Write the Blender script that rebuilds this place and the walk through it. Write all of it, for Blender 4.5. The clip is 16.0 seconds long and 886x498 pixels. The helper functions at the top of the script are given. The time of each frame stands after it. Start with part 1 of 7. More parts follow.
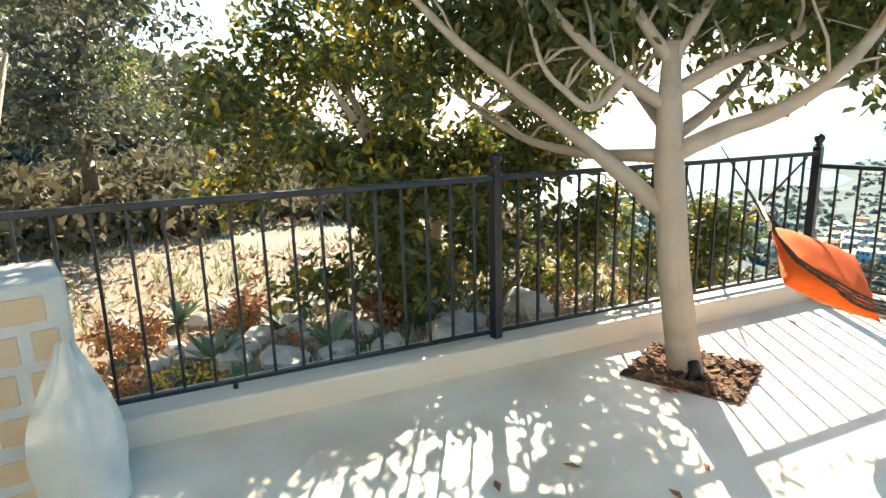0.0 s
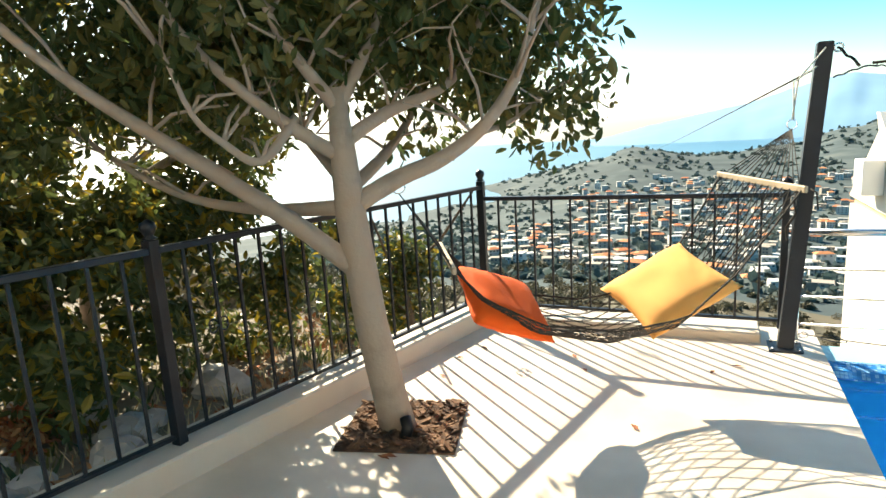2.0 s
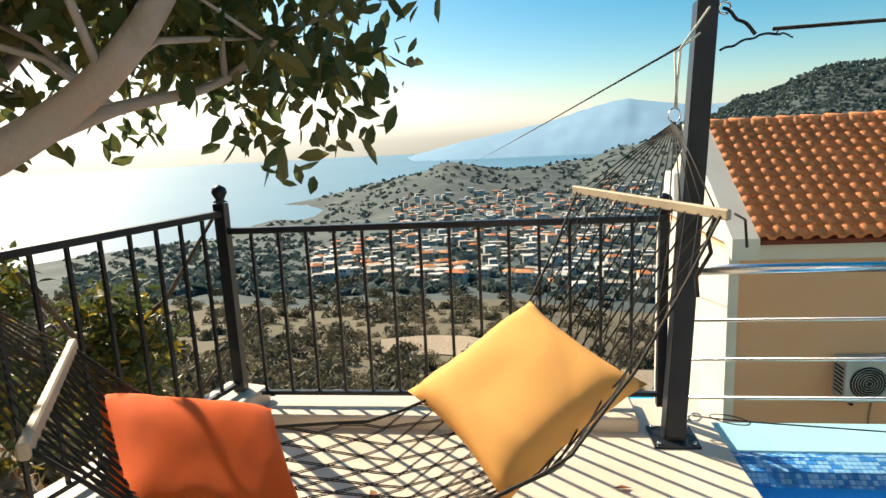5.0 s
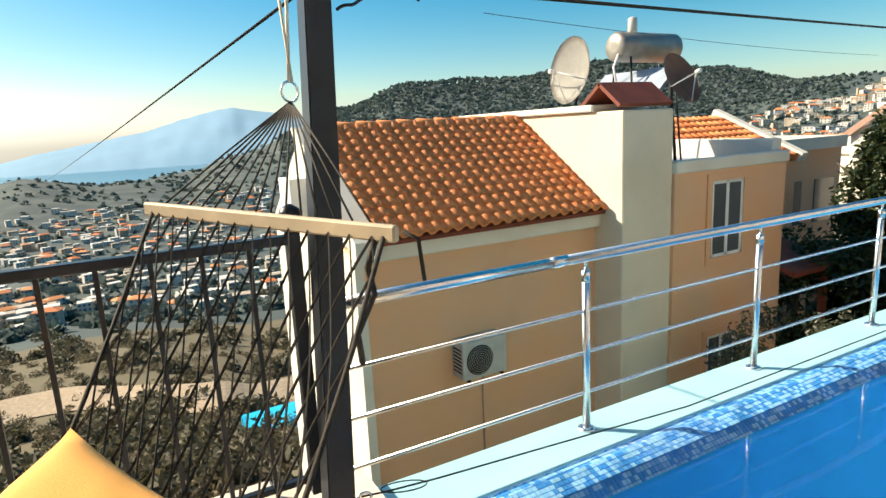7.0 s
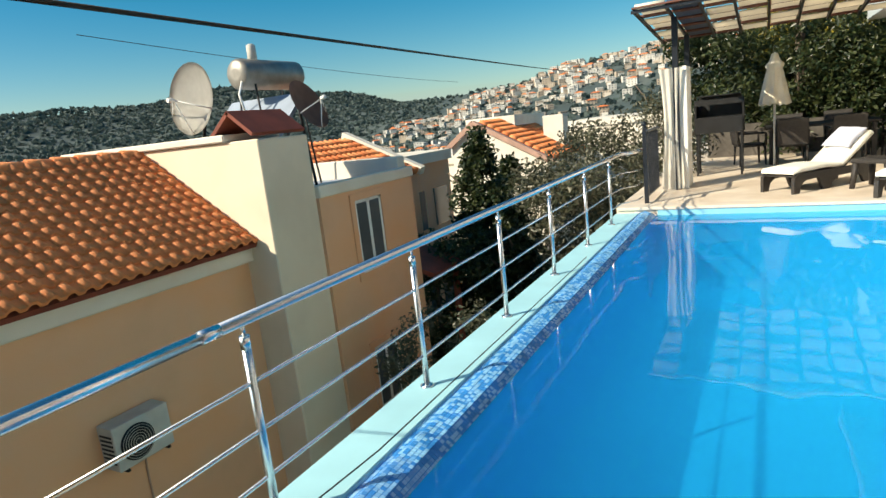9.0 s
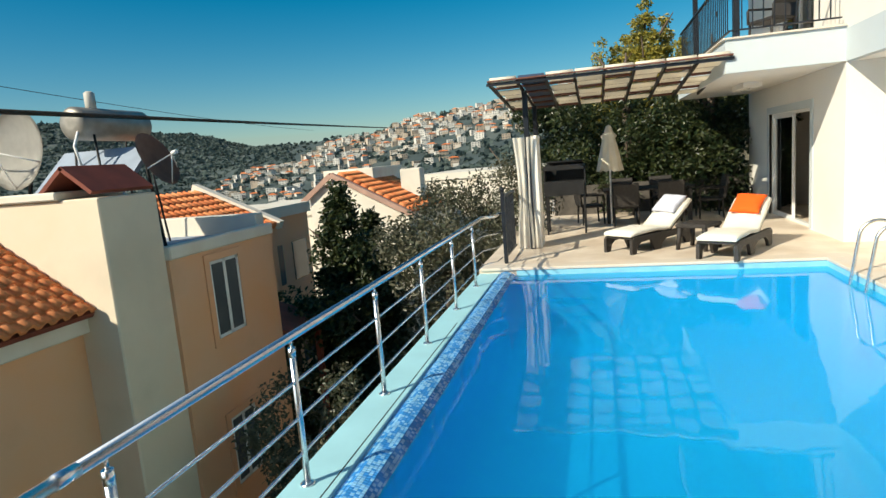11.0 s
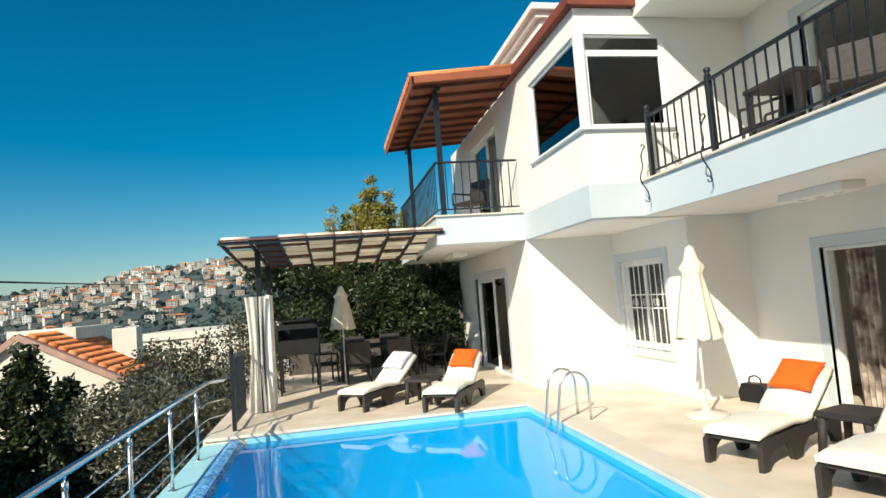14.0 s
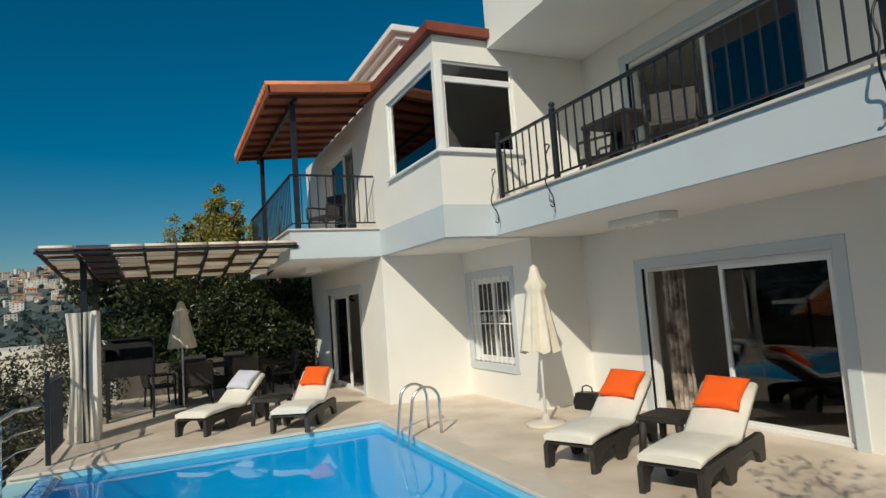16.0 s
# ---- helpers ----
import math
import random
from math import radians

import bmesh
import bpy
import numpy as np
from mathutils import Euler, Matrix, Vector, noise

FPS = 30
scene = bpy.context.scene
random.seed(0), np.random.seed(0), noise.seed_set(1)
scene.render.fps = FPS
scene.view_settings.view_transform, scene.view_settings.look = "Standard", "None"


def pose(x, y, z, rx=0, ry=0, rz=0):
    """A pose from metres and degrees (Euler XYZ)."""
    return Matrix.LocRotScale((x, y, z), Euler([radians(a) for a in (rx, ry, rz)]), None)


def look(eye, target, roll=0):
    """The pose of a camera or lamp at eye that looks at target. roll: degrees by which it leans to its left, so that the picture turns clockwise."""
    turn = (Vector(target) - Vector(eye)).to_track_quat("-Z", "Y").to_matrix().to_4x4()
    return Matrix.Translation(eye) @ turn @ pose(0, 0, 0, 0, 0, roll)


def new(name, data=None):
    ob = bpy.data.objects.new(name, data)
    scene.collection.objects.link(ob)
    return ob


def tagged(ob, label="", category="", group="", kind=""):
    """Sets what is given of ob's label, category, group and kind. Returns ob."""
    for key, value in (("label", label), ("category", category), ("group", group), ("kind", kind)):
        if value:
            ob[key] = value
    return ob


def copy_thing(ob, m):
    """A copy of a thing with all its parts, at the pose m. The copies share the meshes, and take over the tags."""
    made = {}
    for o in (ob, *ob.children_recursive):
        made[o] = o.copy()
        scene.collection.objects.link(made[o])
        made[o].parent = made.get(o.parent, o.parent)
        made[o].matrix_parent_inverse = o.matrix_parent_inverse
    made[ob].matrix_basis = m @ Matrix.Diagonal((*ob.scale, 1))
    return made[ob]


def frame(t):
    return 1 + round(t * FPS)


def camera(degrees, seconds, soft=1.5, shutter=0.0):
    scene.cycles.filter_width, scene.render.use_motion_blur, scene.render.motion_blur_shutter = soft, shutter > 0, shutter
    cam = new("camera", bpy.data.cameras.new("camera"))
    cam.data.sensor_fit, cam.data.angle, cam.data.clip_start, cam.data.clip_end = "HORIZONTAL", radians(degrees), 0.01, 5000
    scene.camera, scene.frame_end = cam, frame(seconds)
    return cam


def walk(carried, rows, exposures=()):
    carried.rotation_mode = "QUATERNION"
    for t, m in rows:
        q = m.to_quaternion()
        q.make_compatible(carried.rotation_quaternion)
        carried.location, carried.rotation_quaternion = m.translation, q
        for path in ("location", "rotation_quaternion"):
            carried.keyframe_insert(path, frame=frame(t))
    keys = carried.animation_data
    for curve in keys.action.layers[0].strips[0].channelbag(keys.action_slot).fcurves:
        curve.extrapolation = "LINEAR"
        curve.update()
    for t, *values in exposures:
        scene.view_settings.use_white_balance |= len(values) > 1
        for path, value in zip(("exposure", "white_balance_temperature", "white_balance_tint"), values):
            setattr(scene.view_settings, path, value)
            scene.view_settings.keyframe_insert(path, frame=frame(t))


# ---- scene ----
cam = camera(72.9, 16.0)
PATH = [
    (0, (0.488, -5.392, 1.602), (-1.067, -4.216, 1.155), -1.5),
    (0.5, (0.55, -5.314, 1.58), (-0.794, -3.888, 1.181), -2.8),
    (1, (0.557, -5.263, 1.598), (-0.623, -3.694, 1.219), -3.4),
    (1.5, (0.433, -5.155, 1.64), (-0.563, -3.465, 1.252), -3.2),
    (2, (0.278, -4.993, 1.679), (-0.528, -3.202, 1.303), -3.5),
    (2.5, (0.195, -4.757, 1.633), (-0.497, -2.916, 1.27), -3.7),
    (3, (0.169, -4.418, 1.626), (-0.47, -2.557, 1.271), -3.4),
    (5.5, (0.046, -2.891, 1.53), (0.135, -0.927, 1.16), -2.9),
    (6, (0.054, -2.67, 1.511), (0.552, -0.769, 1.139), -3.0),
    (6.5, (0.12, -2.43, 1.46), (0.825, -0.593, 1.104), -2.6),
    (7, (0.258, -2.157, 1.46), (1.189, -0.431, 1.067), -3.0),
    (7.5, (0.338, -2.047, 1.437), (1.644, -0.582, 1.053), -4.8),
    (8, (0.409, -1.976, 1.419), (1.94, -0.75, 1.025), -5.0),
    (8.2, (0.441, -1.97, 1.41), (2.022, -0.805, 1.031), -5.7),
    (10.3, (0.665, -1.706, 1.701), (2.503, -1.047, 1.268), -4.4),
    (10.5, (0.642, -1.721, 1.7), (2.501, -1.098, 1.304), -4.8),
    (11, (0.585, -1.721, 1.745), (2.497, -1.215, 1.448), -4.7),
    (11.5, (0.574, -1.699, 1.762), (2.536, -1.355, 1.583), -4.5),
    (12, (0.542, -1.716, 1.783), (2.529, -1.514, 1.68), -4.4),
    (12.5, (0.509, -1.714, 1.781), (2.508, -1.685, 1.754), -4.4),
    (13, (0.475, -1.742, 1.769), (2.471, -1.859, 1.817), -4.4),
    (13.5, (0.457, -1.762, 1.785), (2.437, -2.013, 1.898), -4.3),
    (14, (0.461, -1.779, 1.785), (2.419, -2.155, 1.938), -4.3),
    (14.5, (0.48, -1.745, 1.786), (2.408, -2.251, 1.953), -4.2),
    (15, (0.444, -1.772, 1.784), (2.338, -2.392, 1.958), -4.1),
    (15.5, (0.426, -1.752, 1.781), (2.28, -2.482, 1.957), -4.1),
    (16, (0.449, -1.72, 1.784), (2.255, -2.563, 1.955), -4.1),
]
EXPO = [(0.0, 2.3, 7500, 2), (1.0, 2.15, 7500, 2), (2.0, 1.62, 7600, 4), (3.0, 1.15, 7600, 6), (5.5, 1.0, 7900, 8), (7.0, 1.12, 7900, 8), (8.0, 1.0, 7700, 7), (10.5, 0.45, 7200, 4), (11.5, 0.45, 7100, 4), (12.5, 0.65, 7000, 4), (13.0, 0.8, 7000, 4), (14.0, 0.5, 6900, 4), (15.0, 0.12, 6900, 4), (16.0, -0.38, 6800, 5)]
walk(cam, [(t, look(e, g, r)) for t, e, g, r in PATH], EXPO)

# ---- light ----
SUN_DIR = Vector((-1.13, 1.0, 1.02)).normalized()
world = bpy.data.worlds.new("world")
scene.world = world
world.use_nodes = True
wn = world.node_tree.nodes
sky = wn.new("ShaderNodeTexSky")
sky.sky_type, sky.sun_disc = "NISHITA", False
sky.sun_elevation, sky.sun_rotation = math.asin(SUN_DIR.z), math.atan2(SUN_DIR.x, SUN_DIR.y)
sky.air_density, sky.dust_density, sky.ozone_density = 0.9, 0.85, 2.2
hue = wn.new("ShaderNodeHueSaturation")
hue.inputs["Hue"].default_value, hue.inputs["Saturation"].default_value = 0.488, 1.62
world.node_tree.links.new(sky.outputs[0], hue.inputs["Color"])
# hazy coast air: the sky towards the horizon stays pale and cool, never yellow
split, join = wn.new("ShaderNodeSeparateColor"), wn.new("ShaderNodeCombineColor")
cool, low, high = [wn.new("ShaderNodeMath") for _ in range(3)]
cool.operation, low.operation, high.operation = "MULTIPLY", "MINIMUM", "MAXIMUM"
cool.inputs[1].default_value = 0.97
wl = world.node_tree.links
wl.new(hue.outputs[0], split.inputs[0])
wl.new(split.outputs[1], cool.inputs[0])
wl.new(split.outputs[0], low.inputs[0])
wl.new(cool.outputs[0], low.inputs[1])
wl.new(split.outputs[2], high.inputs[0])
wl.new(cool.outputs[0], high.inputs[1])
wl.new(low.outputs[0], join.inputs[0])
wl.new(split.outputs[1], join.inputs[1])
wl.new(high.outputs[0], join.inputs[2])
wl.new(join.outputs[0], wn["Background"].inputs[0])
wn["Background"].inputs[1].default_value = 0.08
sun = new("sun", bpy.data.lights.new("sun", "SUN"))
sun.data.energy, sun.data.angle, sun.data.color = 4.2, radians(0.5), (1.0, 0.93, 0.82)
sun.matrix_world = look(SUN_DIR * 60, (0, 0, 0))


# ---- materials ----
def material(name, base, rough=0.6, metal=0.0, vary=0.12, scale=6.0, bump=0.1, fine=60.0, second=None, mix=0.5, island=0.0, coat=0.0):
    """A surface with variation at two scales and fine relief."""
    m = bpy.data.materials.new(name)
    m.use_nodes = True
    nt = m.node_tree
    n, l = nt.nodes, nt.links
    b = n["Principled BSDF"]
    b.inputs["Roughness"].default_value, b.inputs["Metallic"].default_value = rough, metal
    b.inputs["Coat Weight"].default_value = coat
    tc = n.new("ShaderNodeTexCoord")
    big, small = n.new("ShaderNodeTexNoise"), n.new("ShaderNodeTexNoise")
    big.inputs["Scale"].default_value, small.inputs["Scale"].default_value = scale, fine
    big.inputs["Detail"].default_value, small.inputs["Detail"].default_value = 5, 3
    for q in (big, small):
        l.new(tc.outputs["Object"], q.inputs["Vector"])
    ramp = n.new("ShaderNodeMapRange")
    ramp.inputs["From Min"].default_value, ramp.inputs["From Max"].default_value = 0.3, 0.7
    ramp.inputs["To Min"].default_value, ramp.inputs["To Max"].default_value = 1 - vary, 1 + vary
    l.new(big.outputs["Fac"], ramp.inputs["Value"])
    hsv = n.new("ShaderNodeHueSaturation")
    l.new(ramp.outputs[0], hsv.inputs["Value"])
    if second:
        mx = n.new("ShaderNodeMix")
        mx.data_type = "RGBA"
        mx.inputs["A"].default_value, mx.inputs["B"].default_value = (*base, 1), (*second, 1)
        r2 = n.new("ShaderNodeMapRange")
        r2.inputs["From Min"].default_value, r2.inputs["From Max"].default_value = mix - 0.12, mix + 0.12
        l.new(small.outputs["Fac"] if island else big.outputs["Fac"], r2.inputs["Value"])
        if island:
            geo = n.new("ShaderNodeNewGeometry")
            l.new(geo.outputs["Random Per Island"], r2.inputs["Value"])
        l.new(r2.outputs[0], mx.inputs["Factor"])
        l.new(mx.outputs["Result"], hsv.inputs["Color"])
    else:
        hsv.inputs["Color"].default_value = (*base, 1)
    l.new(hsv.outputs[0], b.inputs["Base Color"])
    if bump:
        bp = n.new("ShaderNodeBump")
        bp.inputs["Strength"].default_value, bp.inputs["Distance"].default_value = bump, 0.01
        l.new(small.outputs["Fac"], bp.inputs["Height"])
        l.new(bp.outputs[0], b.inputs["Normal"])
    return m


def leaf_material(name, a, b2, mix=0.5, gloss=0.4, through_light=0.3):
    m = material(name, a, gloss, 0, 0.2, 1.5, 0, 20, b2, mix, island=1)
    m.node_tree.nodes["Principled BSDF"].inputs["Subsurface Weight"].default_value = 0.0
    n, l = m.node_tree.nodes, m.node_tree.links
    tr, add = n.new("ShaderNodeBsdfTranslucent"), n.new("ShaderNodeMixShader")
    add.inputs[0].default_value = through_light
    hs = [x for x in n if x.bl_idname == "ShaderNodeHueSaturation"][0]
    l.new(hs.outputs[0], tr.inputs["Color"])
    l.new(n["Principled BSDF"].outputs[0], add.inputs[1])
    l.new(tr.outputs[0], add.inputs[2])
    l.new(add.outputs[0], n["Material Output"].inputs[0])
    return m


def glass_material(name, tint, rough=0.02, mixf=0.25):
    """Window glass: clear, with a mirror-like sheen that grows at a slant."""
    m = bpy.data.materials.new(name)
    m.use_nodes = True
    n, l = m.node_tree.nodes, m.node_tree.links
    t, g, mx, fr = n.new("ShaderNodeBsdfTransparent"), n.new("ShaderNodeBsdfGlossy"), n.new("ShaderNodeMixShader"), n.new("ShaderNodeFresnel")
    t.inputs[0].default_value = (*tint, 1)
    g.inputs["Roughness"].default_value = rough
    fr.inputs[0].default_value = 1.95
    l.new(fr.outputs[0], mx.inputs[0])
    l.new(t.outputs[0], mx.inputs[1])
    l.new(g.outputs[0], mx.inputs[2])
    l.new(mx.outputs[0], n["Material Output"].inputs[0])
    return m


M = {}
M["plaster"] = material("plaster", (0.80, 0.78, 0.73), 0.75, 0, 0.04, 0.8, 0.15, 90)
M["plaster_grey"] = material("plaster_grey", (0.55, 0.60, 0.62), 0.75, 0, 0.04, 0.8, 0.15, 90)
M["marble"] = material("marble", (0.70, 0.575, 0.45), 0.45, 0, 0.1, 1.6, 0.05, 40, (0.75, 0.645, 0.53), 0.5)
M["kerb"] = material("kerb", (0.70, 0.63, 0.54), 0.6, 0, 0.12, 2.0, 0.15, 50, (0.62, 0.52, 0.42), 0.55)
M["iron"] = material("iron", (0.018, 0.022, 0.03), 0.38, 0.3, 0.3, 5, 0.1, 80)
M["steel"] = material("steel", (0.78, 0.80, 0.82), 0.27, 1.0, 0.05, 4, 0.02, 60)
M["pool_paint"] = material("pool_paint", (0.36, 0.66, 0.74), 0.5, 0, 0.08, 2, 0.05, 50)
# one house render in two tones: beige as in shade, cream as sunlit
M["render_beige"] = material("render_beige", (0.80, 0.46, 0.28), 0.85, 0, 0.12, 0.7, 0.25, 60, (0.74, 0.38, 0.20), 0.56)
M["render_sunlit"] = material("render_sunlit", (0.76, 0.66, 0.52), 0.85, 0, 0.12, 0.7, 0.25, 60, (0.68, 0.54, 0.40), 0.62)
M["render_white"] = material("render_white", (0.74, 0.69, 0.60), 0.85, 0, 0.08, 0.9, 0.25, 60, (0.60, 0.50, 0.40), 0.66)
M["clay"] = material("clay", (0.70, 0.20, 0.065), 0.75, 0, 0.25, 4, 0.25, 40, (0.78, 0.29, 0.11), 0.5, island=1)
M["clay_dark"] = material("clay_dark", (0.20, 0.045, 0.025), 0.7, 0, 0.2, 3, 0.2, 40)
M["bark"] = material("bark", (0.42, 0.35, 0.29), 0.85, 0, 0.25, 5, 0.5, 45, (0.33, 0.25, 0.19), 0.58)
M["bark_dark"] = material("bark_dark", (0.12, 0.09, 0.07), 0.9, 0, 0.25, 5, 0.5, 45)
M["leaf_green"] = leaf_material("leaf_green", (0.08, 0.115, 0.04), (0.19, 0.175, 0.055), 0.55, 0.4, 0.5)
M["leaf_yellow"] = leaf_material("leaf_yellow", (0.085, 0.11, 0.035), (0.34, 0.25, 0.03), 0.78, 0.4, 0.4)
M["leaf_olive"] = leaf_material("leaf_olive", (0.065, 0.075, 0.045), (0.135, 0.13, 0.085), 0.5)
M["leaf_dusky"] = leaf_material("leaf_dusky", (0.06, 0.07, 0.045), (0.13, 0.12, 0.08), 0.55, 0.6)
M["leaf_dark"] = leaf_material("leaf_dark", (0.018, 0.036, 0.014), (0.06, 0.075, 0.025), 0.5)
M["leaf_cypress"] = leaf_material("leaf_cypress", (0.40, 0.33, 0.06), (0.20, 0.20, 0.05), 0.5)
M["mulch"] = material("mulch", (0.085, 0.045, 0.028), 0.95, 0, 0.4, 12, 0.8, 70, (0.17, 0.09, 0.05), 0.5)
M["rope"] = material("rope", (0.035, 0.028, 0.022), 0.85, 0, 0.2, 20, 0.3, 150)
M["wood_pale"] = material("wood_pale", (0.50, 0.40, 0.28), 0.6, 0, 0.15, 6, 0.15, 50)
M["pillow_orange"] = material("pillow_orange", (0.88, 0.11, 0.005), 0.85, 0, 0.06, 4, 0.2, 300)
M["pillow_yellow"] = material("pillow_yellow", (0.95, 0.46, 0.13), 0.85, 0, 0.06, 4, 0.2, 300)
M["pillow_grey"] = material("pillow_grey", (0.55, 0.56, 0.66), 0.85, 0, 0.06, 4, 0.2, 300)
M["cushion"] = material("cushion", (0.78, 0.75, 0.66), 0.85, 0, 0.05, 4, 0.2, 200)
M["canvas"] = material("canvas", (0.72, 0.66, 0.54), 0.85, 0, 0.08, 4, 0.25, 160)
M["rattan"] = material("rattan", (0.028, 0.024, 0.022), 0.55, 0, 0.3, 20, 0.6, 120)
M["black_metal"] = material("black_metal", (0.012, 0.012, 0.013), 0.5, 0.2, 0.3, 6, 0.1, 60)
M["pvc"] = material("pvc", (0.80, 0.80, 0.79), 0.35, 0, 0.03, 3, 0.02, 50)
M["glass"] = glass_material("glass", (0.86, 0.90, 0.90))
M["dark_room"] = material("dark_room", (0.74, 0.71, 0.66), 0.8, 0, 0.1, 1, 0.05, 40)
M["dirt"] = material("dirt", (0.36, 0.28, 0.20), 0.95, 0, 0.2, 3, 0.4, 30)


def ground_material():
    """Three soils: the dry bank, the brown slope, the wooded hills with haze put into their bluish colour."""
    M["bank"] = material("bank", (0.31, 0.255, 0.195), 0.95, 0, 0.35, 1.4, 0.9, 14, (0.15, 0.12, 0.09), 0.5)
    M["slope"] = material("slope", (0.17, 0.135, 0.08), 0.95, 0, 0.3, 0.12, 0.6, 2.5, (0.10, 0.085, 0.05), 0.5)
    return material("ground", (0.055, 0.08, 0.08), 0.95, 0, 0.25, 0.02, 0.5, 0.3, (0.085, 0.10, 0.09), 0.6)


M["ground"] = ground_material()


# ---- mesh helpers ----
def box(bm, x0, x1, y0, y1, z0, z1, m=None):
    r = bmesh.ops.create_cube(bm, size=1, matrix=Matrix.LocRotScale(((x0 + x1) / 2, (y0 + y1) / 2, (z0 + z1) / 2), None, (abs(x1 - x0), abs(y1 - y0), abs(z1 - z0))))
    if m is not None:
        bmesh.ops.transform(bm, matrix=m, verts=r["verts"])
    return r["verts"]


def tube(bm, pts, radii, n=8, caps=True):
    """A round bar along points, with one radius or one for each point."""
    pts = [Vector(p) for p in pts]
    if not isinstance(radii, (list, tuple)):
        radii = [radii] * len(pts)
    rings, side = [], None
    for i, p in enumerate(pts):
        d = (pts[min(i + 1, len(pts) - 1)] - pts[max(i - 1, 0)]).normalized()
        if side is None:
            side = d.orthogonal().normalized()
        side = (side - d * side.dot(d)).normalized()
        up = d.cross(side)
        rings.append([bm.verts.new(p + (side * math.cos(2 * math.pi * k / n) + up * math.sin(2 * math.pi * k / n)) * radii[i]) for k in range(n)])
    for a, b in zip(rings, rings[1:]):
        for k in range(n):
            f = bm.faces.new((a[k], a[(k + 1) % n], b[(k + 1) % n], b[k]))
            f.smooth = n > 4
    if caps:
        bm.faces.new(rings[0][::-1])
        bm.faces.new(rings[-1])


def lathe(bm, profile, n=20, m=None):
    """Turns (radius, height) pairs round the z axis."""
    rings = [[bm.verts.new(((m or Matrix()) @ Vector((r * math.cos(2 * math.pi * k / n), r * math.sin(2 * math.pi * k / n), z)))) for k in range(n)] for r, z in profile]
    for a, b in zip(rings, rings[1:]):
        for k in range(n):
            bm.faces.new((a[k], a[(k + 1) % n], b[(k + 1) % n], b[k])).smooth = True
    bm.faces.new(rings[0][::-1])
    bm.faces.new(rings[-1])


def prism(bm, poly, depth, m=None):
    """A flat outline in x, z pushed along y by depth."""
    a = [bm.verts.new((m or Matrix()) @ Vector((x, 0, z))) for x, z in poly]
    b = [bm.verts.new((m or Matrix()) @ Vector((x, depth, z))) for x, z in poly]
    k = len(poly)
    bm.faces.new(a)
    bm.faces.new(b[::-1])
    for i in range(k):
        bm.faces.new((a[i], b[i], b[(i + 1) % k], a[(i + 1) % k]))


def mesh_of(name, bm, mat, bevel=0.0, seg=1):
    if bevel:
        bmesh.ops.bevel(bm, geom=[e for e in bm.edges if len(e.link_faces) == 2 and e.calc_face_angle(0) > 0.5], offset=bevel, segments=seg, affect="EDGES", clamp_overlap=True)
    bmesh.ops.recalc_face_normals(bm, faces=bm.faces)
    me = bpy.data.meshes.new(name)
    bm.to_mesh(me)
    bm.free()
    me.materials.append(mat)
    return me


def part(name, bm, mat, parent=None, label="", bevel=0.0, seg=1):
    ob = new(name, mesh_of(name, bm, mat, bevel, seg))
    if parent:
        ob.parent = parent
    return tagged(ob, label)


def thing(name, label, category, m=None, group="", kind=""):
    ob = new(name)
    ob.empty_display_size = 0.1
    if m is not None:
        ob.matrix_world = m
    return tagged(ob, label, category, group, kind)


def structure(name, bm, mat, label, category, bevel=0.0):
    return tagged(part(name, bm, mat, None, label, bevel), "", category, "", "structure")


def one_box(name, mat, label, category, *b, bevel=0.0):
    bm = bmesh.new()
    box(bm, *b)
    return structure(name, bm, mat, label, category, bevel)


def leaves(name, blobs, count, size, mat, parent, seed=1, droop=0.3, kind="", label=""):
    """Many small folded leaves scattered in and on uneven blobs (x, y, z, radius)."""
    rng = random.Random(seed)
    vs, fs = [], []
    w = [b[3] ** 2 for b in blobs]
    for _ in range(count):
        x, y, z, r = rng.choices(blobs, w)[0]
        d = Vector((rng.gauss(0, 1), rng.gauss(0, 1), rng.gauss(0, 0.8))).normalized()
        c = Vector((x, y, z)) + d * r * (rng.random() ** 0.45)
        s = size * rng.uniform(0.6, 1.25)
        ax = Vector((rng.gauss(0, 1), rng.gauss(0, 1), rng.gauss(-droop * 2, 0.8))).normalized()
        sd = ax.cross(Vector((rng.gauss(0, 1), rng.gauss(0, 1), rng.gauss(0, 1)))).normalized() * s * 0.22
        up = ax.cross(sd).normalized() * s * 0.06
        i = len(vs)
        vs += [c, c + ax * s * 0.3 + sd * 0.85 + up, c + ax * s * 0.65 + sd * 0.9 + up, c + ax * s, c + ax * s * 0.65 - sd * 0.9 + up, c + ax * s * 0.3 - sd * 0.85 + up]
        fs += [(i, i + 1, i + 2, i + 3), (i, i + 3, i + 4, i + 5)]
    me = bpy.data.meshes.new(name)
    me.from_pydata(vs, [], fs)
    me.materials.append(mat)
    ob = new(name, me)
    if parent:
        ob.parent = parent
    return tagged(ob, label, "", "", kind)


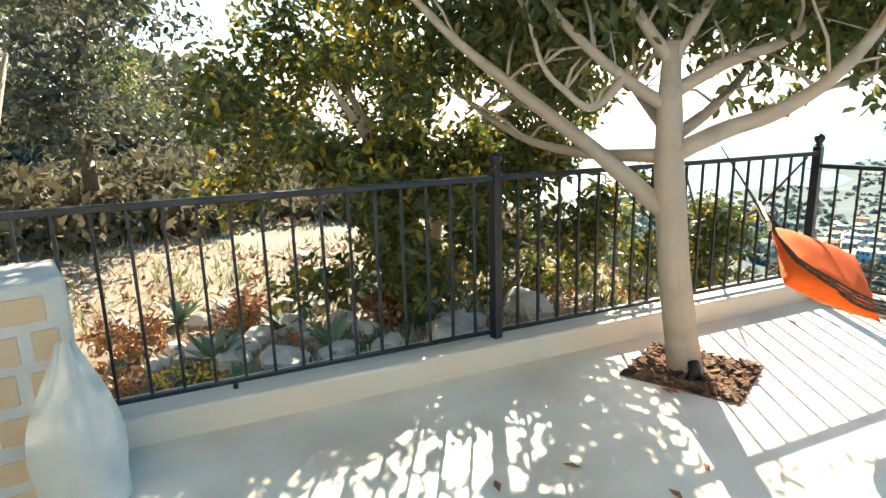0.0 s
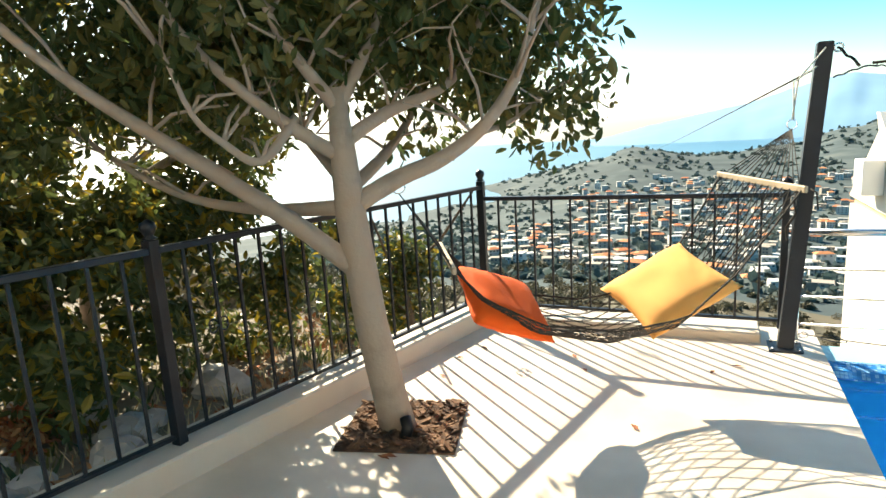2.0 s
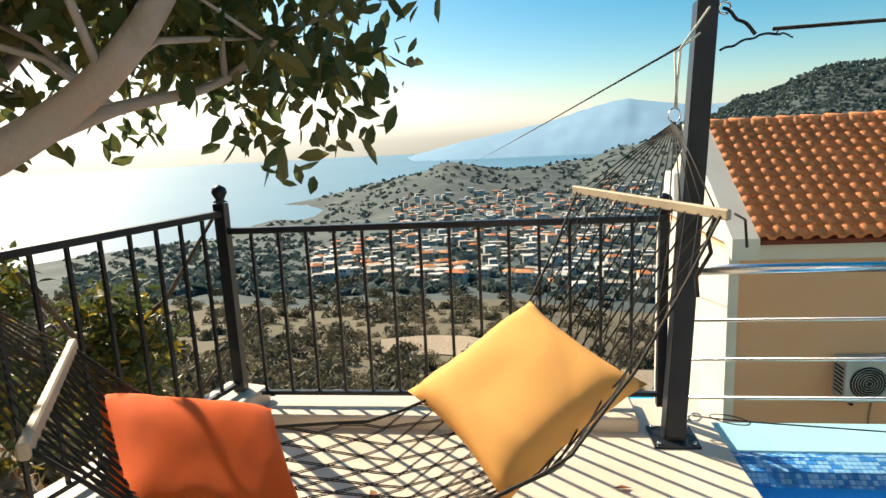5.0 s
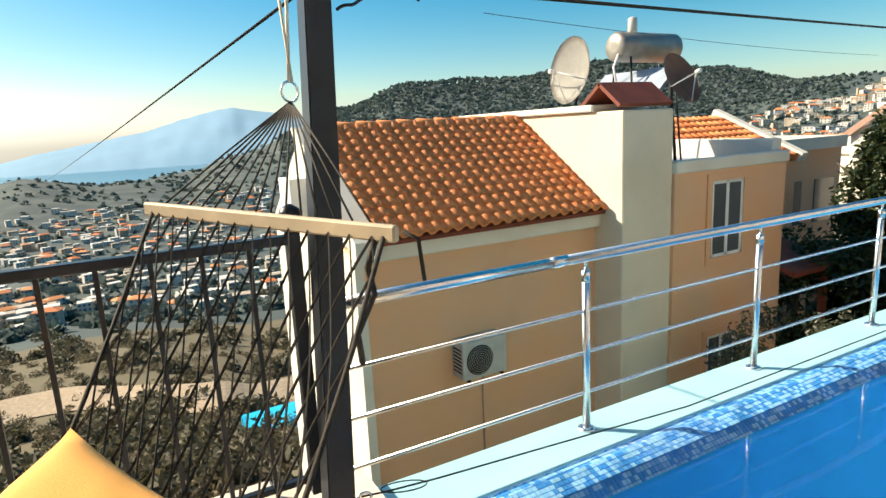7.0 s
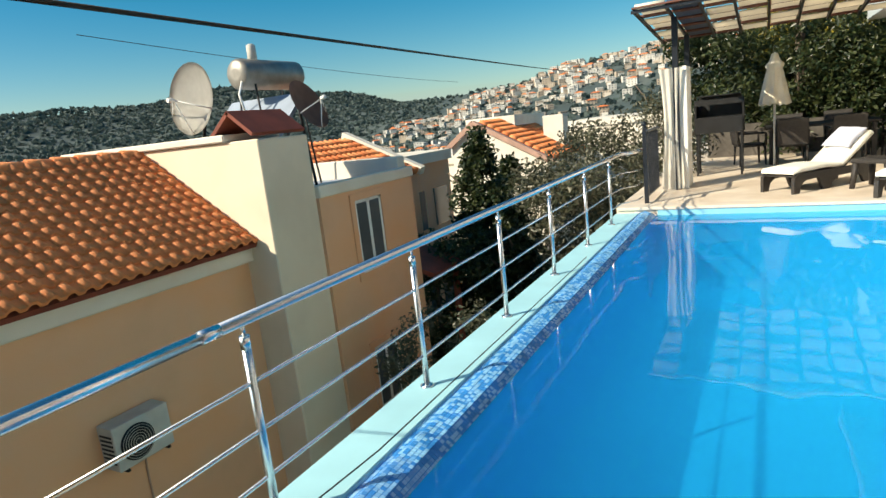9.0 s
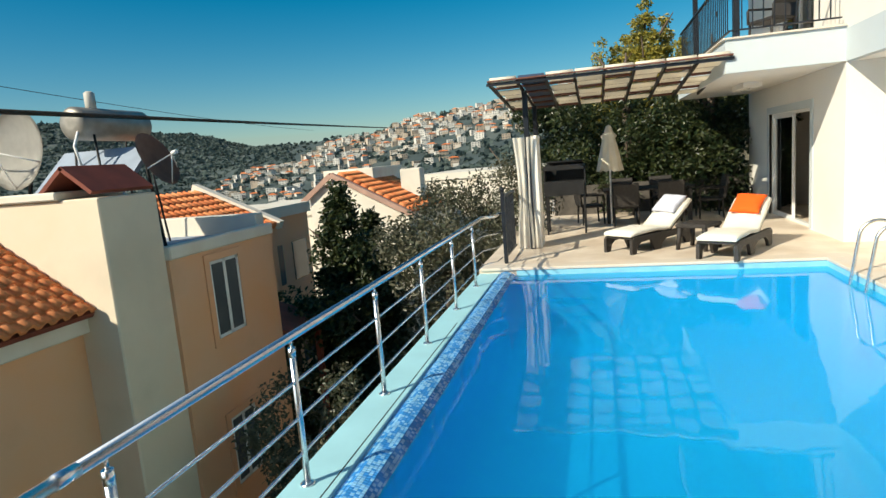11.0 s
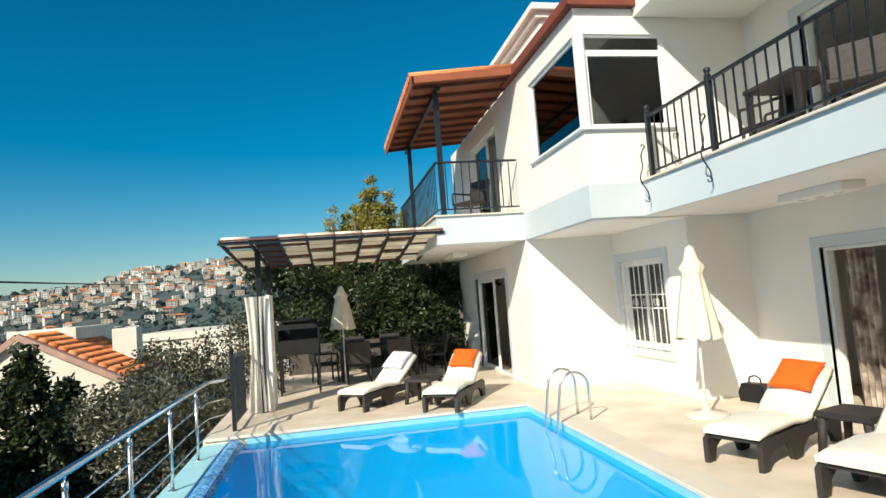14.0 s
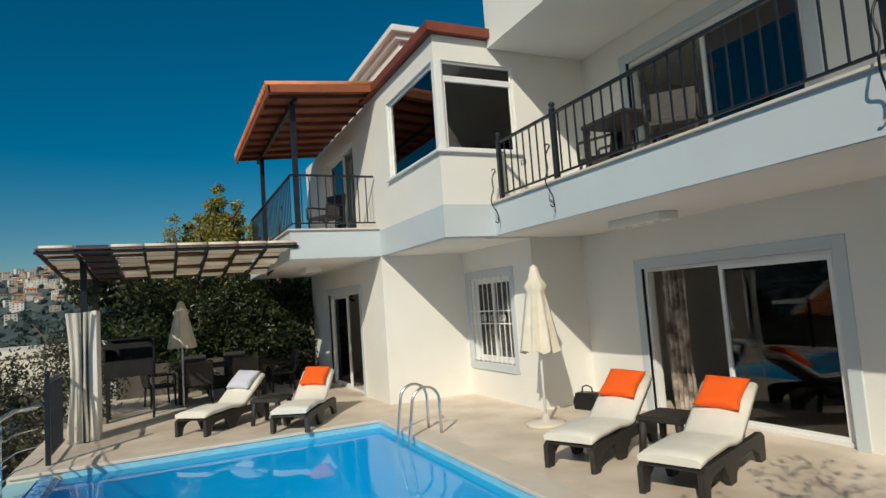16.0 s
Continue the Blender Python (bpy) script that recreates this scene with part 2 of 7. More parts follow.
# ---- terrain ----
# bearing (clockwise from +y): slope angles at 5, 12, 30, 80, 200, 450, 800, 1200, 1800 m
KNOTS = {
    -180: (-45, -20, -8, 0, 3, 4, 4, 3, 2), -120: (-18.5, -5, 2, 7, 10, 11, 8, 5, 3), -90: (-18, -5.5, 1, 6, 9, 10, 7, 4, 2),
    -75: (-18, -7, -1.5, 2.5, 5, 4.5, 2, -3, -4), -60: (-20, -13, -8, -5, -5, -6, -8, -5, -4), -45: (-40, -24, -16, -12, -10.5, -10, -8, -6, -4),
    -30: (-50, -30, -22, -16, -11.5, -9.6, -8, -6, -4), -20: (-55, -33, -25, -18, -12.5, -10, -7.8, -5.4, -4), -15: (-55, -34, -26, -18, -12.5, -9.8, -7.0, -4.7, -4),
    -10: (-55, -35, -26, -18, -13, -9.4, -6.2, -3.2, -3.6), -6.5: (-55, -35, -26, -18, -13, -9.2, -6.2, -2.05, -3.5), 0: (-55, -36, -27, -18, -13.5, -9.5, -6, -3.3, -3.3),
    6: (-55, -36, -27, -19, -14, -9.5, -6, -4, -2.6), 10: (-55, -37, -28, -20, -14, -9.5, -5.5, -3, -1.4), 16: (-55, -38, -28, -20, -14, -9, -5, -2, 0.6),
    20: (-55, -38, -28, -20, -13, -8, -4, -0.5, 2.5), 26: (-55, -40, -28, -20, -12, -7, -3, 1.0, 4.4), 34: (-55, -40, -28, -18, -11, -6, -2.5, 1.2, 4.3),
    44: (-55, -40, -28, -17, -10, -5, -2, 1.6, 5.2), 53: (-55, -38, -26, -15, -8, -4, -1.2, 1.2, 3.7), 60: (-55, -36, -24, -13, -6, -2.6, 0.3, 2.0, 2.2),
    68: (-55, -34, -22, -11, -4, -1.2, 2.4, 2.6, 2), 75: (-52, -32, -20, -9, -3, 0.0, 4.0, 3.6, 3), 83: (-50, -30, -17, -7, -1.5, 2, 5.0, 4, 3),
    92: (-50, -28, -14, -5, 0, 3.5, 6, 5, 4), 110: (-50, -25, -10, -2, 3, 5, 7, 5, 4), 140: (-50, -22, -9, 0, 4, 6, 6, 4, 3),
}
KR = [5, 12, 30, 80, 200, 450, 800, 1200, 1800]
KB = sorted(KNOTS)
SEA = -110.0
CX, CY = 0.0, -2.0


def ground_z(x, y):
    dx, dy = x - CX, y - CY
    r = max(math.hypot(dx, dy), 2.0)
    b = math.degrees(math.atan2(dx, dy))
    i = max(k for k in range(len(KB)) if KB[k] <= b)
    b0, b1 = KB[i], (KB[i + 1] if i + 1 < len(KB) else KB[0] + 360)
    f = (b - b0) / (b1 - b0)
    f = f * f * (3 - 2 * f)
    lr = [math.log(q) for q in KR]
    v = []
    for key in (b0, b1 if b1 in KNOTS else -180):
        v.append(float(np.interp(math.log(r), lr, KNOTS[key])))
    el = v[0] * (1 - f) + v[1] * f
    z = 1.5 + max(r, 4.7) * math.tan(radians(el))
    if r > 1800:
        z = z * max(0, 1 - (r - 1800) / 900) + (SEA - 15) * min(1, (r - 1800) / 900)
    bump = noise.noise(Vector((x, y, 0)) * 0.25) * 0.12 + noise.noise(Vector((x, y, 5)) * 0.02) * min(3.0, r * 0.012) + noise.noise(Vector((x, y, 9)) * 0.004) * min(10, r * 0.006)
    return max(z + bump, SEA - 15)


def build_terrain():
    vs, fs = [], []
    NB = 300
    rings = list(np.exp(np.linspace(math.log(2.5), math.log(4850), 110)))
    vs.append((CX, CY, -4.0))
    for r in rings:
        for k in range(NB):
            a = 2 * math.pi * k / NB
            x, y = CX + r * math.sin(a), CY + r * math.cos(a)
            z = ground_z(x, y)
            # the terrace and the house stand on a levelled pad
            if -2.6 + (y + 5.2) * 0.2365 - 0.2 < x < 20 and -40 < y < 0.6:
                z = min(z, -2.2)
            vs.append((x, y, z))
    for k in range(NB):
        fs.append((0, 1 + (k + 1) % NB, 1 + k))
    for i in range(len(rings) - 1):
        for k in range(NB):
            a, b = 1 + i * NB, 1 + (i + 1) * NB
            fs.append((a + k, a + (k + 1) % NB, b + (k + 1) % NB, b + k))
    me = bpy.data.meshes.new("ground")
    me.from_pydata(vs, [], fs)
    me.polygons.foreach_set("use_smooth", [True] * len(me.polygons))
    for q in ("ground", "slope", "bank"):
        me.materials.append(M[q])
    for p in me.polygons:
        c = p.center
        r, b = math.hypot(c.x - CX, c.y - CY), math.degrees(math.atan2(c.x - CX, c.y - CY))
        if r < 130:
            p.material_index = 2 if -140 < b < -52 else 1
    tagged(new("ground", me), "dry scrubby hillside of pale earth and grey-green brush falling to the bay", "ground", "", "structure")


build_terrain()

# base lightened to carry the haze and sun glitter on the bay
M["sea"] = material("sea", (0.10, 0.22, 0.30), 0.3, 0, 0.1, 0.002, 0.6, 0.02)
bm = bmesh.new()
vv = [bm.verts.new((4900 * math.sin(2 * math.pi * k / 96), 4900 * math.cos(2 * math.pi * k / 96), SEA)) for k in range(96)]
bm.faces.new(vv)
structure("water", bm, M["sea"], "pale blue sea in the bay below the hills", "sea")


def far_mountain():
    """The long mountain across the bay."""
    # blue base and weak emission stand in for the haze over the bay
    M["far_hill_haze"] = material("far_hill_haze", (0.12, 0.22, 0.32), 1.0, 0, 0.1, 0.003, 0, 1)
    b = M["far_hill_haze"].node_tree.nodes["Principled BSDF"]
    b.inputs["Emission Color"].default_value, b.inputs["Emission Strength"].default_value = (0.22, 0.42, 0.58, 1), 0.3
    bs = [-12, -9, -5, -1, 3, 6, 8.5, 10, 12, 16, 20, 26, 32]
    es = [-1.9, -1.2, -0.3, 0.4, 1.1, 2.0, 2.6, 2.85, 2.5, 1.9, 2.0, 1.4, 0.6]
    vs, fs = [], []
    nb, nr = 140, 10
    for j in range(nr):
        u = j / (nr - 1)
        for i in range(nb):
            b = -12 + 44 * i / (nb - 1)
            r = 3150 + u * 1000
            top = 4150 * math.tan(radians(float(np.interp(b, bs, es)))) - SEA
            z = SEA - 4 + top * u ** 0.8 * (1 + 0.07 * noise.noise(Vector((b * 0.5, u * 4, 0))) * (1 - u) * 3) + 3 * noise.noise(Vector((b * 1.3, u * 3, 3)))
            vs.append((r * math.sin(radians(b)), r * math.cos(radians(b)), z))
    for j in range(nr - 1):
        for i in range(nb - 1):
            fs.append((j * nb + i, j * nb + i + 1, (j + 1) * nb + i + 1, (j + 1) * nb + i))
    me = bpy.data.meshes.new("backdrop")
    me.from_pydata(vs, [], fs)
    me.polygons.foreach_set("use_smooth", [True] * len(me.polygons))
    me.materials.append(M["far_hill_haze"])
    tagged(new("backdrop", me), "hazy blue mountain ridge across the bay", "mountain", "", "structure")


far_mountain()

# ---- terrace and pool ----
PX0, PX1, PY0, PY1 = 1.05, 9.64, -4.72, -0.47
WATER = -0.12


def fence_x(y):
    """x of the sloping side fence at y."""
    return -1.57 + 0.2365 * y


bm = bmesh.new()
vs = [bm.verts.new(p) for p in ((fence_x(-12) - 0.2, -12, 0), (PX0, -12, 0), (PX0, 0.25, 0), (fence_x(0.25) - 0.2, 0.25, 0))]
f = bm.faces.new(vs)
r = bmesh.ops.extrude_face_region(bm, geom=[f])
bmesh.ops.translate(bm, vec=(0, 0, -2.6), verts=[v for v in r["geom"] if isinstance(v, bmesh.types.BMVert)])
structure("floor_1", bm, M["marble"], "cream stone terrace floor, sunlit, with leaf shadows", "floor")
one_box("floor_2", M["marble"], "cream travertine pool deck along the house", "floor", PX0, 22, -12, PY1 - (PY1 - PY0), -2.6, 0)
one_box("floor_3", M["marble"], "cream travertine deck under the sun loungers", "floor", PX1, 22, PY0, 0.12, -2.6, 0)
bm = bmesh.new()
box(bm, PX0, PX1, PY0, 0.12, -1.75, -1.05)
box(bm, PX0 + 0.003, PX0 + 0.012, PY0, PY1, -1.6, -0.03)
box(bm, PX1 - 0.012, PX1 - 0.003, PY0, PY1, -1.6, -0.03)
box(bm, PX0, PX1, PY0 + 0.003, PY0 + 0.012, -1.6, -0.03)
M["pool_tile"] = material("pool_tile", (0.001, 0.50, 0.84), 0.3, 0, 0.08, 1.2, 0.05, 20)
structure("pool_basin", bm, M["pool_tile"], "deep blue tiled pool basin", "swimming pool")
bm = bmesh.new()
box(bm, PX0, PX1, -0.2, 0.12, -2.6, -0.08)
structure("pool_ledge", bm, M["pool_paint"], "pale turquoise painted ledge outside the pool edge", "pool edge")
M["mosaic"] = material("mosaic", (0.04, 0.28, 0.70), 0.25, 0, 0.2, 8, 0.05, 60, (0.26, 0.58, 0.86), 0.5, island=1)
bm = bmesh.new()
prism(bm, [(-0.2, -1.6), (-0.2, -0.115), (-0.23, -0.07), (-0.3, -0.055), (-0.38, -0.075), (-0.45, -0.13), (-0.47, -1.6)], PX1 - PX0, Matrix(((0, 1, 0, PX0), (1, 0, 0, 0), (0, 0, 1, 0), (0, 0, 0, 1))))
structure("pool_lip", bm, M["mosaic"], "rounded overflow lip clad in blue glass mosaic", "pool edge")


def water_material():
    """Pool water: part clear, part cloudy with suspended matter, with a rippled sheen."""
    m = bpy.data.materials.new("pool_water")
    m.use_nodes = True
    n, l = m.node_tree.nodes, m.node_tree.links
    clear, cloudy, gloss = n.new("ShaderNodeBsdfTransparent"), n.new("ShaderNodeBsdfTranslucent"), n.new("ShaderNodeBsdfGlossy")
    body, top, fr = n.new("ShaderNodeMixShader"), n.new("ShaderNodeMixShader"), n.new("ShaderNodeFresnel")
    clear.inputs[0].default_value = (0.06, 0.78, 0.92, 1)
    cloudy.inputs[0].default_value = (0.02, 0.74, 0.86, 1)
    body.inputs[0].default_value = 0.72
    gloss.inputs["Roughness"].default_value = 0.02
    fr.inputs[0].default_value = 1.33
    tc, nz, bp = n.new("ShaderNodeTexCoord"), n.new("ShaderNodeTexNoise"), n.new("ShaderNodeBump")
    nz.inputs["Scale"].default_value = 1.6
    bp.inputs["Strength"].default_value, bp.inputs["Distance"].default_value = 0.16, 0.03
    l.new(tc.outputs["Object"], nz.inputs["Vector"])
    l.new(nz.outputs["Fac"], bp.inputs["Height"])
    l.new(bp.outputs[0], gloss.inputs["Normal"])
    l.new(clear.outputs[0], body.inputs[1])
    l.new(cloudy.outputs[0], body.inputs[2])
    l.new(fr.outputs[0], top.inputs[0])
    l.new(body.outputs[0], top.inputs[1])
    l.new(gloss.outputs[0], top.inputs[2])
    l.new(top.outputs[0], n["Material Output"].inputs[0])
    return m


bm = bmesh.new()
bm.faces.new([bm.verts.new(p) for p in ((PX0 + 0.012, PY0 + 0.012, WATER), (PX1 - 0.012, PY0 + 0.012, WATER), (PX1 - 0.012, -0.44, WATER), (PX0 + 0.012, -0.44, WATER))])
pw = structure("pool_water", bm, water_material(), "clear blue pool water with faint reflections", "water")
pw.visible_shadow = False
# light band of tiles under the coping, and the coping slabs' edge
bm = bmesh.new()
box(bm, PX1 - 0.02, PX1 - 0.013, PY0, PY1, -0.2, -0.045)
box(bm, PX0, PX1, PY0 + 0.013, PY0 + 0.02, -0.2, -0.045)
structure("pool_tile_band", bm, material("tile_band", (0.25, 0.58, 0.72), 0.25, 0, 0.08, 6, 0.05, 40), "pale blue tile band at the waterline", "tile band")
bm = bmesh.new()
box(bm, PX1 - 0.035, PX1 + 0.26, PY0 - 0.3, 0.1, -0.04, 0.006)
box(bm, PX0, PX1 - 0.036, PY0 - 0.3, PY0 + 0.035, -0.04, 0.006)
structure("pool_coping", bm, M["kerb"], "pale stone coping round the pool", "coping", 0.008)

# kerbs under the fences
bm = bmesh.new()
m = Matrix.Translation((fence_x(0), 0, 0)) @ pose(0, 0, 0, 0, 0, -math.degrees(math.atan(0.2365)))
box(bm, -0.17, 0.13, -7.2, 0.1, -2.6, 0.155, m)
structure("kerb_side", bm, M["kerb"], "pale stone kerb wall under the side fence", "kerb", 0.012)
bm = bmesh.new()
box(bm, -1.42, 0.66, -0.16, 0.2, -2.6, 0.075)
structure("kerb_front", bm, M["kerb"], "low pale stone kerb under the front fence", "kerb", 0.012)


# ---- fences and rails ----
def ball_post(bm, x, y, z0, z1, w=0.03):
    box(bm, x - w, x + w, y - w, y + w, z0, z1)
    lathe(bm, [(0.012, 0), (0.04, 0.008), (0.022, 0.02), (0.03, 0.035), (0.042, 0.06), (0.036, 0.085), (0.012, 0.1), (0.004, 0.104)], 14, Matrix.Translation((x, y, z1)))


def scroll(bm, c, ax, s):
    """Four small curls in a cross on a bar. ax: the fence's direction."""
    for sx in (-1, 1):
        for sz in (-1, 1):
            pts = []
            for k in range(13):
                a = k / 12 * 1.6 * math.pi
                rr = s * (1 - 0.55 * k / 12)
                u, v = s * 1.15 - rr * math.cos(a), s * 0.25 + rr * math.sin(a)
                pts.append(Vector(c) + Vector(ax) * (sx * u * 0.9) + Vector((0, 0, sz * v)))
            tube(bm, pts, 0.005, 5)


def fence(name, p0, p1, z0, z1, step, label, posts=(), scrolls=(), post_z=None, ends=(True, True)):
    """An iron picket fence from p0 to p1 with ball-topped posts at the given shares of its length."""
    t = thing(name, label, "fence", Matrix.Translation((p0[0], p0[1], 0)))
    d = Vector((p1[0] - p0[0], p1[1] - p0[1], 0))
    n = d.length
    d.normalize()
    rot = pose(0, 0, 0, 0, 0, math.degrees(math.atan2(d.y, d.x)))
    bm = bmesh.new()
    box(bm, 0, n, -0.025, 0.025, z1 - 0.022, z1 + 0.012, rot)
    part("top_rail", bm, M["iron"], t, "", 0.004)
    bm = bmesh.new()
    box(bm, 0, n, -0.016, 0.016, z0 - 0.012, z0 + 0.012, rot)
    part("bottom_rail", bm, M["iron"], t, "", 0.003)
    bm = bmesh.new()
    box(bm, -0.008, 0.008, -0.008, 0.008, z0, z1 - 0.02)
    bar = mesh_of("bar", bm, M["iron"])
    k = max(1, round(n / step))
    for i in range(1, k):
        b = new("bar", bar)
        b.parent = t
        b.matrix_local = rot @ Matrix.Translation((n * i / k, 0, 0))
    for s in posts:
        bm = bmesh.new()
        q = d * (n * s)
        ball_post(bm, q.x, q.y, post_z or z0 - 0.1, z1 + 0.05)
        part("post", bm, M["iron"], t, "ball-topped iron post", 0.003)
    if post_z == 0.155:
        for s in (0.3, 0.78):
            bm = bmesh.new()
            q = d * (n * s)
            box(bm, q.x - 0.011, q.x + 0.011, q.y - 0.011, q.y + 0.011, post_z, z0)
            part("foot", bm, M["iron"], t)
    for s, z in scrolls:
        bm = bmesh.new()
        q = d * (n * s)
        scroll(bm, (q.x, q.y, z), d, 0.035)
        part("scroll", bm, M["iron"], t, "curled iron ornament")
    return t


def scene_fences():
    y0 = -6.4
    L = math.hypot(-1.57 - fence_x(y0), y0)
    fence("side_fence", (fence_x(y0), y0), (-1.57, 0), 0.2, 1.2, 0.157, "dark blue-black iron picket fence on a stone kerb", (1 - 2.98 / L,), ((1 - 2.67 / L, 0.72), (1 - 0.47 / L, 0.72)), 0.155)
    f = fence("front_fence", (-1.57, 0), (0.8, 0), 0.14, 1.1, 0.158, "dark iron picket fence facing the bay", (), ((1 / 3, 0.62),))
    bm = bmesh.new()
    ball_post(bm, 0, 0, 0.1, 1.25, 0.032)
    part("post", bm, M["iron"], f, "ball-topped corner post", 0.003)
    bm = bmesh.new()
    ball_post(bm, 2.37, 0, 0.075, 1.12, 0.024)
    part("post", bm, M["iron"], f, "ball-topped end post", 0.003)


scene_fences()


def pool_rail():
    t = thing("pool_rail", "polished stainless steel railing with three cables beside the pool", "railing", Matrix.Translation((0.9, 0, 0)))
    xs = [0.9, 2.2, 3.545, 4.89, 6.175, 7.49, 8.75]
    top = 0.82
    for (a, b) in ((0.9, 2.02), (2.05, 9.2)):
        bm = bmesh.new()
        pts = [(a - 0.9, 0, top), (b - 0.9, 0, top)]
        if b > 9:
            pts += [(8.42, -0.02, top), (8.52, -0.06, top), (8.6, -0.14, top), (8.66, -0.2, top), (9.0, -0.22, top)]
            pts.pop(1)
        tube(bm, pts, 0.026, 14)
        part("handrail", bm, M["steel"], t, "thick round handrail")
    bm = bmesh.new()
    tube(bm, [(1.09, 0, top), (1.18, 0, top)], 0.0285, 14)
    part("sleeve", bm, M["steel"], t)
    for x in xs:
        bm = bmesh.new()
        tube(bm, [(x - 0.9, 0, -0.08), (x - 0.9, 0, 0.73)], 0.02, 12)
        tube(bm, [(x - 0.9, 0, 0.7), (x - 0.9, 0, 0.755)], 0.0225, 12)
        tube(bm, [(x - 0.9, 0, 0.75), (x - 0.9, 0, top - 0.01)], 0.009, 8)
        lathe(bm, [(0.045, -0.08), (0.045, -0.072), (0.024, -0.066)], 16, Matrix.Translation((x - 0.9, 0, 0)))
        part("post", bm, M["steel"], t)
    for z in (0.12, 0.335, 0.55):
        bm = bmesh.new()
        tube(bm, [(0, 0.0, z), (7.85, 0.0, z), (8.4, -0.03, z), (8.55, -0.1, z), (8.66, -0.2, z), (9.0, -0.22, z)], 0.0092, 8)
        part("cross_bar", bm, M["steel"], t)


pool_rail()


def hammock_post():
    """A square post that leans away from the hammock's pull."""
    t = thing("hammock_post", "tall black square steel post on a base plate", "post", Matrix.Translation((0.81, -0.22, 0)))
    bm = bmesh.new()
    box(bm, -0.05, 0.05, -0.05, 0.05, 0.0, 2.15)
    for v in bm.verts:
        v.co.x += 0.088 * v.co.z
        v.co.y += 0.145 * v.co.z
    part("shaft", bm, M["iron"], t, "", 0.006, 2)
    bm = bmesh.new()
    box(bm, -0.11, 0.11, -0.11, 0.11, 0.0, 0.012)
    part("base_plate", bm, M["iron"], t, "black steel base plate")
    for sx in (-0.085, 0.085):
        for sy in (-0.085, 0.085):
            bm = bmesh.new()
            lathe(bm, [(0.011, 0.012), (0.011, 0.022), (0.006, 0.028)], 6, Matrix.Translation((sx, sy, 0)))
            part("bolt", bm, M["steel"], t)
    bm = bmesh.new()
    tube(bm, [(0.265 + 0.028 * math.cos(a), 0.27, 2.1 + 0.028 * math.sin(a)) for a in [k * math.pi / 8 for k in range(17)]], 0.006, 6, False)
    part("ring", bm, M["steel"], t)


hammock_post()


# ---- the villa ----
def wall_y(name, y, x0, x1, z0, z1, holes=(), t=0.22, mat="plaster", label="smooth white rendered wall of the villa"):
    """A wall that faces +y, with its front at y and openings (x0, x1, z0, z1)."""
    bm = bmesh.new()
    x = x0
    for a, b, c, d in sorted(holes):
        if a > x + 0.001:
            box(bm, x, a, y - t, y, z0, z1)
        if c > z0:
            box(bm, a, b, y - t, y, z0, c)
        if d < z1:
            box(bm, a, b, y - t, y, d, z1)
        x = b
    box(bm, x, x1, y - t, y, z0, z1)
    bmesh.ops.remove_doubles(bm, verts=bm.verts, dist=0.0005)
    return structure(name, bm, M[mat], label, "wall")


def wall_x(name, x, y0, y1, z0, z1, holes=(), t=0.22, mat="plaster", label="smooth white rendered wall of the villa"):
    """A wall that faces -x, with its front at x and openings (y0, y1, z0, z1)."""
    bm = bmesh.new()
    y = y0
    for a, b, c, d in sorted(holes):
        if a > y + 0.001:
            box(bm, x, x + t, y, a, z0, z1)
        if c > z0:
            box(bm, x, x + t, a, b, z0, c)
        if d < z1:
            box(bm, x, x + t, a, b, d, z1)
        y = b
    if y1 > y + 0.001:
        box(bm, x, x + t, y, y1, z0, z1)
    bmesh.ops.remove_doubles(bm, verts=bm.verts, dist=0.0005)
    return structure(name, bm, M[mat], label, "wall")


S0, S1, TOP = 2.67, 3.13, 5.62
wall_y("wall_french", -5.3, 10.8, 16.4, 0, S0, [(12.3, 14.85, 0, 2.1)])
wall_x("wall_step_1", 10.8, -6.95, -5.52, 0, S0)
wall_y("wall_window", -6.95, 8.4, 10.8, 0, S0, [(9.12, 10.6, 0.63, 2.14)])
wall_x("wall_step_2", 8.4, -7.95, -7.17, 0, S0)
wall_y("wall_terrace_door", -7.95, -4, 8.4, 0, S0, [(4.35, 7.1, 0.0, 2.03)])
wall_y("wall_upper_left", -5.3, 8.0, 16.4, S1, TOP, [(8.0, 10.05, 3.92, 5.25), (12.2, 14.4, 3.2, 5.2)])
wall_x("wall_upper_bay", 8.0, -7.95, -5.52, S1, TOP, [(-6.62, -5.52, 3.92, 5.25)])
wall_y("wall_upper_door", -7.95, -4, 8.0, S1, TOP, [(4.35, 7.0, 3.13, 5.05)])
one_box("wall_far", M["plaster"], "white side wall of the villa", "wall", 16.4, 16.62, -12, -5.3, 0, TOP)
one_box("wall_back", M["plaster"], "white back wall of the villa", "wall", -4, 16.62, -12.2, -12.0, 0, TOP)
one_box("wall_near", M["plaster"], "white side wall of the villa", "wall", -4.2, -4.0, -12.2, -7.95, 0, TOP)
bm = bmesh.new()
box(bm, 8.0, 16.62, -12, -5.296, S0, S1)
box(bm, -4, 7.999, -12, -6.1, S0, S1)
structure("slab_band", bm, M["plaster_grey"], "pale grey-blue band of the upper floor slab", "floor slab")
bm = bmesh.new()
box(bm, 10.8, 16.4, -5.295, -3.68, S0, 3.16)
structure("balcony_slab", bm, M["plaster_grey"], "pale grey balcony slab over the deck", "balcony")
bm = bmesh.new()
box(bm, 10.76, 16.4, -5.29, -3.64, 3.161, 3.19)
box(bm, -4, 7.99, -7.94, -6.06, S1 + 0.001, S1 + 0.03)
structure("balcony_paving", bm, M["kerb"], "thin pale stone edge of the balcony floors", "trim", 0.004)
bm = bmesh.new()
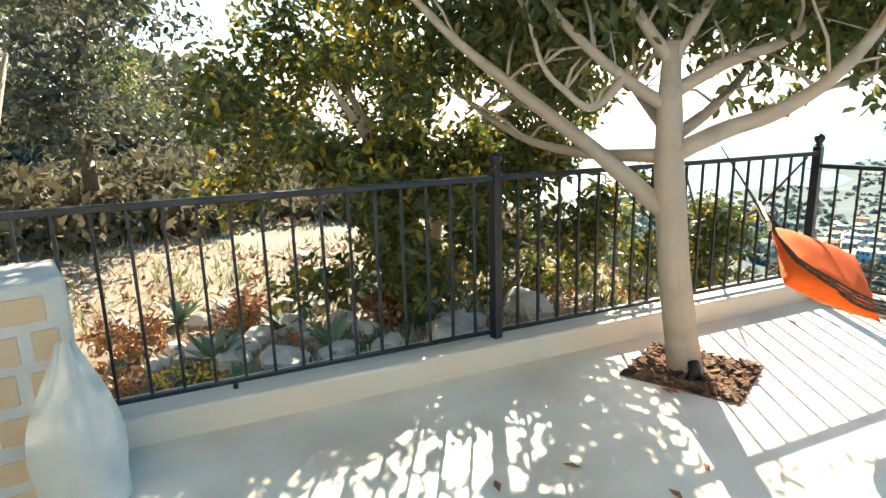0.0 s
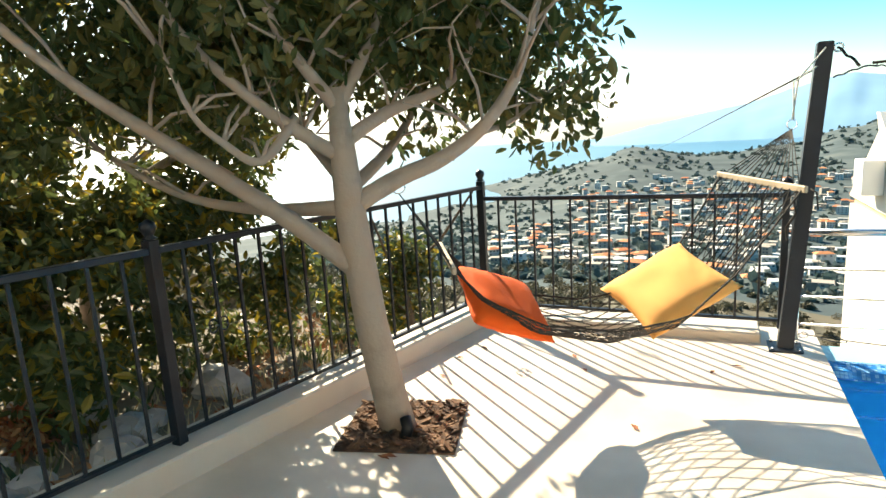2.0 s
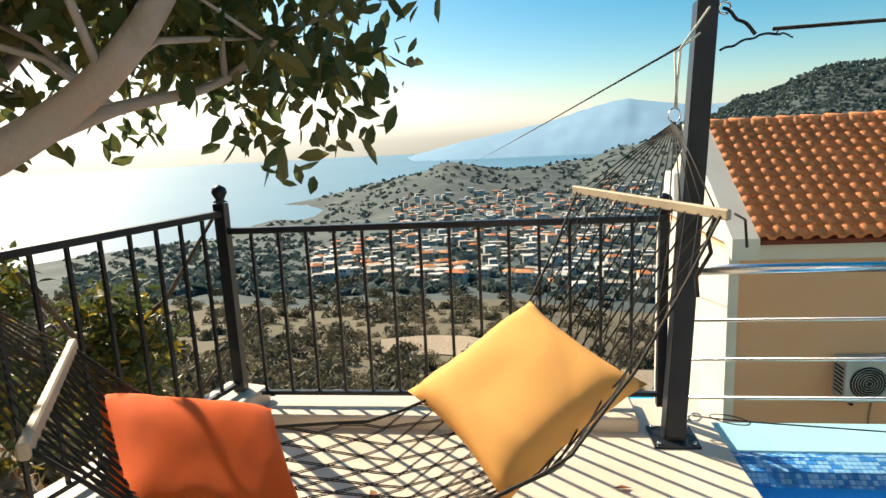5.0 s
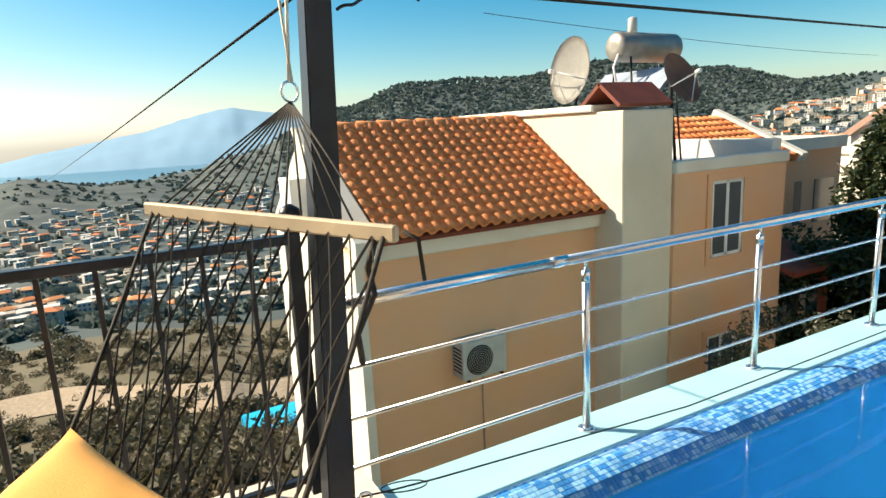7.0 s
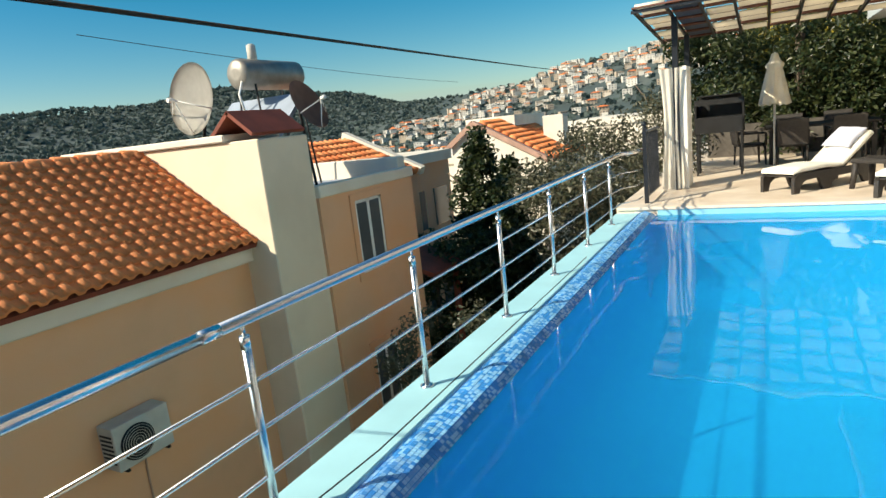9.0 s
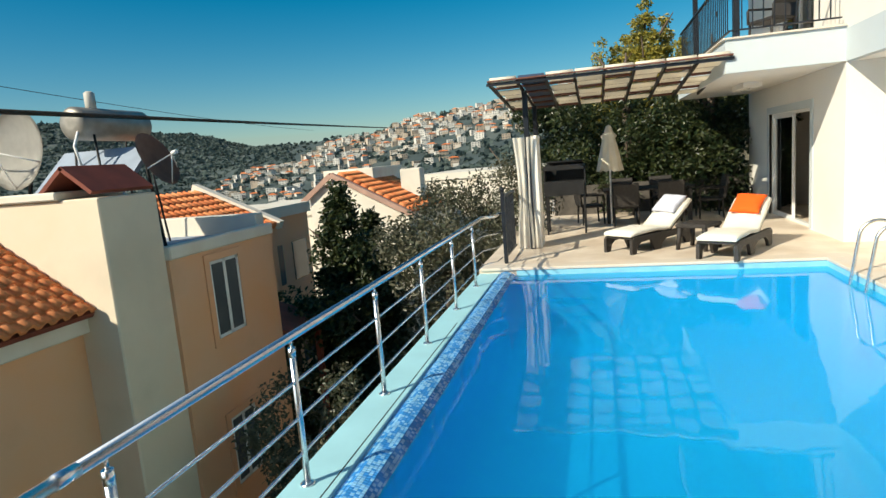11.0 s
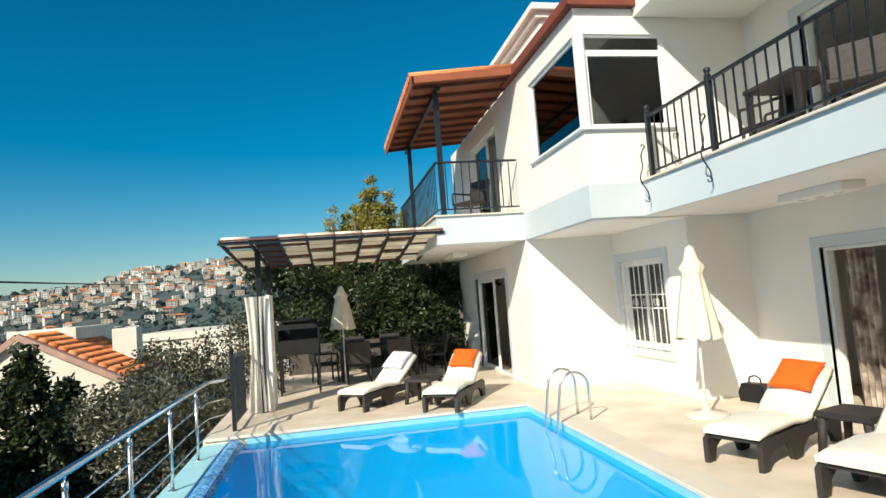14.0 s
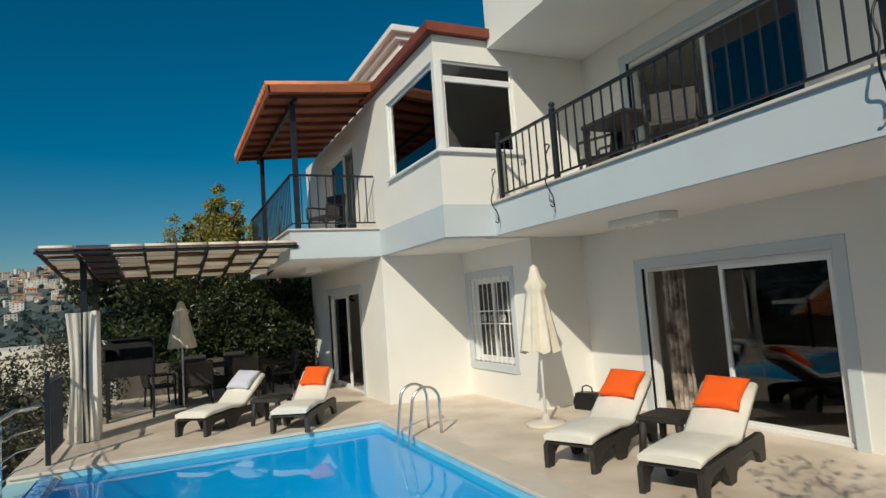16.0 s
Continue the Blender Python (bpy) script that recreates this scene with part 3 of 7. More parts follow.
box(bm, 8.2, 10.8, -6.95, -5.4, S0 - 0.006, S0 - 0.003)
box(bm, -4, 8.3, -7.95, -6.12, S0 - 0.006, S0 - 0.003)
box(bm, 10.82, 16.4, -5.3, -3.7, S0 - 0.006, S0 - 0.003)
structure("ceiling_soffit", bm, M["plaster"], "white underside of the balconies", "ceiling")
bm = bmesh.new()
box(bm, -4, 16.6, -12, -8.17, TOP - 0.25, TOP)
box(bm, 8.24, 16.38, -8.16, -5.53, 5.34, 5.44)
structure("ceiling_upper", bm, M["plaster"], "white ceiling of the upper floor", "ceiling")
# deep white roof edge over the upper balcony
bm = bmesh.new()
box(bm, -4, 7.99, -12, -6.2, 5.5, 6.5)
structure("roof_soffit", bm, M["plaster"], "deep white roof overhang above the upper balcony", "roof")
bm = bmesh.new()
box(bm, 7.94, 11.2, -9, -5.24, 5.63, 5.7)
box(bm, 7.9, 11.2, -5.24, -5.18, 5.62, 5.76)
box(bm, 7.88, 7.94, -9, -5.18, 5.62, 5.76)
structure("eave", bm, M["clay_dark"], "dark red timber eave over the corner window", "roof")
bm = bmesh.new()
box(bm, 11.0, 16.4, -11, -6.0, 5.6, 6.9)
box(bm, 10.9, 16.5, -11, -5.9, 6.9, 7.02)
box(bm, 10.8, 16.6, -11, -5.8, 7.02, 7.15)
structure("parapet", bm, M["plaster"], "stepped white cornice on the roof", "roof", 0.01)
# grey window surrounds
bm = bmesh.new()
for a, b, c, d, y in ((9.12, 10.6, 0.63, 2.14, -6.95), (4.35, 7.1, 0, 2.03, -7.95), (12.3, 14.85, 0, 2.1, -5.3), (4.35, 7.0, 3.16, 5.05, -7.95)):
    w = 0.14
    box(bm, a - w, a, y - 0.05, y + 0.015, c if c < 0.1 or c > 3 else c - w, d + w)
    box(bm, b, b + w, y - 0.05, y + 0.015, c if c < 0.1 or c > 3 else c - w, d + w)
    box(bm, a, b, y - 0.05, y + 0.015, d, d + w)
    if 0.1 < c < 3:
        box(bm, a, b, y - 0.05, y + 0.03, c - w, c)
structure("trim", bm, M["plaster_grey"], "pale grey raised bands round the openings", "trim", 0.004)
# rooms behind the openings
bm = bmesh.new()
box(bm, 4.1, 8.2, -11.5, -11.4, 0, S0)
box(bm, 11.1, 16.3, -9.0, -8.9, 0, S0)
box(bm, 8.7, 10.78, -9.0, -8.9, 0, S0)
box(bm, 8.2, 16.3, -9.0, -8.9, S1, TOP)
box(bm, 3.9, 8.2, -11.5, -11.4, S1, TOP)
box(bm, 3.8, 3.9, -11.5, -8.2, S1, TOP)
box(bm, 8.22, 8.32, -11.5, -8.2, S1, TOP)
box(bm, 3.9, 4.0, -11.5, -8.2, 0, S0)
box(bm, 8.3, 8.4, -11.5, -8.2, 0, S0)
structure("wall_inside", bm, M["dark_room"], "dim beige inner walls seen through the glass", "wall")


def sash(t, name, axis, a, b, c, d, at, w=0.055, glass=True, depth=0.05):
    """A white plastic sash with its pane; axis 'x': it lies along x at y = at."""
    bm = bmesh.new()
    rect = [(a, b, d - w, d), (a, b, c, c + w), (a, a + w, c + w, d - w), (b - w, b, c + w, d - w)]
    for p, q, r, s in rect:
        if axis == "x":
            box(bm, p, q, at - depth, at, r, s)
        else:
            box(bm, at, at + depth, p, q, r, s)
    f = part(name, bm, M["pvc"], t, "white plastic frame", 0.004)
    if glass:
        bm = bmesh.new()
        if axis == "x":
            box(bm, a + w, b - w, at - depth / 2 - 0.004, at - depth / 2, c + w, d - w)
        else:
            box(bm, at + depth / 2, at + depth / 2 + 0.004, a + w, b - w, c + w, d - w)
        g = part("pane", bm, M["glass"], f)
        g.visible_shadow = False
    return f


def set_window(name, label, category):
    t = thing(name, label, category)
    tagged(t, kind="structure")
    return t


t = set_window("door_1", "white sliding terrace door, one leaf open, with curtains", "sliding door")
sash(t, "frame", "x", 4.35, 7.1, 0.0, 2.03, -8.0, 0.05, False, 0.1)
sash(t, "leaf", "x", 4.42, 5.85, 0.03, 1.98, -8.03)
sash(t, "leaf", "x", 4.55, 5.9, 0.03, 1.98, -8.09)
t = set_window("door_2", "white glazed french door standing partly open", "door")
sash(t, "frame", "x", 12.3, 14.85, 0.0, 2.1, -5.36, 0.05, False, 0.08)
sash(t, "leaf", "x", 13.55, 14.8, 0.03, 2.05, -5.38)
t = set_window("door_3", "white sliding balcony door with deep blue reflections", "sliding door")
sash(t, "frame", "x", 4.35, 7.0, S1 + 0.03, 5.05, -8.0, 0.05, False, 0.1)
sash(t, "leaf", "x", 4.42, 5.75, S1 + 0.06, 5.0, -8.03)
t = set_window("door_4", "white glazed balcony door", "door")
sash(t, "frame", "x", 12.2, 14.4, 3.2, 5.2, -5.36, 0.05, False, 0.08)
sash(t, "leaf", "x", 13.2, 14.35, 3.23, 5.15, -5.38)
t = set_window("window_1", "white barred window with a grey surround", "window")
sash(t, "frame", "x", 9.12, 10.6, 0.63, 2.14, -7.0, 0.05, False, 0.08)
sash(t, "leaf", "x", 9.16, 9.88, 0.68, 2.09, -7.03)
sash(t, "leaf", "x", 9.84, 10.56, 0.68, 2.09, -7.06)
t = set_window("window_2", "large white corner window with a tilted top vent", "window")
sash(t, "frame", "x", 8.06, 10.05, 3.92, 5.25, -5.34)
sash(t, "frame", "y", -6.62, -5.42, 3.92, 5.0, 8.03)
sash(t, "vent", "y", -6.62, -5.42, 5.0, 5.25, 8.03, 0.035)
bm = bmesh.new()
box(bm, 7.99, 8.1, -5.42, -5.3, 3.92, 5.25)
part("corner_post", bm, M["pvc"], t, "", 0.005)
bm = bmesh.new()
box(bm, 7.94, 10.1, -5.34, -5.24, 3.88, 3.92)
box(bm, 7.94, 8.04, -6.66, -5.34, 3.88, 3.92)
part("sill", bm, M["pvc"], t, "white stone sill", 0.005)


def window_bars():
    t = thing("window_grille", "white painted iron window grille with scrollwork", "window grille", Matrix.Translation((9.86, -6.93, 0.63)))
    for i in range(9):
        bm = bmesh.new()
        box(bm, -0.68 + 0.17 * i - 0.006, -0.68 + 0.17 * i + 0.006, 0.0, 0.012, 0.0, 1.51)
        part("bar", bm, M["pvc"], t)
    for z in (0.04, 0.68, 0.9, 1.46):
        bm = bmesh.new()
        box(bm, -0.74, 0.74, -0.004, 0.0, z, z + 0.02)
        part("cross_bar", bm, M["pvc"], t)
    for x in (-0.5, -0.17, 0.17, 0.5):
        bm = bmesh.new()
        scroll(bm, (x, 0.02, 0.79), (1, 0, 0), 0.05)
        part("scroll", bm, M["pvc"], t)


window_bars()

# balcony railings
fence("balcony_railing", (7.75, -6.12), (2.6, -6.12), S1 + 0.1, S1 + 0.86, 0.16, "black iron balcony railing with curled brackets", (0.0, 0.26, 0.99), ((0.12, 3.55), (0.38, 3.55)), S1)
fence("balcony_railing", (10.88, -5.26), (10.88, -3.78), 3.3, 4.16, 0.155, "black iron railing of the side balcony", (), ())
fence("balcony_railing", (10.88, -3.76), (16.2, -3.76), 3.3, 4.16, 0.155, "black iron railing of the side balcony", (), ((0.2, 3.75),))


def balcony_roof():
    """A lean-to of red tiles: boards on battens, one slanting brace, a beam and two posts."""
    t = thing("balcony_roof", "small lean-to roof of red clay tiles on black posts", "roof", Matrix.Translation((10.5, -4.4, 3.19)))
    z0 = 2.5
    tilt = pose(0, 0, z0, -5, 0, 0)
    L = 5.1
    bm = bmesh.new()
    for i in range(24):
        x = 0.06 + i * 0.212
        tube(bm, [tilt @ Vector((x, -0.92, 0.035)), tilt @ Vector((x, 1.06, 0.035))], 0.062, 8)
        tube(bm, [tilt @ Vector((x + 0.106, -0.92, 0.01)), tilt @ Vector((x + 0.106, 1.05, 0.01))], 0.05, 6)
    part("tiles", bm, M["clay"], t, "rows of red clay tiles")
    bm = bmesh.new()
    box(bm, 0.0, L, -0.95, 1.0, -0.07, -0.045, tilt)
    part("roof_boards", bm, M["board_red"], t, "red-brown stained boards under the tiles")
    for i in range(9):
        bm = bmesh.new()
        x = 0.3 + i * 0.56
        box(bm, x - 0.03, x + 0.03, -0.93, 0.97, -0.14, -0.075, tilt)
        part("batten", bm, M["batten"], t, "dark stained roof batten")
    bm = bmesh.new()
    box(bm, -0.035, -0.003, -0.95, 1.05, -0.13, 0.0, tilt)
    part("fascia", bm, M["board_red"], t, "red-brown end board")
    bm = bmesh.new()
    box(bm, -0.035, L, 1.003, 1.035, -0.13, -0.01, tilt)
    part("fascia", bm, M["board_red"], t, "red-brown eave board")
    for x in (0.42, 4.2):
        bm = bmesh.new()
        box(bm, x - 0.045, x + 0.045, 0.5, 0.59, 0.0, z0 - 0.2)
        part("post", bm, M["iron"], t, "", 0.004)
    bm = bmesh.new()
    box(bm, 0.2, 4.9, 0.51, 0.58, -0.22, -0.145, tilt)
    part("beam", bm, M["iron"], t)


M["board_red"] = material("board_red", (0.32, 0.09, 0.04), 0.65, 0, 0.2, 3, 0.2, 40)
M["batten"] = material("batten", (0.13, 0.045, 0.03), 0.7, 0, 0.2, 3, 0.2, 40)
balcony_roof()


def pergola():
    """Flat awning of cream cloth woven over dark slats, on two black posts."""
    t = thing("pergola", "flat pergola of cream cloth woven through dark slats", "pergola", Matrix.Translation((10.8, -1.9, 0)))
    zf, zb, L = 2.95, 2.68, 3.1
    tilt = pose(0, 0, zf, 0, math.degrees(math.atan((zf - zb) / L)), 0)
    n, cells = 5, 8
    cw = 3.7 / cells
    for k in range(cells + 1):
        bm = bmesh.new()
        y = -1.85 + k * cw
        box(bm, 0, L, y - 0.018, y + 0.018, -0.09, -0.03, tilt)
        part("rafter", bm, M["black_metal"], t)
    for i in range(n + 1):
        bm = bmesh.new()
        x = i * L / n
        box(bm, x - 0.07, x + 0.07, -1.88, 1.88, -0.028, -0.004, tilt)
        part("cross_slat", bm, M["batten"], t)
    # each strip passes over one slat and under the next
    for i in range(n):
        for k in range(cells):
            if k == 6:
                continue
            up = 0.012 if (i + k) % 2 else -0.045
            y0 = -1.85 + k * cw
            x0, x1 = i * L / n + 0.075, (i + 1) * L / n - 0.075
            bm = bmesh.new()
            if up > 0:
                x0, x1 = x0 - 0.07, x1 + 0.07
            box(bm, x0, x1, y0 + 0.03, y0 + cw - 0.03, up - 0.004, up + 0.004, tilt)
            part("cloth_strip", bm, M["awning_cloth"], t)
    for k in range(cells):
        if k == 6:
            continue
        bm = bmesh.new()
        y0 = -1.85 + k * cw
        tube(bm, [(-0.02, y0 + 0.012, zf + 0.005), (-0.02, y0 + cw - 0.012, zf + 0.005)], 0.042, 10)
        part("edge_roll", bm, M["canvas"], t, "cream cloth rolled round the front beam")
    bm = bmesh.new()
    box(bm, -0.035, 0.0, -1.9, 1.9, zf - 0.085, zf - 0.04)
    part("front_beam", bm, M["iron"], t)
    bm = bmesh.new()
    y0 = -1.85 + 6 * cw
    box(bm, -0.07, L, y0 + 0.02, y0 + cw - 0.02, -0.005, 0.03, tilt)
    part("panel", bm, material("panel_blue", (0.02, 0.05, 0.11), 0.5), t, "dark blue solid strip")
    for x in (0.6, 2.3):
        bm = bmesh.new()
        box(bm, x - 0.045, x + 0.045, 1.3, 1.39, 0, zf - 0.1 - 0.09 * x)
        part("post", bm, M["iron"], t, "", 0.004)


M["awning_cloth"] = leaf_material("awning_cloth", (0.82, 0.77, 0.66), (0.76, 0.70, 0.59), 0.5, 0.9, 0.75)
pergola()


# ---- the neighbour's house ----
def clay_tile_mesh(w, l):
    """An interlocking roof tile: a round roll, then a flat pan, with a thick lower edge."""
    bm = bmesh.new()
    prof = [(-0.5, 0.05), (-0.42, 0.22), (-0.28, 0.33), (-0.12, 0.33), (0.02, 0.2), (0.1, 0.06), (0.3, 0.03), (0.5, 0.06)]
    a = [bm.verts.new((x * w, 0, z * w + 0.04)) for x, z in prof]
    b = [bm.verts.new((x * w, l, z * w)) for x, z in prof]
    c = [bm.verts.new((x * w, 0.004, z * w - 0.012)) for x, z in prof]
    for k in range(len(prof) - 1):
        bm.faces.new((a[k], a[k + 1], b[k + 1], b[k])).smooth = True
        bm.faces.new((a[k], c[k], c[k + 1], a[k + 1]))
    bmesh.ops.recalc_face_normals(bm, faces=bm.faces)
    me = bpy.data.meshes.new("roof_tile")
    bm.to_mesh(me)
    bm.free()
    me.materials.append(M["clay"])
    return me


def tiled_slope(parent, m, width, length, cols, rows, joined=False):
    """Rows of barrel tiles on a slope that starts at its eave (local y up the slope)."""
    w, l = width / cols, length / rows
    bm = bmesh.new()
    box(bm, 0, width, 0, length, -0.08, 0.0, m)
    part("roof_deck", bm, M["clay_dark"], parent)
    rng = random.Random(3)
    if joined:
        bm = bmesh.new()
        for c in range(cols):
            for r in range(rows):
                p = [(0, -0.02, 0.03), (0, l * 0.95, 0.012)]
                q = m @ pose(w * (c + 0.5), l * r, 0.0)
                tube(bm, [q @ Vector(v) for v in p], [w * 0.48, w * 0.4], 6)
        part("tiles", bm, M["clay"], parent)
        return
    me = clay_tile_mesh(w * 1.02, l * 1.12)
    for c in range(cols):
        for r in range(rows):
            ob = new("roof_tile", me)
            ob.parent = parent
            ob.matrix_local = m @ pose(w * (c + 0.5) + rng.uniform(-0.004, 0.004), l * r, 0.012 + rng.uniform(0, 0.006), 2.2, 0, rng.uniform(-0.8, 0.8))


def neighbour_house():
    t = thing("neighbour_house", "beige rendered house with a red tile roof and a wide chimney", "house", Matrix.Translation((3.1, 5.0, -6)))
    def q(name, mat, *b, bevel=0.0, label=""):
        bm = bmesh.new()
        box(bm, b[0] - 3.1, b[1] - 3.1, b[2] - 5.0, b[3] - 5.0, b[4] + 6, b[5] + 6)
        return part(name, bm, M[mat], t, label, bevel)
    q("wall", "render_beige", 3.1, 7.45, 5.6, 10.0, -6, -0.1)
    q("wall", "render_white", 3.0, 3.14, 5.52, 9.9, -6, -0.25, label="white-painted side wall")
    q("eave_band", "render_white", 3.05, 7.45, 5.45, 5.62, -0.32, -0.02, bevel=0.02)
    q("chimney_wall", "render_sunlit", 7.45, 8.6, 4.95, 10.0, -6, 1.6, bevel=0.02)
    q("parapet", "render_white", 7.38, 8.66, 5.6, 10.0, 1.6, 1.72, bevel=0.02)
    q("wall", "render_beige", 8.6, 11.7, 4.9, 9.0, -6, 0.5)
    q("parapet", "render_white", 8.6, 11.75, 4.86, 5.04, 0.5, 0.72, bevel=0.02)
    q("parapet", "render_white", 11.45, 11.75, 5.04, 9.0, 0.5, 0.95, bevel=0.02)
    q("flat_roof", "membrane", 8.6, 11.45, 5.04, 9.0, 0.5, 0.56)
    q("wall", "render_beige", 11.7, 13.1, 6.2, 10.0, -6, 0.75)
    slope = math.degrees(math.atan2(1.5, 2.3))
    tiled_slope(t, Matrix.Translation((0.2, 5.32 - 5, 5.98)) @ pose(0, 0, 0, slope, 0, 0), 4.15, 2.85, 19, 13)
    bm = bmesh.new()
    prism(bm, [(0.28, 5.72), (0.28, 6.02), (2.72, 7.6), (2.95, 7.6), (2.72, 7.3)], 0.36, Matrix(((0, 1, 0, -0.15), (1, 0, 0, 0), (0, 0, 1, 0), (0, 0, 0, 1))))
    part("verge", bm, M["render_white"], t, "white plastered roof verge", 0.015)
    bm = bmesh.new()
    tube(bm, [(-0.05, 0, 0), (0.37, 0, -0.02)], [0.09, 0.075], 8)
    me = mesh_of("ridge_tile", bm, M["clay"])
    for k in range(11):
        ob = new("ridge_tile", me)
        ob.parent, ob.location = t, (0.22 + k * 0.38, 2.72, 7.58)
    bm = bmesh.new()
    prism(bm, [(0.4, 5.9), (5.0, 5.9), (2.72, 7.42)], 0.16, Matrix(((0, 1, 0, -0.1), (1, 0, 0, 0), (0, 0, 1, 0), (0, 0, 0, 1))))
    part("gable", bm, M["render_white"], t, "white gable wall")
    bm = bmesh.new()
    prism(bm, [(2.75, 5.9), (5.1, 5.9), (2.75, 7.5)], 4.25, Matrix(((0, 1, 0, 0.07), (1, 0, 0, 0), (0, 0, 1, 0), (0, 0, 0, 1))))
    part("back_roof", bm, M["clay"], t)
    bm = bmesh.new()
    box(bm, -0.42, -0.101, 2.3, 3.0, 6.2, 6.8)
    part("wall_box", bm, M["pvc"], t, "white box on the side wall", 0.01)
    # chimney cap: two leaning slabs of tile with red bricks
    bm = bmesh.new()
    for s in (-1, 1):
        m = Matrix.Translation((4.9, 0.45 + s * 0.22, 7.86)) @ pose(0, 0, 0, -s * 38, 0, 0)
        box(bm, -0.6, 0.6, -0.3, 0.3, -0.03, 0.03, m)
    part("chimney_cap", bm, M["clay_dark"], t, "dark red tile cap")
    for a, b, c, d, y in ((9.55, 10.42, -1.1, 0.3, 4.9), (9.55, 10.35, -3.9, -2.6, 4.9)):
        bm = bmesh.new()
        w = 0.13
        y -= 5.0
        for p in ((a - w, b + w, d, d + w), (a - w, b + w, c - w, c), (a - w, a, c, d), (b, b + w, c, d)):
            box(bm, p[0] - 3.1, p[1] - 3.1, y - 0.03, y + 0.05, p[2] + 6, p[3] + 6)
        wdw = part("window", bm, M["render_beige"], t, "recessed window with a raised plaster frame")
        bm = bmesh.new()
        mid = (a + b) / 2
        for p in ((a, b, d - 0.06, d), (a, b, c, c + 0.06), (a, a + 0.06, c, d), (b - 0.06, b, c, d), (mid - 0.04, mid + 0.04, c, d)):
            box(bm, p[0] - 3.1, p[1] - 3.1, y - 0.012, y + 0.04, p[2] + 6, p[3] + 6)
        part("frame", bm, M["pvc"], wdw)
        bm = bmesh.new()
        box(bm, a - 3.1, b - 3.1, y - 0.006, y + 0.03, c + 6, d + 6)
        part("pane", bm, M["pane_dark"], wdw)


M["membrane"] = material("membrane", (0.30, 0.36, 0.45), 0.7, 0, 0.15, 1.5, 0.15, 30)
M["pane_dark"] = material("pane_dark", (0.10, 0.11, 0.12), 0.06, 0, 0.1, 2, 0, 20)
neighbour_house()


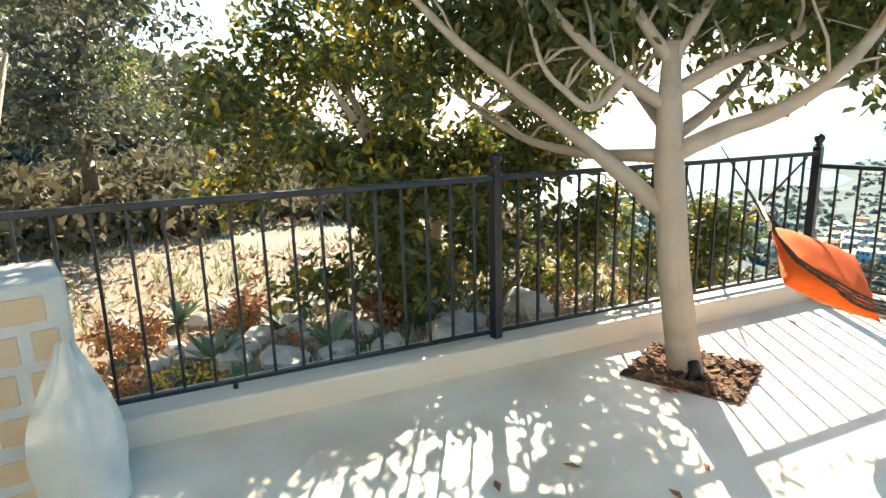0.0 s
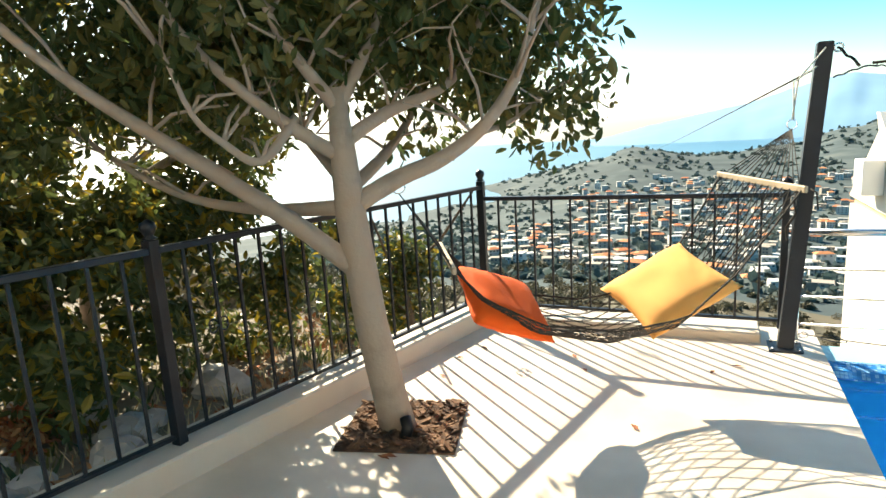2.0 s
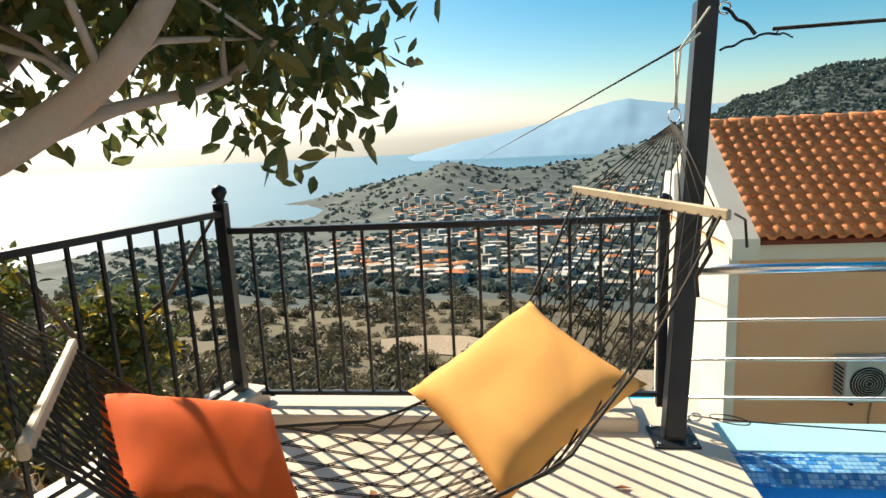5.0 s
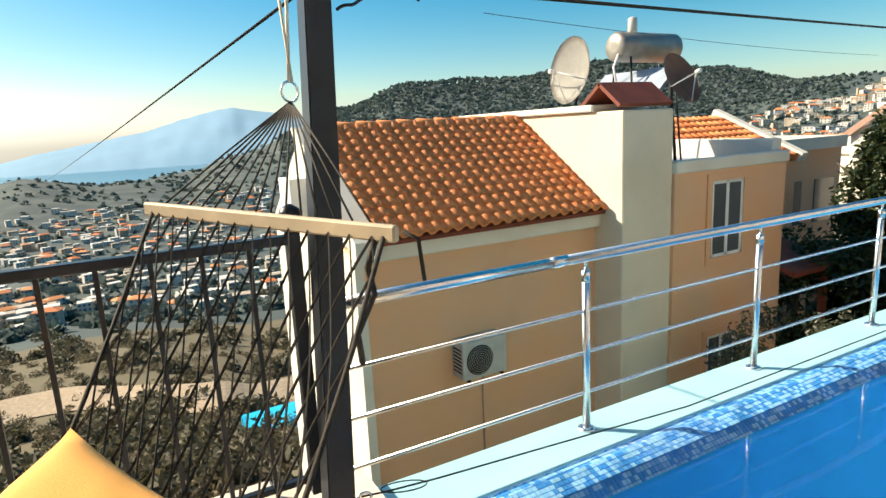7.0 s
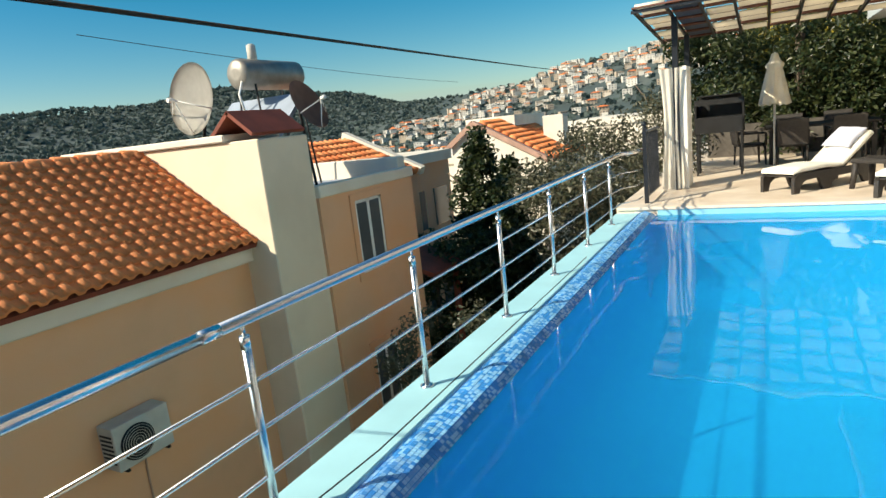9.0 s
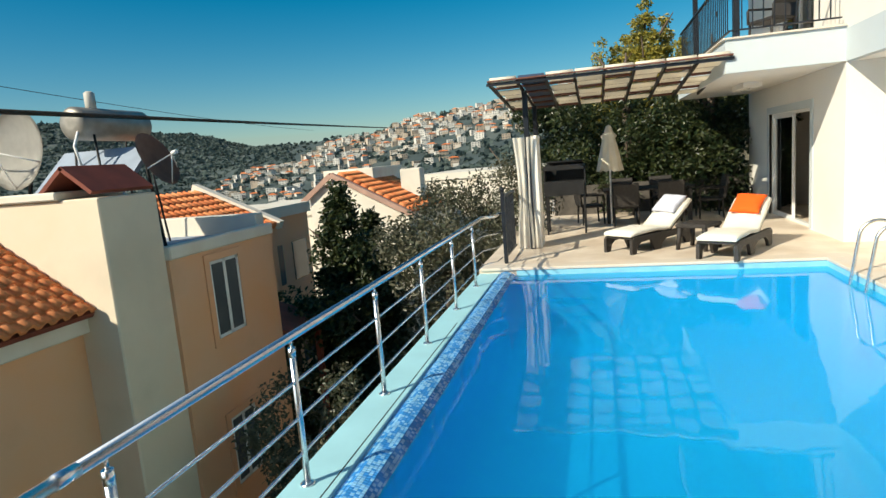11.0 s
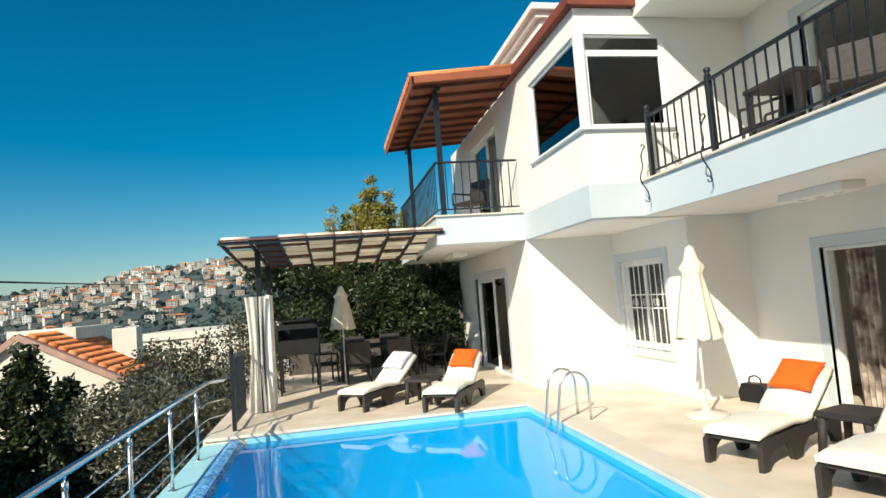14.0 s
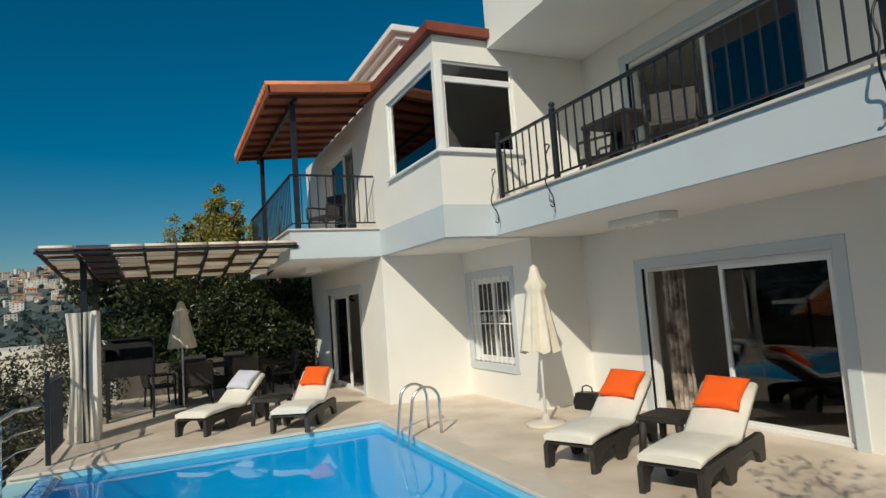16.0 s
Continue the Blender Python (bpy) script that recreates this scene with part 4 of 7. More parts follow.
# ---- the terrace tree ----
def terrace_tree():
    t = thing("terrace_tree", "broad leafy tree with a pale smooth trunk in a square bed", "tree", Matrix.Translation((-1.36, -2.12, 0)))
    rng = random.Random(7)
    bm = bmesh.new()
    tube(bm, [(0.0, -0.01, -0.05), (-0.03, -0.04, 0.2), (-0.09, -0.08, 0.66), (-0.14, -0.11, 1.27), (-0.15, -0.12, 1.61), (-0.16, -0.12, 1.95)], [0.112, 0.1, 0.093, 0.086, 0.07, 0.045], 16)
    trunk = part("trunk", bm, M["bark"], t, "pale smooth trunk")
    R, F = Vector((0.836, 0.548, 0)), Vector((-0.548, 0.836, 0))
    Z = Vector((0, 0, 1))
    limbs = [
        [(-0.08, 0, 1.0), (-0.38, 0, 1.27), (-0.69, 0.02, 1.51), (-1.02, 0.0, 1.77), (-1.31, -0.05, 2.01), (-1.61, -0.1, 2.32), (-1.95, -0.15, 2.75)],
        [(-0.04, 0, 1.33), (0.22, 0.0, 1.46), (0.46, -0.03, 1.55), (0.69, -0.06, 1.71), (0.86, -0.1, 1.94), (0.95, -0.14, 2.21), (1.08, -0.2, 2.7)],
        [(-0.06, 0, 1.58), (-0.27, -0.05, 1.72), (-0.49, -0.1, 1.9), (-0.72, -0.14, 2.14), (-0.87, -0.2, 2.4), (-1.05, -0.3, 2.9)],
        [(-0.05, 0, 1.68), (0.2, 0.1, 1.82), (0.56, 0.15, 1.97), (0.75, 0.2, 2.28), (0.9, 0.25, 2.8)],
        [(-0.08, 0, 1.85), (-0.22, -0.05, 2.04), (-0.37, -0.1, 2.3), (-0.52, -0.2, 2.9)],
        [(-0.08, 0, 1.85), (0.05, 0.05, 2.06), (0.18, 0.1, 2.33), (0.3, 0.2, 2.9)],
        [(-0.1, 0.02, 1.32), (-0.54, 0.3, 1.31), (-0.98, 0.5, 1.39), (-1.38, 0.65, 1.6), (-1.8, 0.8, 1.95)],
        [(-0.05, 0.02, 1.42), (0.2, 0.4, 1.6), (0.45, 0.8, 1.9), (0.7, 1.1, 2.4)],
        [(-0.1, 0.02, 1.5), (-0.3, 0.5, 1.75), (-0.5, 0.95, 2.05), (-0.7, 1.3, 2.5)],
        [(-0.3, -0.05, 1.8), (-0.47, -0.22, 1.6), (-0.63, -0.26, 1.7), (-0.75, -0.28, 1.84), (-0.84, -0.3, 2.12), (-0.98, -0.32, 2.4)],
        [(0.44, -0.02, 1.54), (0.7, 0.2, 1.66), (1.0, 0.35, 1.75), (1.3, 0.4, 2.0)],
    ]
    tips = []
    for i, lb in enumerate(limbs):
        pts = [R * a + F * b + Z * c + Vector((-0.09, -0.08, 0)) for k, (a, b, c) in enumerate(lb)]
        bm = bmesh.new()
        n = len(pts)
        r0 = 0.058 if i < 2 else 0.026 if i > 8 else 0.043
        curve = []
        for k in range(n - 1):
            a, b, c, d = pts[max(k - 1, 0)], pts[k], pts[k + 1], pts[min(k + 2, n - 1)]
            for f in (0, 0.25, 0.5, 0.75):
                curve.append(0.5 * (2 * b + (c - a) * f + (2 * a - 5 * b + 4 * c - d) * f * f + (3 * b - a - 3 * c + d) * f ** 3))
        curve.append(pts[-1])
        m = len(curve)
        tube(bm, curve, [r0 * (1 - 0.75 * k / (m - 1)) * (1 + 0.08 * noise.noise(Vector((k, i, 0)) * 0.9)) for k in range(m)], 10)
        for k in range(1 if i > 1 else 3, n):
            for _ in range(2):
                p = pts[k]
                q = p + Vector((rng.gauss(0, 0.35), rng.gauss(0, 0.35), rng.uniform(0.1, 0.5)))
                s = q + Vector((rng.gauss(0, 0.3), rng.gauss(0, 0.3), rng.uniform(-0.05, 0.35)))
                tube(bm, [p, p.lerp(q, 0.3) + Vector((0.02, -0.02, 0.05)), p.lerp(q, 0.7) + Vector((-0.02, 0.02, 0.03)), q, q.lerp(s, 0.5) + Vector((0, 0, 0.03)), s], [0.011, 0.009, 0.007, 0.006, 0.004, 0.002], 6)
                tips += [q, s]
        part("limb", bm, M["bark"], t)
        tips += pts[2:]
    blobs = [(p.x - 0.25, p.y + 0.2, max(p.z + 0.25, 2.15), rng.uniform(0.28, 0.45)) for p in tips if p.z > 1.7]
    for _ in range(26):
        a, r = rng.uniform(0, 2 * math.pi), 1.9 * math.sqrt(rng.random())
        blobs.append((r * math.cos(a), r * math.sin(a), rng.uniform(2.5, 3.6), rng.uniform(0.4, 0.65)))
    for _ in range(46):
        wx, wy = rng.uniform(-1.35, -0.2), rng.uniform(-1.75, -0.7)
        if wx > -0.12 - 0.22 * (wy + 2.4):
            continue
        blobs.append((wx + 1.36, wy + 2.12, rng.uniform(1.74, 2.5), rng.uniform(0.17, 0.26)))
    for wx, wy, wz in ((-0.7, -1.2, 1.5), (-0.6, -1.35, 1.6), (-0.5, -1.2, 1.62), (-0.45, -1.3, 1.75), (-0.35, -1.25, 1.72), (-0.62, -1.15, 1.75), (-0.3, -1.15, 1.85), (-0.75, -1.3, 1.7), (-0.5, -1.1, 1.9), (-0.25, -1.3, 1.95), (-0.85, -1.2, 1.62)):
        blobs.append((wx + 1.36, wy + 2.12, wz, 0.12))
    # the thick far side of the crown
    for _ in range(70):
        q = R * rng.uniform(-1.5, 1.15) + F * rng.uniform(0.5, 1.5) + Z * rng.uniform(1.95, 3.3)
        blobs.append((q.x, q.y, q.z, rng.uniform(0.26, 0.42)))
    for _ in range(16):
        q = R * rng.uniform(0.2, 1.2) + F * rng.uniform(0.3, 1.2) + Z * rng.uniform(1.62, 1.95)
        blobs.append((q.x, q.y, q.z, rng.uniform(0.1, 0.18)))
    leaves("crown", blobs, 30000, 0.095, M["leaf_green"], t, 5, 0.5)


terrace_tree()


def bushes(name, label, cat, x, y, z, trunks, blobs, count, size, mat, seed):
    t = thing(name, label, cat, Matrix.Translation((x, y, z)))
    bm = bmesh.new()
    for tr in trunks:
        tube(bm, tr, [0.09 * (1 - 0.8 * k / (len(tr) - 1)) for k in range(len(tr))], 8)
    part("trunk", bm, M["bark"], t)
    leaves("crown", blobs, count, size, mat, t, seed, 0.3)
    return t


def crown_blobs(rng, n, rx, ry, z0, z1, r0, r1):
    out = []
    for _ in range(n):
        a, r = rng.uniform(0, 2 * math.pi), math.sqrt(rng.random())
        out.append((rx * r * math.cos(a), ry * r * math.sin(a), rng.uniform(z0, z1), rng.uniform(r0, r1)))
    return out


rng = random.Random(11)
bushes("carob_tree", "low spreading tree with yellowing green leaves behind the fence", "tree", -4.3, -2.0, ground_z(-4.3, -2.0), [[(0, 0, -0.3), (0.1, 0.1, 0.8), (0.5, 0.3, 1.5), (1.2, 0.6, 1.9)], [(0, 0, 0), (-0.2, -0.3, 1.2), (-0.6, -0.6, 2.2)], [(0, 0, 0.2), (0.3, -0.6, 1.2), (0.5, -1.2, 1.9)]], crown_blobs(rng, 84, 1.4, 1.8, 1.0, 4.7, 0.26, 0.46) + [(x + 0.75, y - 0.6, z, r) for x, y, z, r in crown_blobs(rng, 34, 0.6, 1.1, 0.15, 1.5, 0.2, 0.32)] + [(x + 1.0, y + 1.0, z, r) for x, y, z, r in crown_blobs(rng, 30, 0.5, 1.3, -0.5, 1.3, 0.16, 0.3)], 46000, 0.1, M["leaf_yellow"], 21)
bushes("olive_tree", "grey-green olive tree hanging over the fence", "tree", -5.2, -5.6, ground_z(-5.2, -5.6), [[(0, 0, -0.3), (0.1, 0.1, 1.0), (0.3, 0.3, 2.2)], [(0, 0, 0.3), (-0.3, 0.2, 1.4), (-0.5, 0.5, 2.4)]], crown_blobs(rng, 55, 1.7, 1.9, 2.55, 4.3, 0.28, 0.5), 13000, 0.085, M["leaf_dusky"], 22)


# ---- planting bed, pillar and hammock on the terrace ----
def planting_bed():
    t = thing("planting_bed", "square opening in the paving filled with brown bark mulch", "planting bed", pose(-1.335, -2.11, 0.004, 0, 0, 14.5))
    bm = bmesh.new()
    box(bm, -0.34, 0.34, -0.31, 0.31, -0.02, 0.006)
    part("soil", bm, M["mulch"], t)
    rng = random.Random(4)
    bm = bmesh.new()
    for _ in range(420):
        x, y = rng.uniform(-0.32, 0.32), rng.uniform(-0.29, 0.29)
        if math.hypot(x, y) < 0.11:
            continue
        a = rng.uniform(0.015, 0.04)
        box(bm, -a, a, -a * 0.4, a * 0.4, -0.004, 0.004, pose(x, y, 0.014 + rng.uniform(0, 0.012), rng.uniform(-25, 25), rng.uniform(-25, 25), rng.uniform(0, 180)))
    tagged(part("bark_chips", bm, M["mulch"], t), kind="stuff")
    bm = bmesh.new()
    tube(bm, [(0.04, -0.16, 0.0), (0.05, -0.13, 0.06), (0.03, -0.1, 0.1)], 0.035, 8)
    part("pipe_end", bm, M["black_metal"], t, "short black pipe end at the trunk")


planting_bed()


def stone_pillar():
    t = thing("stone_pillar", "low pillar of pale sandstone blocks with wide mortar joints", "stone pillar", Matrix.Translation((-2.5, -5.8, 0)))
    bm = bmesh.new()
    box(bm, -0.24, 0.22, -0.62, 0.6, 0, 0.99)
    part("core", bm, M["mortar"], t, "grey mortar", 0.012)
    rng = random.Random(8)
    for r in range(6):
        z = 0.02 + r * 0.163
        y = -0.6 - rng.uniform(0, 0.15)
        while y < 0.5:
            w = rng.uniform(0.16, 0.3)
            bm = bmesh.new()
            y0, y1 = max(y, -0.61), min(y + w, 0.55)
            if y1 - y0 > 0.06:
                box(bm, 0.19, 0.226, y0, y1, z, z + 0.115 + rng.uniform(-0.02, 0.015))
                part("stone", bm, M["sandstone"], t, "", 0.004)
            else:
                bm.free()
            y += w + 0.045


M["mortar"] = material("mortar", (0.52, 0.53, 0.52), 0.9, 0, 0.12, 5, 0.4, 60)
M["sandstone"] = material("sandstone", (0.62, 0.46, 0.30), 0.9, 0, 0.2, 5, 0.4, 40, (0.50, 0.38, 0.26), 0.5)
stone_pillar()


def plastic_sheet():
    M["plastic"] = material("plastic", (0.62, 0.68, 0.70), 0.12, 0, 0.1, 6, 0.1, 30, coat=0.6)
    M["plastic"].node_tree.nodes["Principled BSDF"].inputs["Transmission Weight"].default_value = 0.35
    t = thing("plastic_sheet", "crumpled clear plastic sheet hanging on the pillar's corner", "plastic sheet", Matrix.Translation((-2.24, -5.3, 0.02)))
    vs, fs = [], []
    nu, nv = 16, 22
    for j in range(nv):
        v = j / (nv - 1)
        for i in range(nu):
            u = i / (nu - 1)
            w = 0.06 + 0.3 * math.sin(min(1, v * 1.25) * math.pi * 0.62) ** 1.2
            x = 0.03 + 0.10 * math.sin(math.pi * u) * (0.4 + v) + 0.025 * noise.noise(Vector((u * 5, v * 5, 0)))
            y = (u - 0.55) * w + 0.06
            vs.append((x, y, 0.74 * (1 - v) + 0.01 * noise.noise(Vector((u * 6, v * 3, 2)))))
    for j in range(nv - 1):
        for i in range(nu - 1):
            k = j * nu + i
            fs.append((k, k + 1, k + nu + 1, k + nu))
    me = bpy.data.meshes.new("sheet")
    me.from_pydata(vs, [], fs)
    me.polygons.foreach_set("use_smooth", [True] * len(me.polygons))
    me.materials.append(M["plastic"])
    ob = new("sheet", me)
    ob.parent = t


plastic_sheet()


def pillow(name, label, c, ux, uy, size, thick, mat, group="", seed=1):
    """A stuffed square pillow with drawn-out corners and creases; ux, uy: its edges' directions."""
    ux, uy = Vector(ux).normalized(), Vector(uy).normalized()
    uz = ux.cross(uy).normalized()
    uy = uz.cross(ux)
    n = 22
    vs, fs = [], []
    for side in (1, -1):
        for j in range(n + 1):
            for i in range(n + 1):
                a, b = 2 * i / n - 1, 2 * j / n - 1
                pinch = 1 - 0.10 * (1 - a * a) * abs(b) ** 3 - 0.10 * (1 - b * b) * abs(a) ** 3
                h = ((1 - a ** 4) * (1 - b ** 4)) ** 0.55
                wr = noise.noise(Vector((a * 1.3 + seed, b * 1.3, side))) * 0.08 + (0.35 - abs(noise.noise(Vector((a * 3.4 + b, b * 1.2 + seed, side * 3))))) * 0.16 * max(abs(a), abs(b)) ** 2
                z = side * thick * h * (0.5 + wr)
                vs.append((a * size * pinch, b * size * pinch, z))
        o = 0 if side == 1 else (n + 1) ** 2
        for j in range(n):
            for i in range(n):
                k = o + j * (n + 1) + i
                q = (k, k + 1, k + n + 2, k + n + 1)
                fs.append(q if side == 1 else q[::-1])
    me = bpy.data.meshes.new(name)
    me.from_pydata(vs, [], fs)
    bm = bmesh.new()
    bm.from_mesh(me)
    bmesh.ops.remove_doubles(bm, verts=bm.verts, dist=0.0008)
    for f in bm.faces:
        f.smooth = True
    bm.to_mesh(me)
    bm.free()
    me.materials.append(mat)
    ob = new(name, me)
    ob.matrix_world = Matrix(((ux.x, uy.x, uz.x, c[0]), (ux.y, uy.y, uz.y, c[1]), (ux.z, uy.z, uz.z, c[2]), (0, 0, 0, 1)))
    return tagged(ob, label, "pillow", group)


pillow("hammock_pillow", "plump yellow-orange square pillow lying in the hammock", (0.05, -1.07, 0.64), (0.41, 0.25, 0.23), (0.41, -0.42, -0.13), 0.315, 0.18, M["pillow_yellow"], "", 2)
pillow("hammock_pillow", "bright orange-red square pillow lying in the hammock", (-0.84, -1.68, 0.66), (0.93, 0.91, -0.55), (0.73, -1.07, -0.55), 0.275, 0.17, M["pillow_orange"], "", 5)


def hammock():
    A, B = Vector((-1.3, -2.04, 1.40)), Vector((0.79, -0.2, 1.6))
    t = thing("hammock", "dark knotted net hammock with pale wooden spreader bars", "hammock", Matrix.Translation((0, -1.2, 0.4)))
    O = Vector((0, -1.2, 0.4))
    path = [Vector(p) for p in ((-1.12, -1.84, 0.97), (-0.96, -1.78, 0.72), (-0.68, -1.68, 0.51), (-0.3, -1.46, 0.40), (0.02, -1.18, 0.42), (0.26, -0.92, 0.66), (0.42, -0.74, 0.95), (0.57, -0.53, 1.25))]
    side = Vector((0.5, -0.86, -0.04)).normalized()

    def at(u, v):
        s = u * (len(path) - 1)
        k = min(int(s), len(path) - 2)
        f = s - k
        p = path[k].lerp(path[k + 1], f)
        w = 0.31 + 0.12 * u - 0.06 * math.sin(math.pi * u)
        return p + side * (v * w) + Vector((0, 0, 0.16 * v * v * math.sin(math.pi * u))) - O

    for end, tie in ((0.0, A), (1.0, B)):
        bm = bmesh.new()
        p, q = at(end, -1.08), at(end, 1.08)
        d = (q - p).normalized()
        rot = d.to_track_quat("X", "Z").to_matrix().to_4x4()
        L = (q - p).length / 2
        box(bm, -L, L, -0.012, 0.012, -0.02, 0.02, Matrix.Translation((p + q) / 2) @ rot)
        part("spreader_bar", bm, M["wood_pale"], t, "pale wooden spreader bar", 0.005)
        ring = tie - O
        for i in range(15):
            v = -0.95 + 1.9 * i / 14
            p = at(end, v)
            bm = bmesh.new()
            tube(bm, [p, p.lerp(ring, 0.5) + Vector((0, 0, -0.01)), ring + Vector((0, 0, -0.03))], 0.0032, 5)
            part("clew_cord", bm, M["rope"], t)
        bm = bmesh.new()
        tube(bm, [ring + Vector((0.032 * math.cos(k * math.pi / 9), 0.02 * math.cos(k * math.pi / 9), 0.032 * math.sin(k * math.pi / 9))) for k in range(19)], 0.004, 6, False)
        part("ring", bm, M["steel"], t, "small steel ring")
    # diamond net: two families of slanting cords
    bm = bmesh.new()
    n, c = 44, 26
    for fam in (1, -1):
        for i in range(c):
            pts = []
            for j in range(n + 1):
                ph = i * 2 / c + fam * j * 0.022
                v = abs((ph % 2.0) - 1.0) * 2 - 1
                pts.append(at(j / n, v) + Vector((0, 0, 0.003 * fam)))
            tube(bm, pts, 0.0021, 4)
    part("net", bm, M["rope"], t, "knotted dark cord net")
    bm = bmesh.new()
    for v in (-1, 1):
        tube(bm, [at(j / 24, v) for j in range(25)], 0.006, 5)
    part("edge_rope", bm, M["rope"], t)
    bm = bmesh.new()
    tube(bm, [B - O + Vector((0, 0, 0.03)), B - O + Vector((0.03, 0.04, 0.3)), Vector((0.99, 0.0, 2.1)) - O], 0.006, 6)
    tube(bm, [B - O + Vector((0.01, 0, 0.03)), B - O + Vector((0.0, 0.02, 0.28)), Vector((0.94, -0.03, 1.98)) - O], 0.005, 6)
    part("tie_rope", bm, M["canvas"], t, "thin pale rope tied to the post")
    bm = bmesh.new()
    q = at(1.0, 0.95)
    tube(bm, [q, q + Vector((-0.03, 0, -0.08)), q + Vector((-0.01, 0.02, -0.15)), q + Vector((-0.06, 0.02, -0.24)), q + Vector((-0.05, 0.03, -0.32))], 0.008, 6)
    tube(bm, [q + Vector((0.05, -0.03, 0.0)), q + Vector((0.08, -0.05, -0.02)), q + Vector((0.09, -0.05, -0.12))], 0.005, 6)
    part("loose_rope", bm, M["rope"], t, "knotted loose rope end")


hammock()


# ---- deck furniture ----
def lounger(m, pil, head=34, label="dark woven sun lounger with a cream cushion", group="sun loungers"):
    m = m @ Matrix.Scale(0.87, 4)
    t = thing("sun_lounger", label, "sun lounger", m, group)
    bm = bmesh.new()
    prof = [(0.0, 0.0), (0.12, 0.0), (0.16, 0.14), (0.25, 0.2), (0.55, 0.22), (0.66, 0.0), (0.82, 0.0), (0.86, 0.1), (1.0, 0.19), (1.4, 0.2), (1.55, 0.12), (1.62, 0.0), (1.78, 0.0), (1.8, 0.26), (1.7, 0.32), (0.1, 0.32), (0.0, 0.26)]
    for y in (-0.33, 0.27):
        bm2 = bmesh.new()
        prism(bm2, prof, 0.06, Matrix.Translation((0, y, 0)))
        part("side_frame", bm2, M["rattan"], t, "", 0.01)
    for i in range(8):
        box(bm, 0.05 + i * 0.15, 0.14 + i * 0.15, -0.28, 0.28, 0.27, 0.3)
    part("slats", bm, M["rattan"], t)
    bm = bmesh.new()
    a = radians(head)
    bm3 = bmesh.new()
    box(bm3, -0.02, 0.78, -0.3, 0.3, -0.03, 0.0, pose(1.15, 0, 0.32, 0, -head, 0))
    part("backrest", bm3, M["rattan"], t, "raised woven backrest", 0.01)
    # one long cushion bent at the knee and hip
    ctr = [(0.0, 0.325), (0.2, 0.345), (0.75, 0.36), (0.95, 0.33), (1.14, 0.33)]
    ctr += [(1.17 + 0.38 * math.cos(a), 0.35 + 0.38 * math.sin(a)), (1.17 + 0.8 * math.cos(a), 0.35 + 0.8 * math.sin(a))]
    rows = []
    for k, (x, z) in enumerate(ctr):
        x2, z2 = ctr[min(k + 1, len(ctr) - 1)]
        x1, z1 = ctr[max(k - 1, 0)]
        d = Vector((x2 - x1, 0, z2 - z1)).normalized()
        nrm = Vector((-d.z, 0, d.x))
        h = 0.075
        rows.append([bm.verts.new(Vector((x, y, z)) + nrm * q) for y, q in ((-0.31, 0.0), (-0.315, h * 0.7), (-0.28, h), (0.0, h + 0.012), (0.28, h), (0.315, h * 0.7), (0.31, 0.0))])
    for p, q in zip(rows, rows[1:]):
        for i in range(6):
            bm.faces.new((p[i], p[i + 1], q[i + 1], q[i])).smooth = True
        bm.faces.new((p[6], p[0], q[0], q[6]))
    bm.faces.new(rows[0])
    bm.faces.new(rows[-1][::-1])
    part("cushion", bm, M["cushion"], t, "cream seat cushion", 0.0)
    up = Vector((math.cos(a), 0, math.sin(a)))
    c = m @ (Vector((1.17, 0, 0.35)) + up * 0.55 + Vector((-math.sin(a), 0, math.cos(a))) * 0.14)
    r3 = m.to_3x3().normalized()
    pillow("lounger_pillow", pil[0], c, r3 @ Vector((0, 1, 0.06)), r3 @ up, 0.225, 0.13, pil[1], "lounger pillows", pil[2])


lounger(pose(10.53, -2.0, 0, 0, 0, -42), ("pale lilac-grey square pillow on a lounger", M["pillow_grey"], 1))
lounger(pose(9.64, -3.31, 0, 0, 0, -30), ("bright orange square pillow on a lounger", M["pillow_orange"], 3))
lounger(pose(5.57, -5.33, 0, 0, 0, -66), ("bright orange square pillow on a lounger", M["pillow_orange"], 6))
lounger(pose(4.4, -5.5, 0, 0, 0, -69), ("bright orange square pillow on a lounger", M["pillow_orange"], 9))


def side_table(x, y, rz):
    t = thing("side_table", "low dark woven side table beside the loungers", "side table", pose(x, y, 0, 0, 0, rz), "side tables")
    bm = bmesh.new()
    box(bm, -0.26, 0.26, -0.26, 0.26, 0.36, 0.42)
    part("tabletop", bm, M["rattan"], t, "", 0.015, 2)
    for sx in (-1, 1):
        for sy in (-1, 1):
            bm = bmesh.new()
            tube(bm, [(sx * 0.23, sy * 0.23, 0), (sx * 0.2, sy * 0.2, 0.37)], [0.035, 0.045], 8)
            part("leg", bm, M["rattan"], t)


side_table(10.75, -3.25, -36)
side_table(5.4, -6.55, -73)


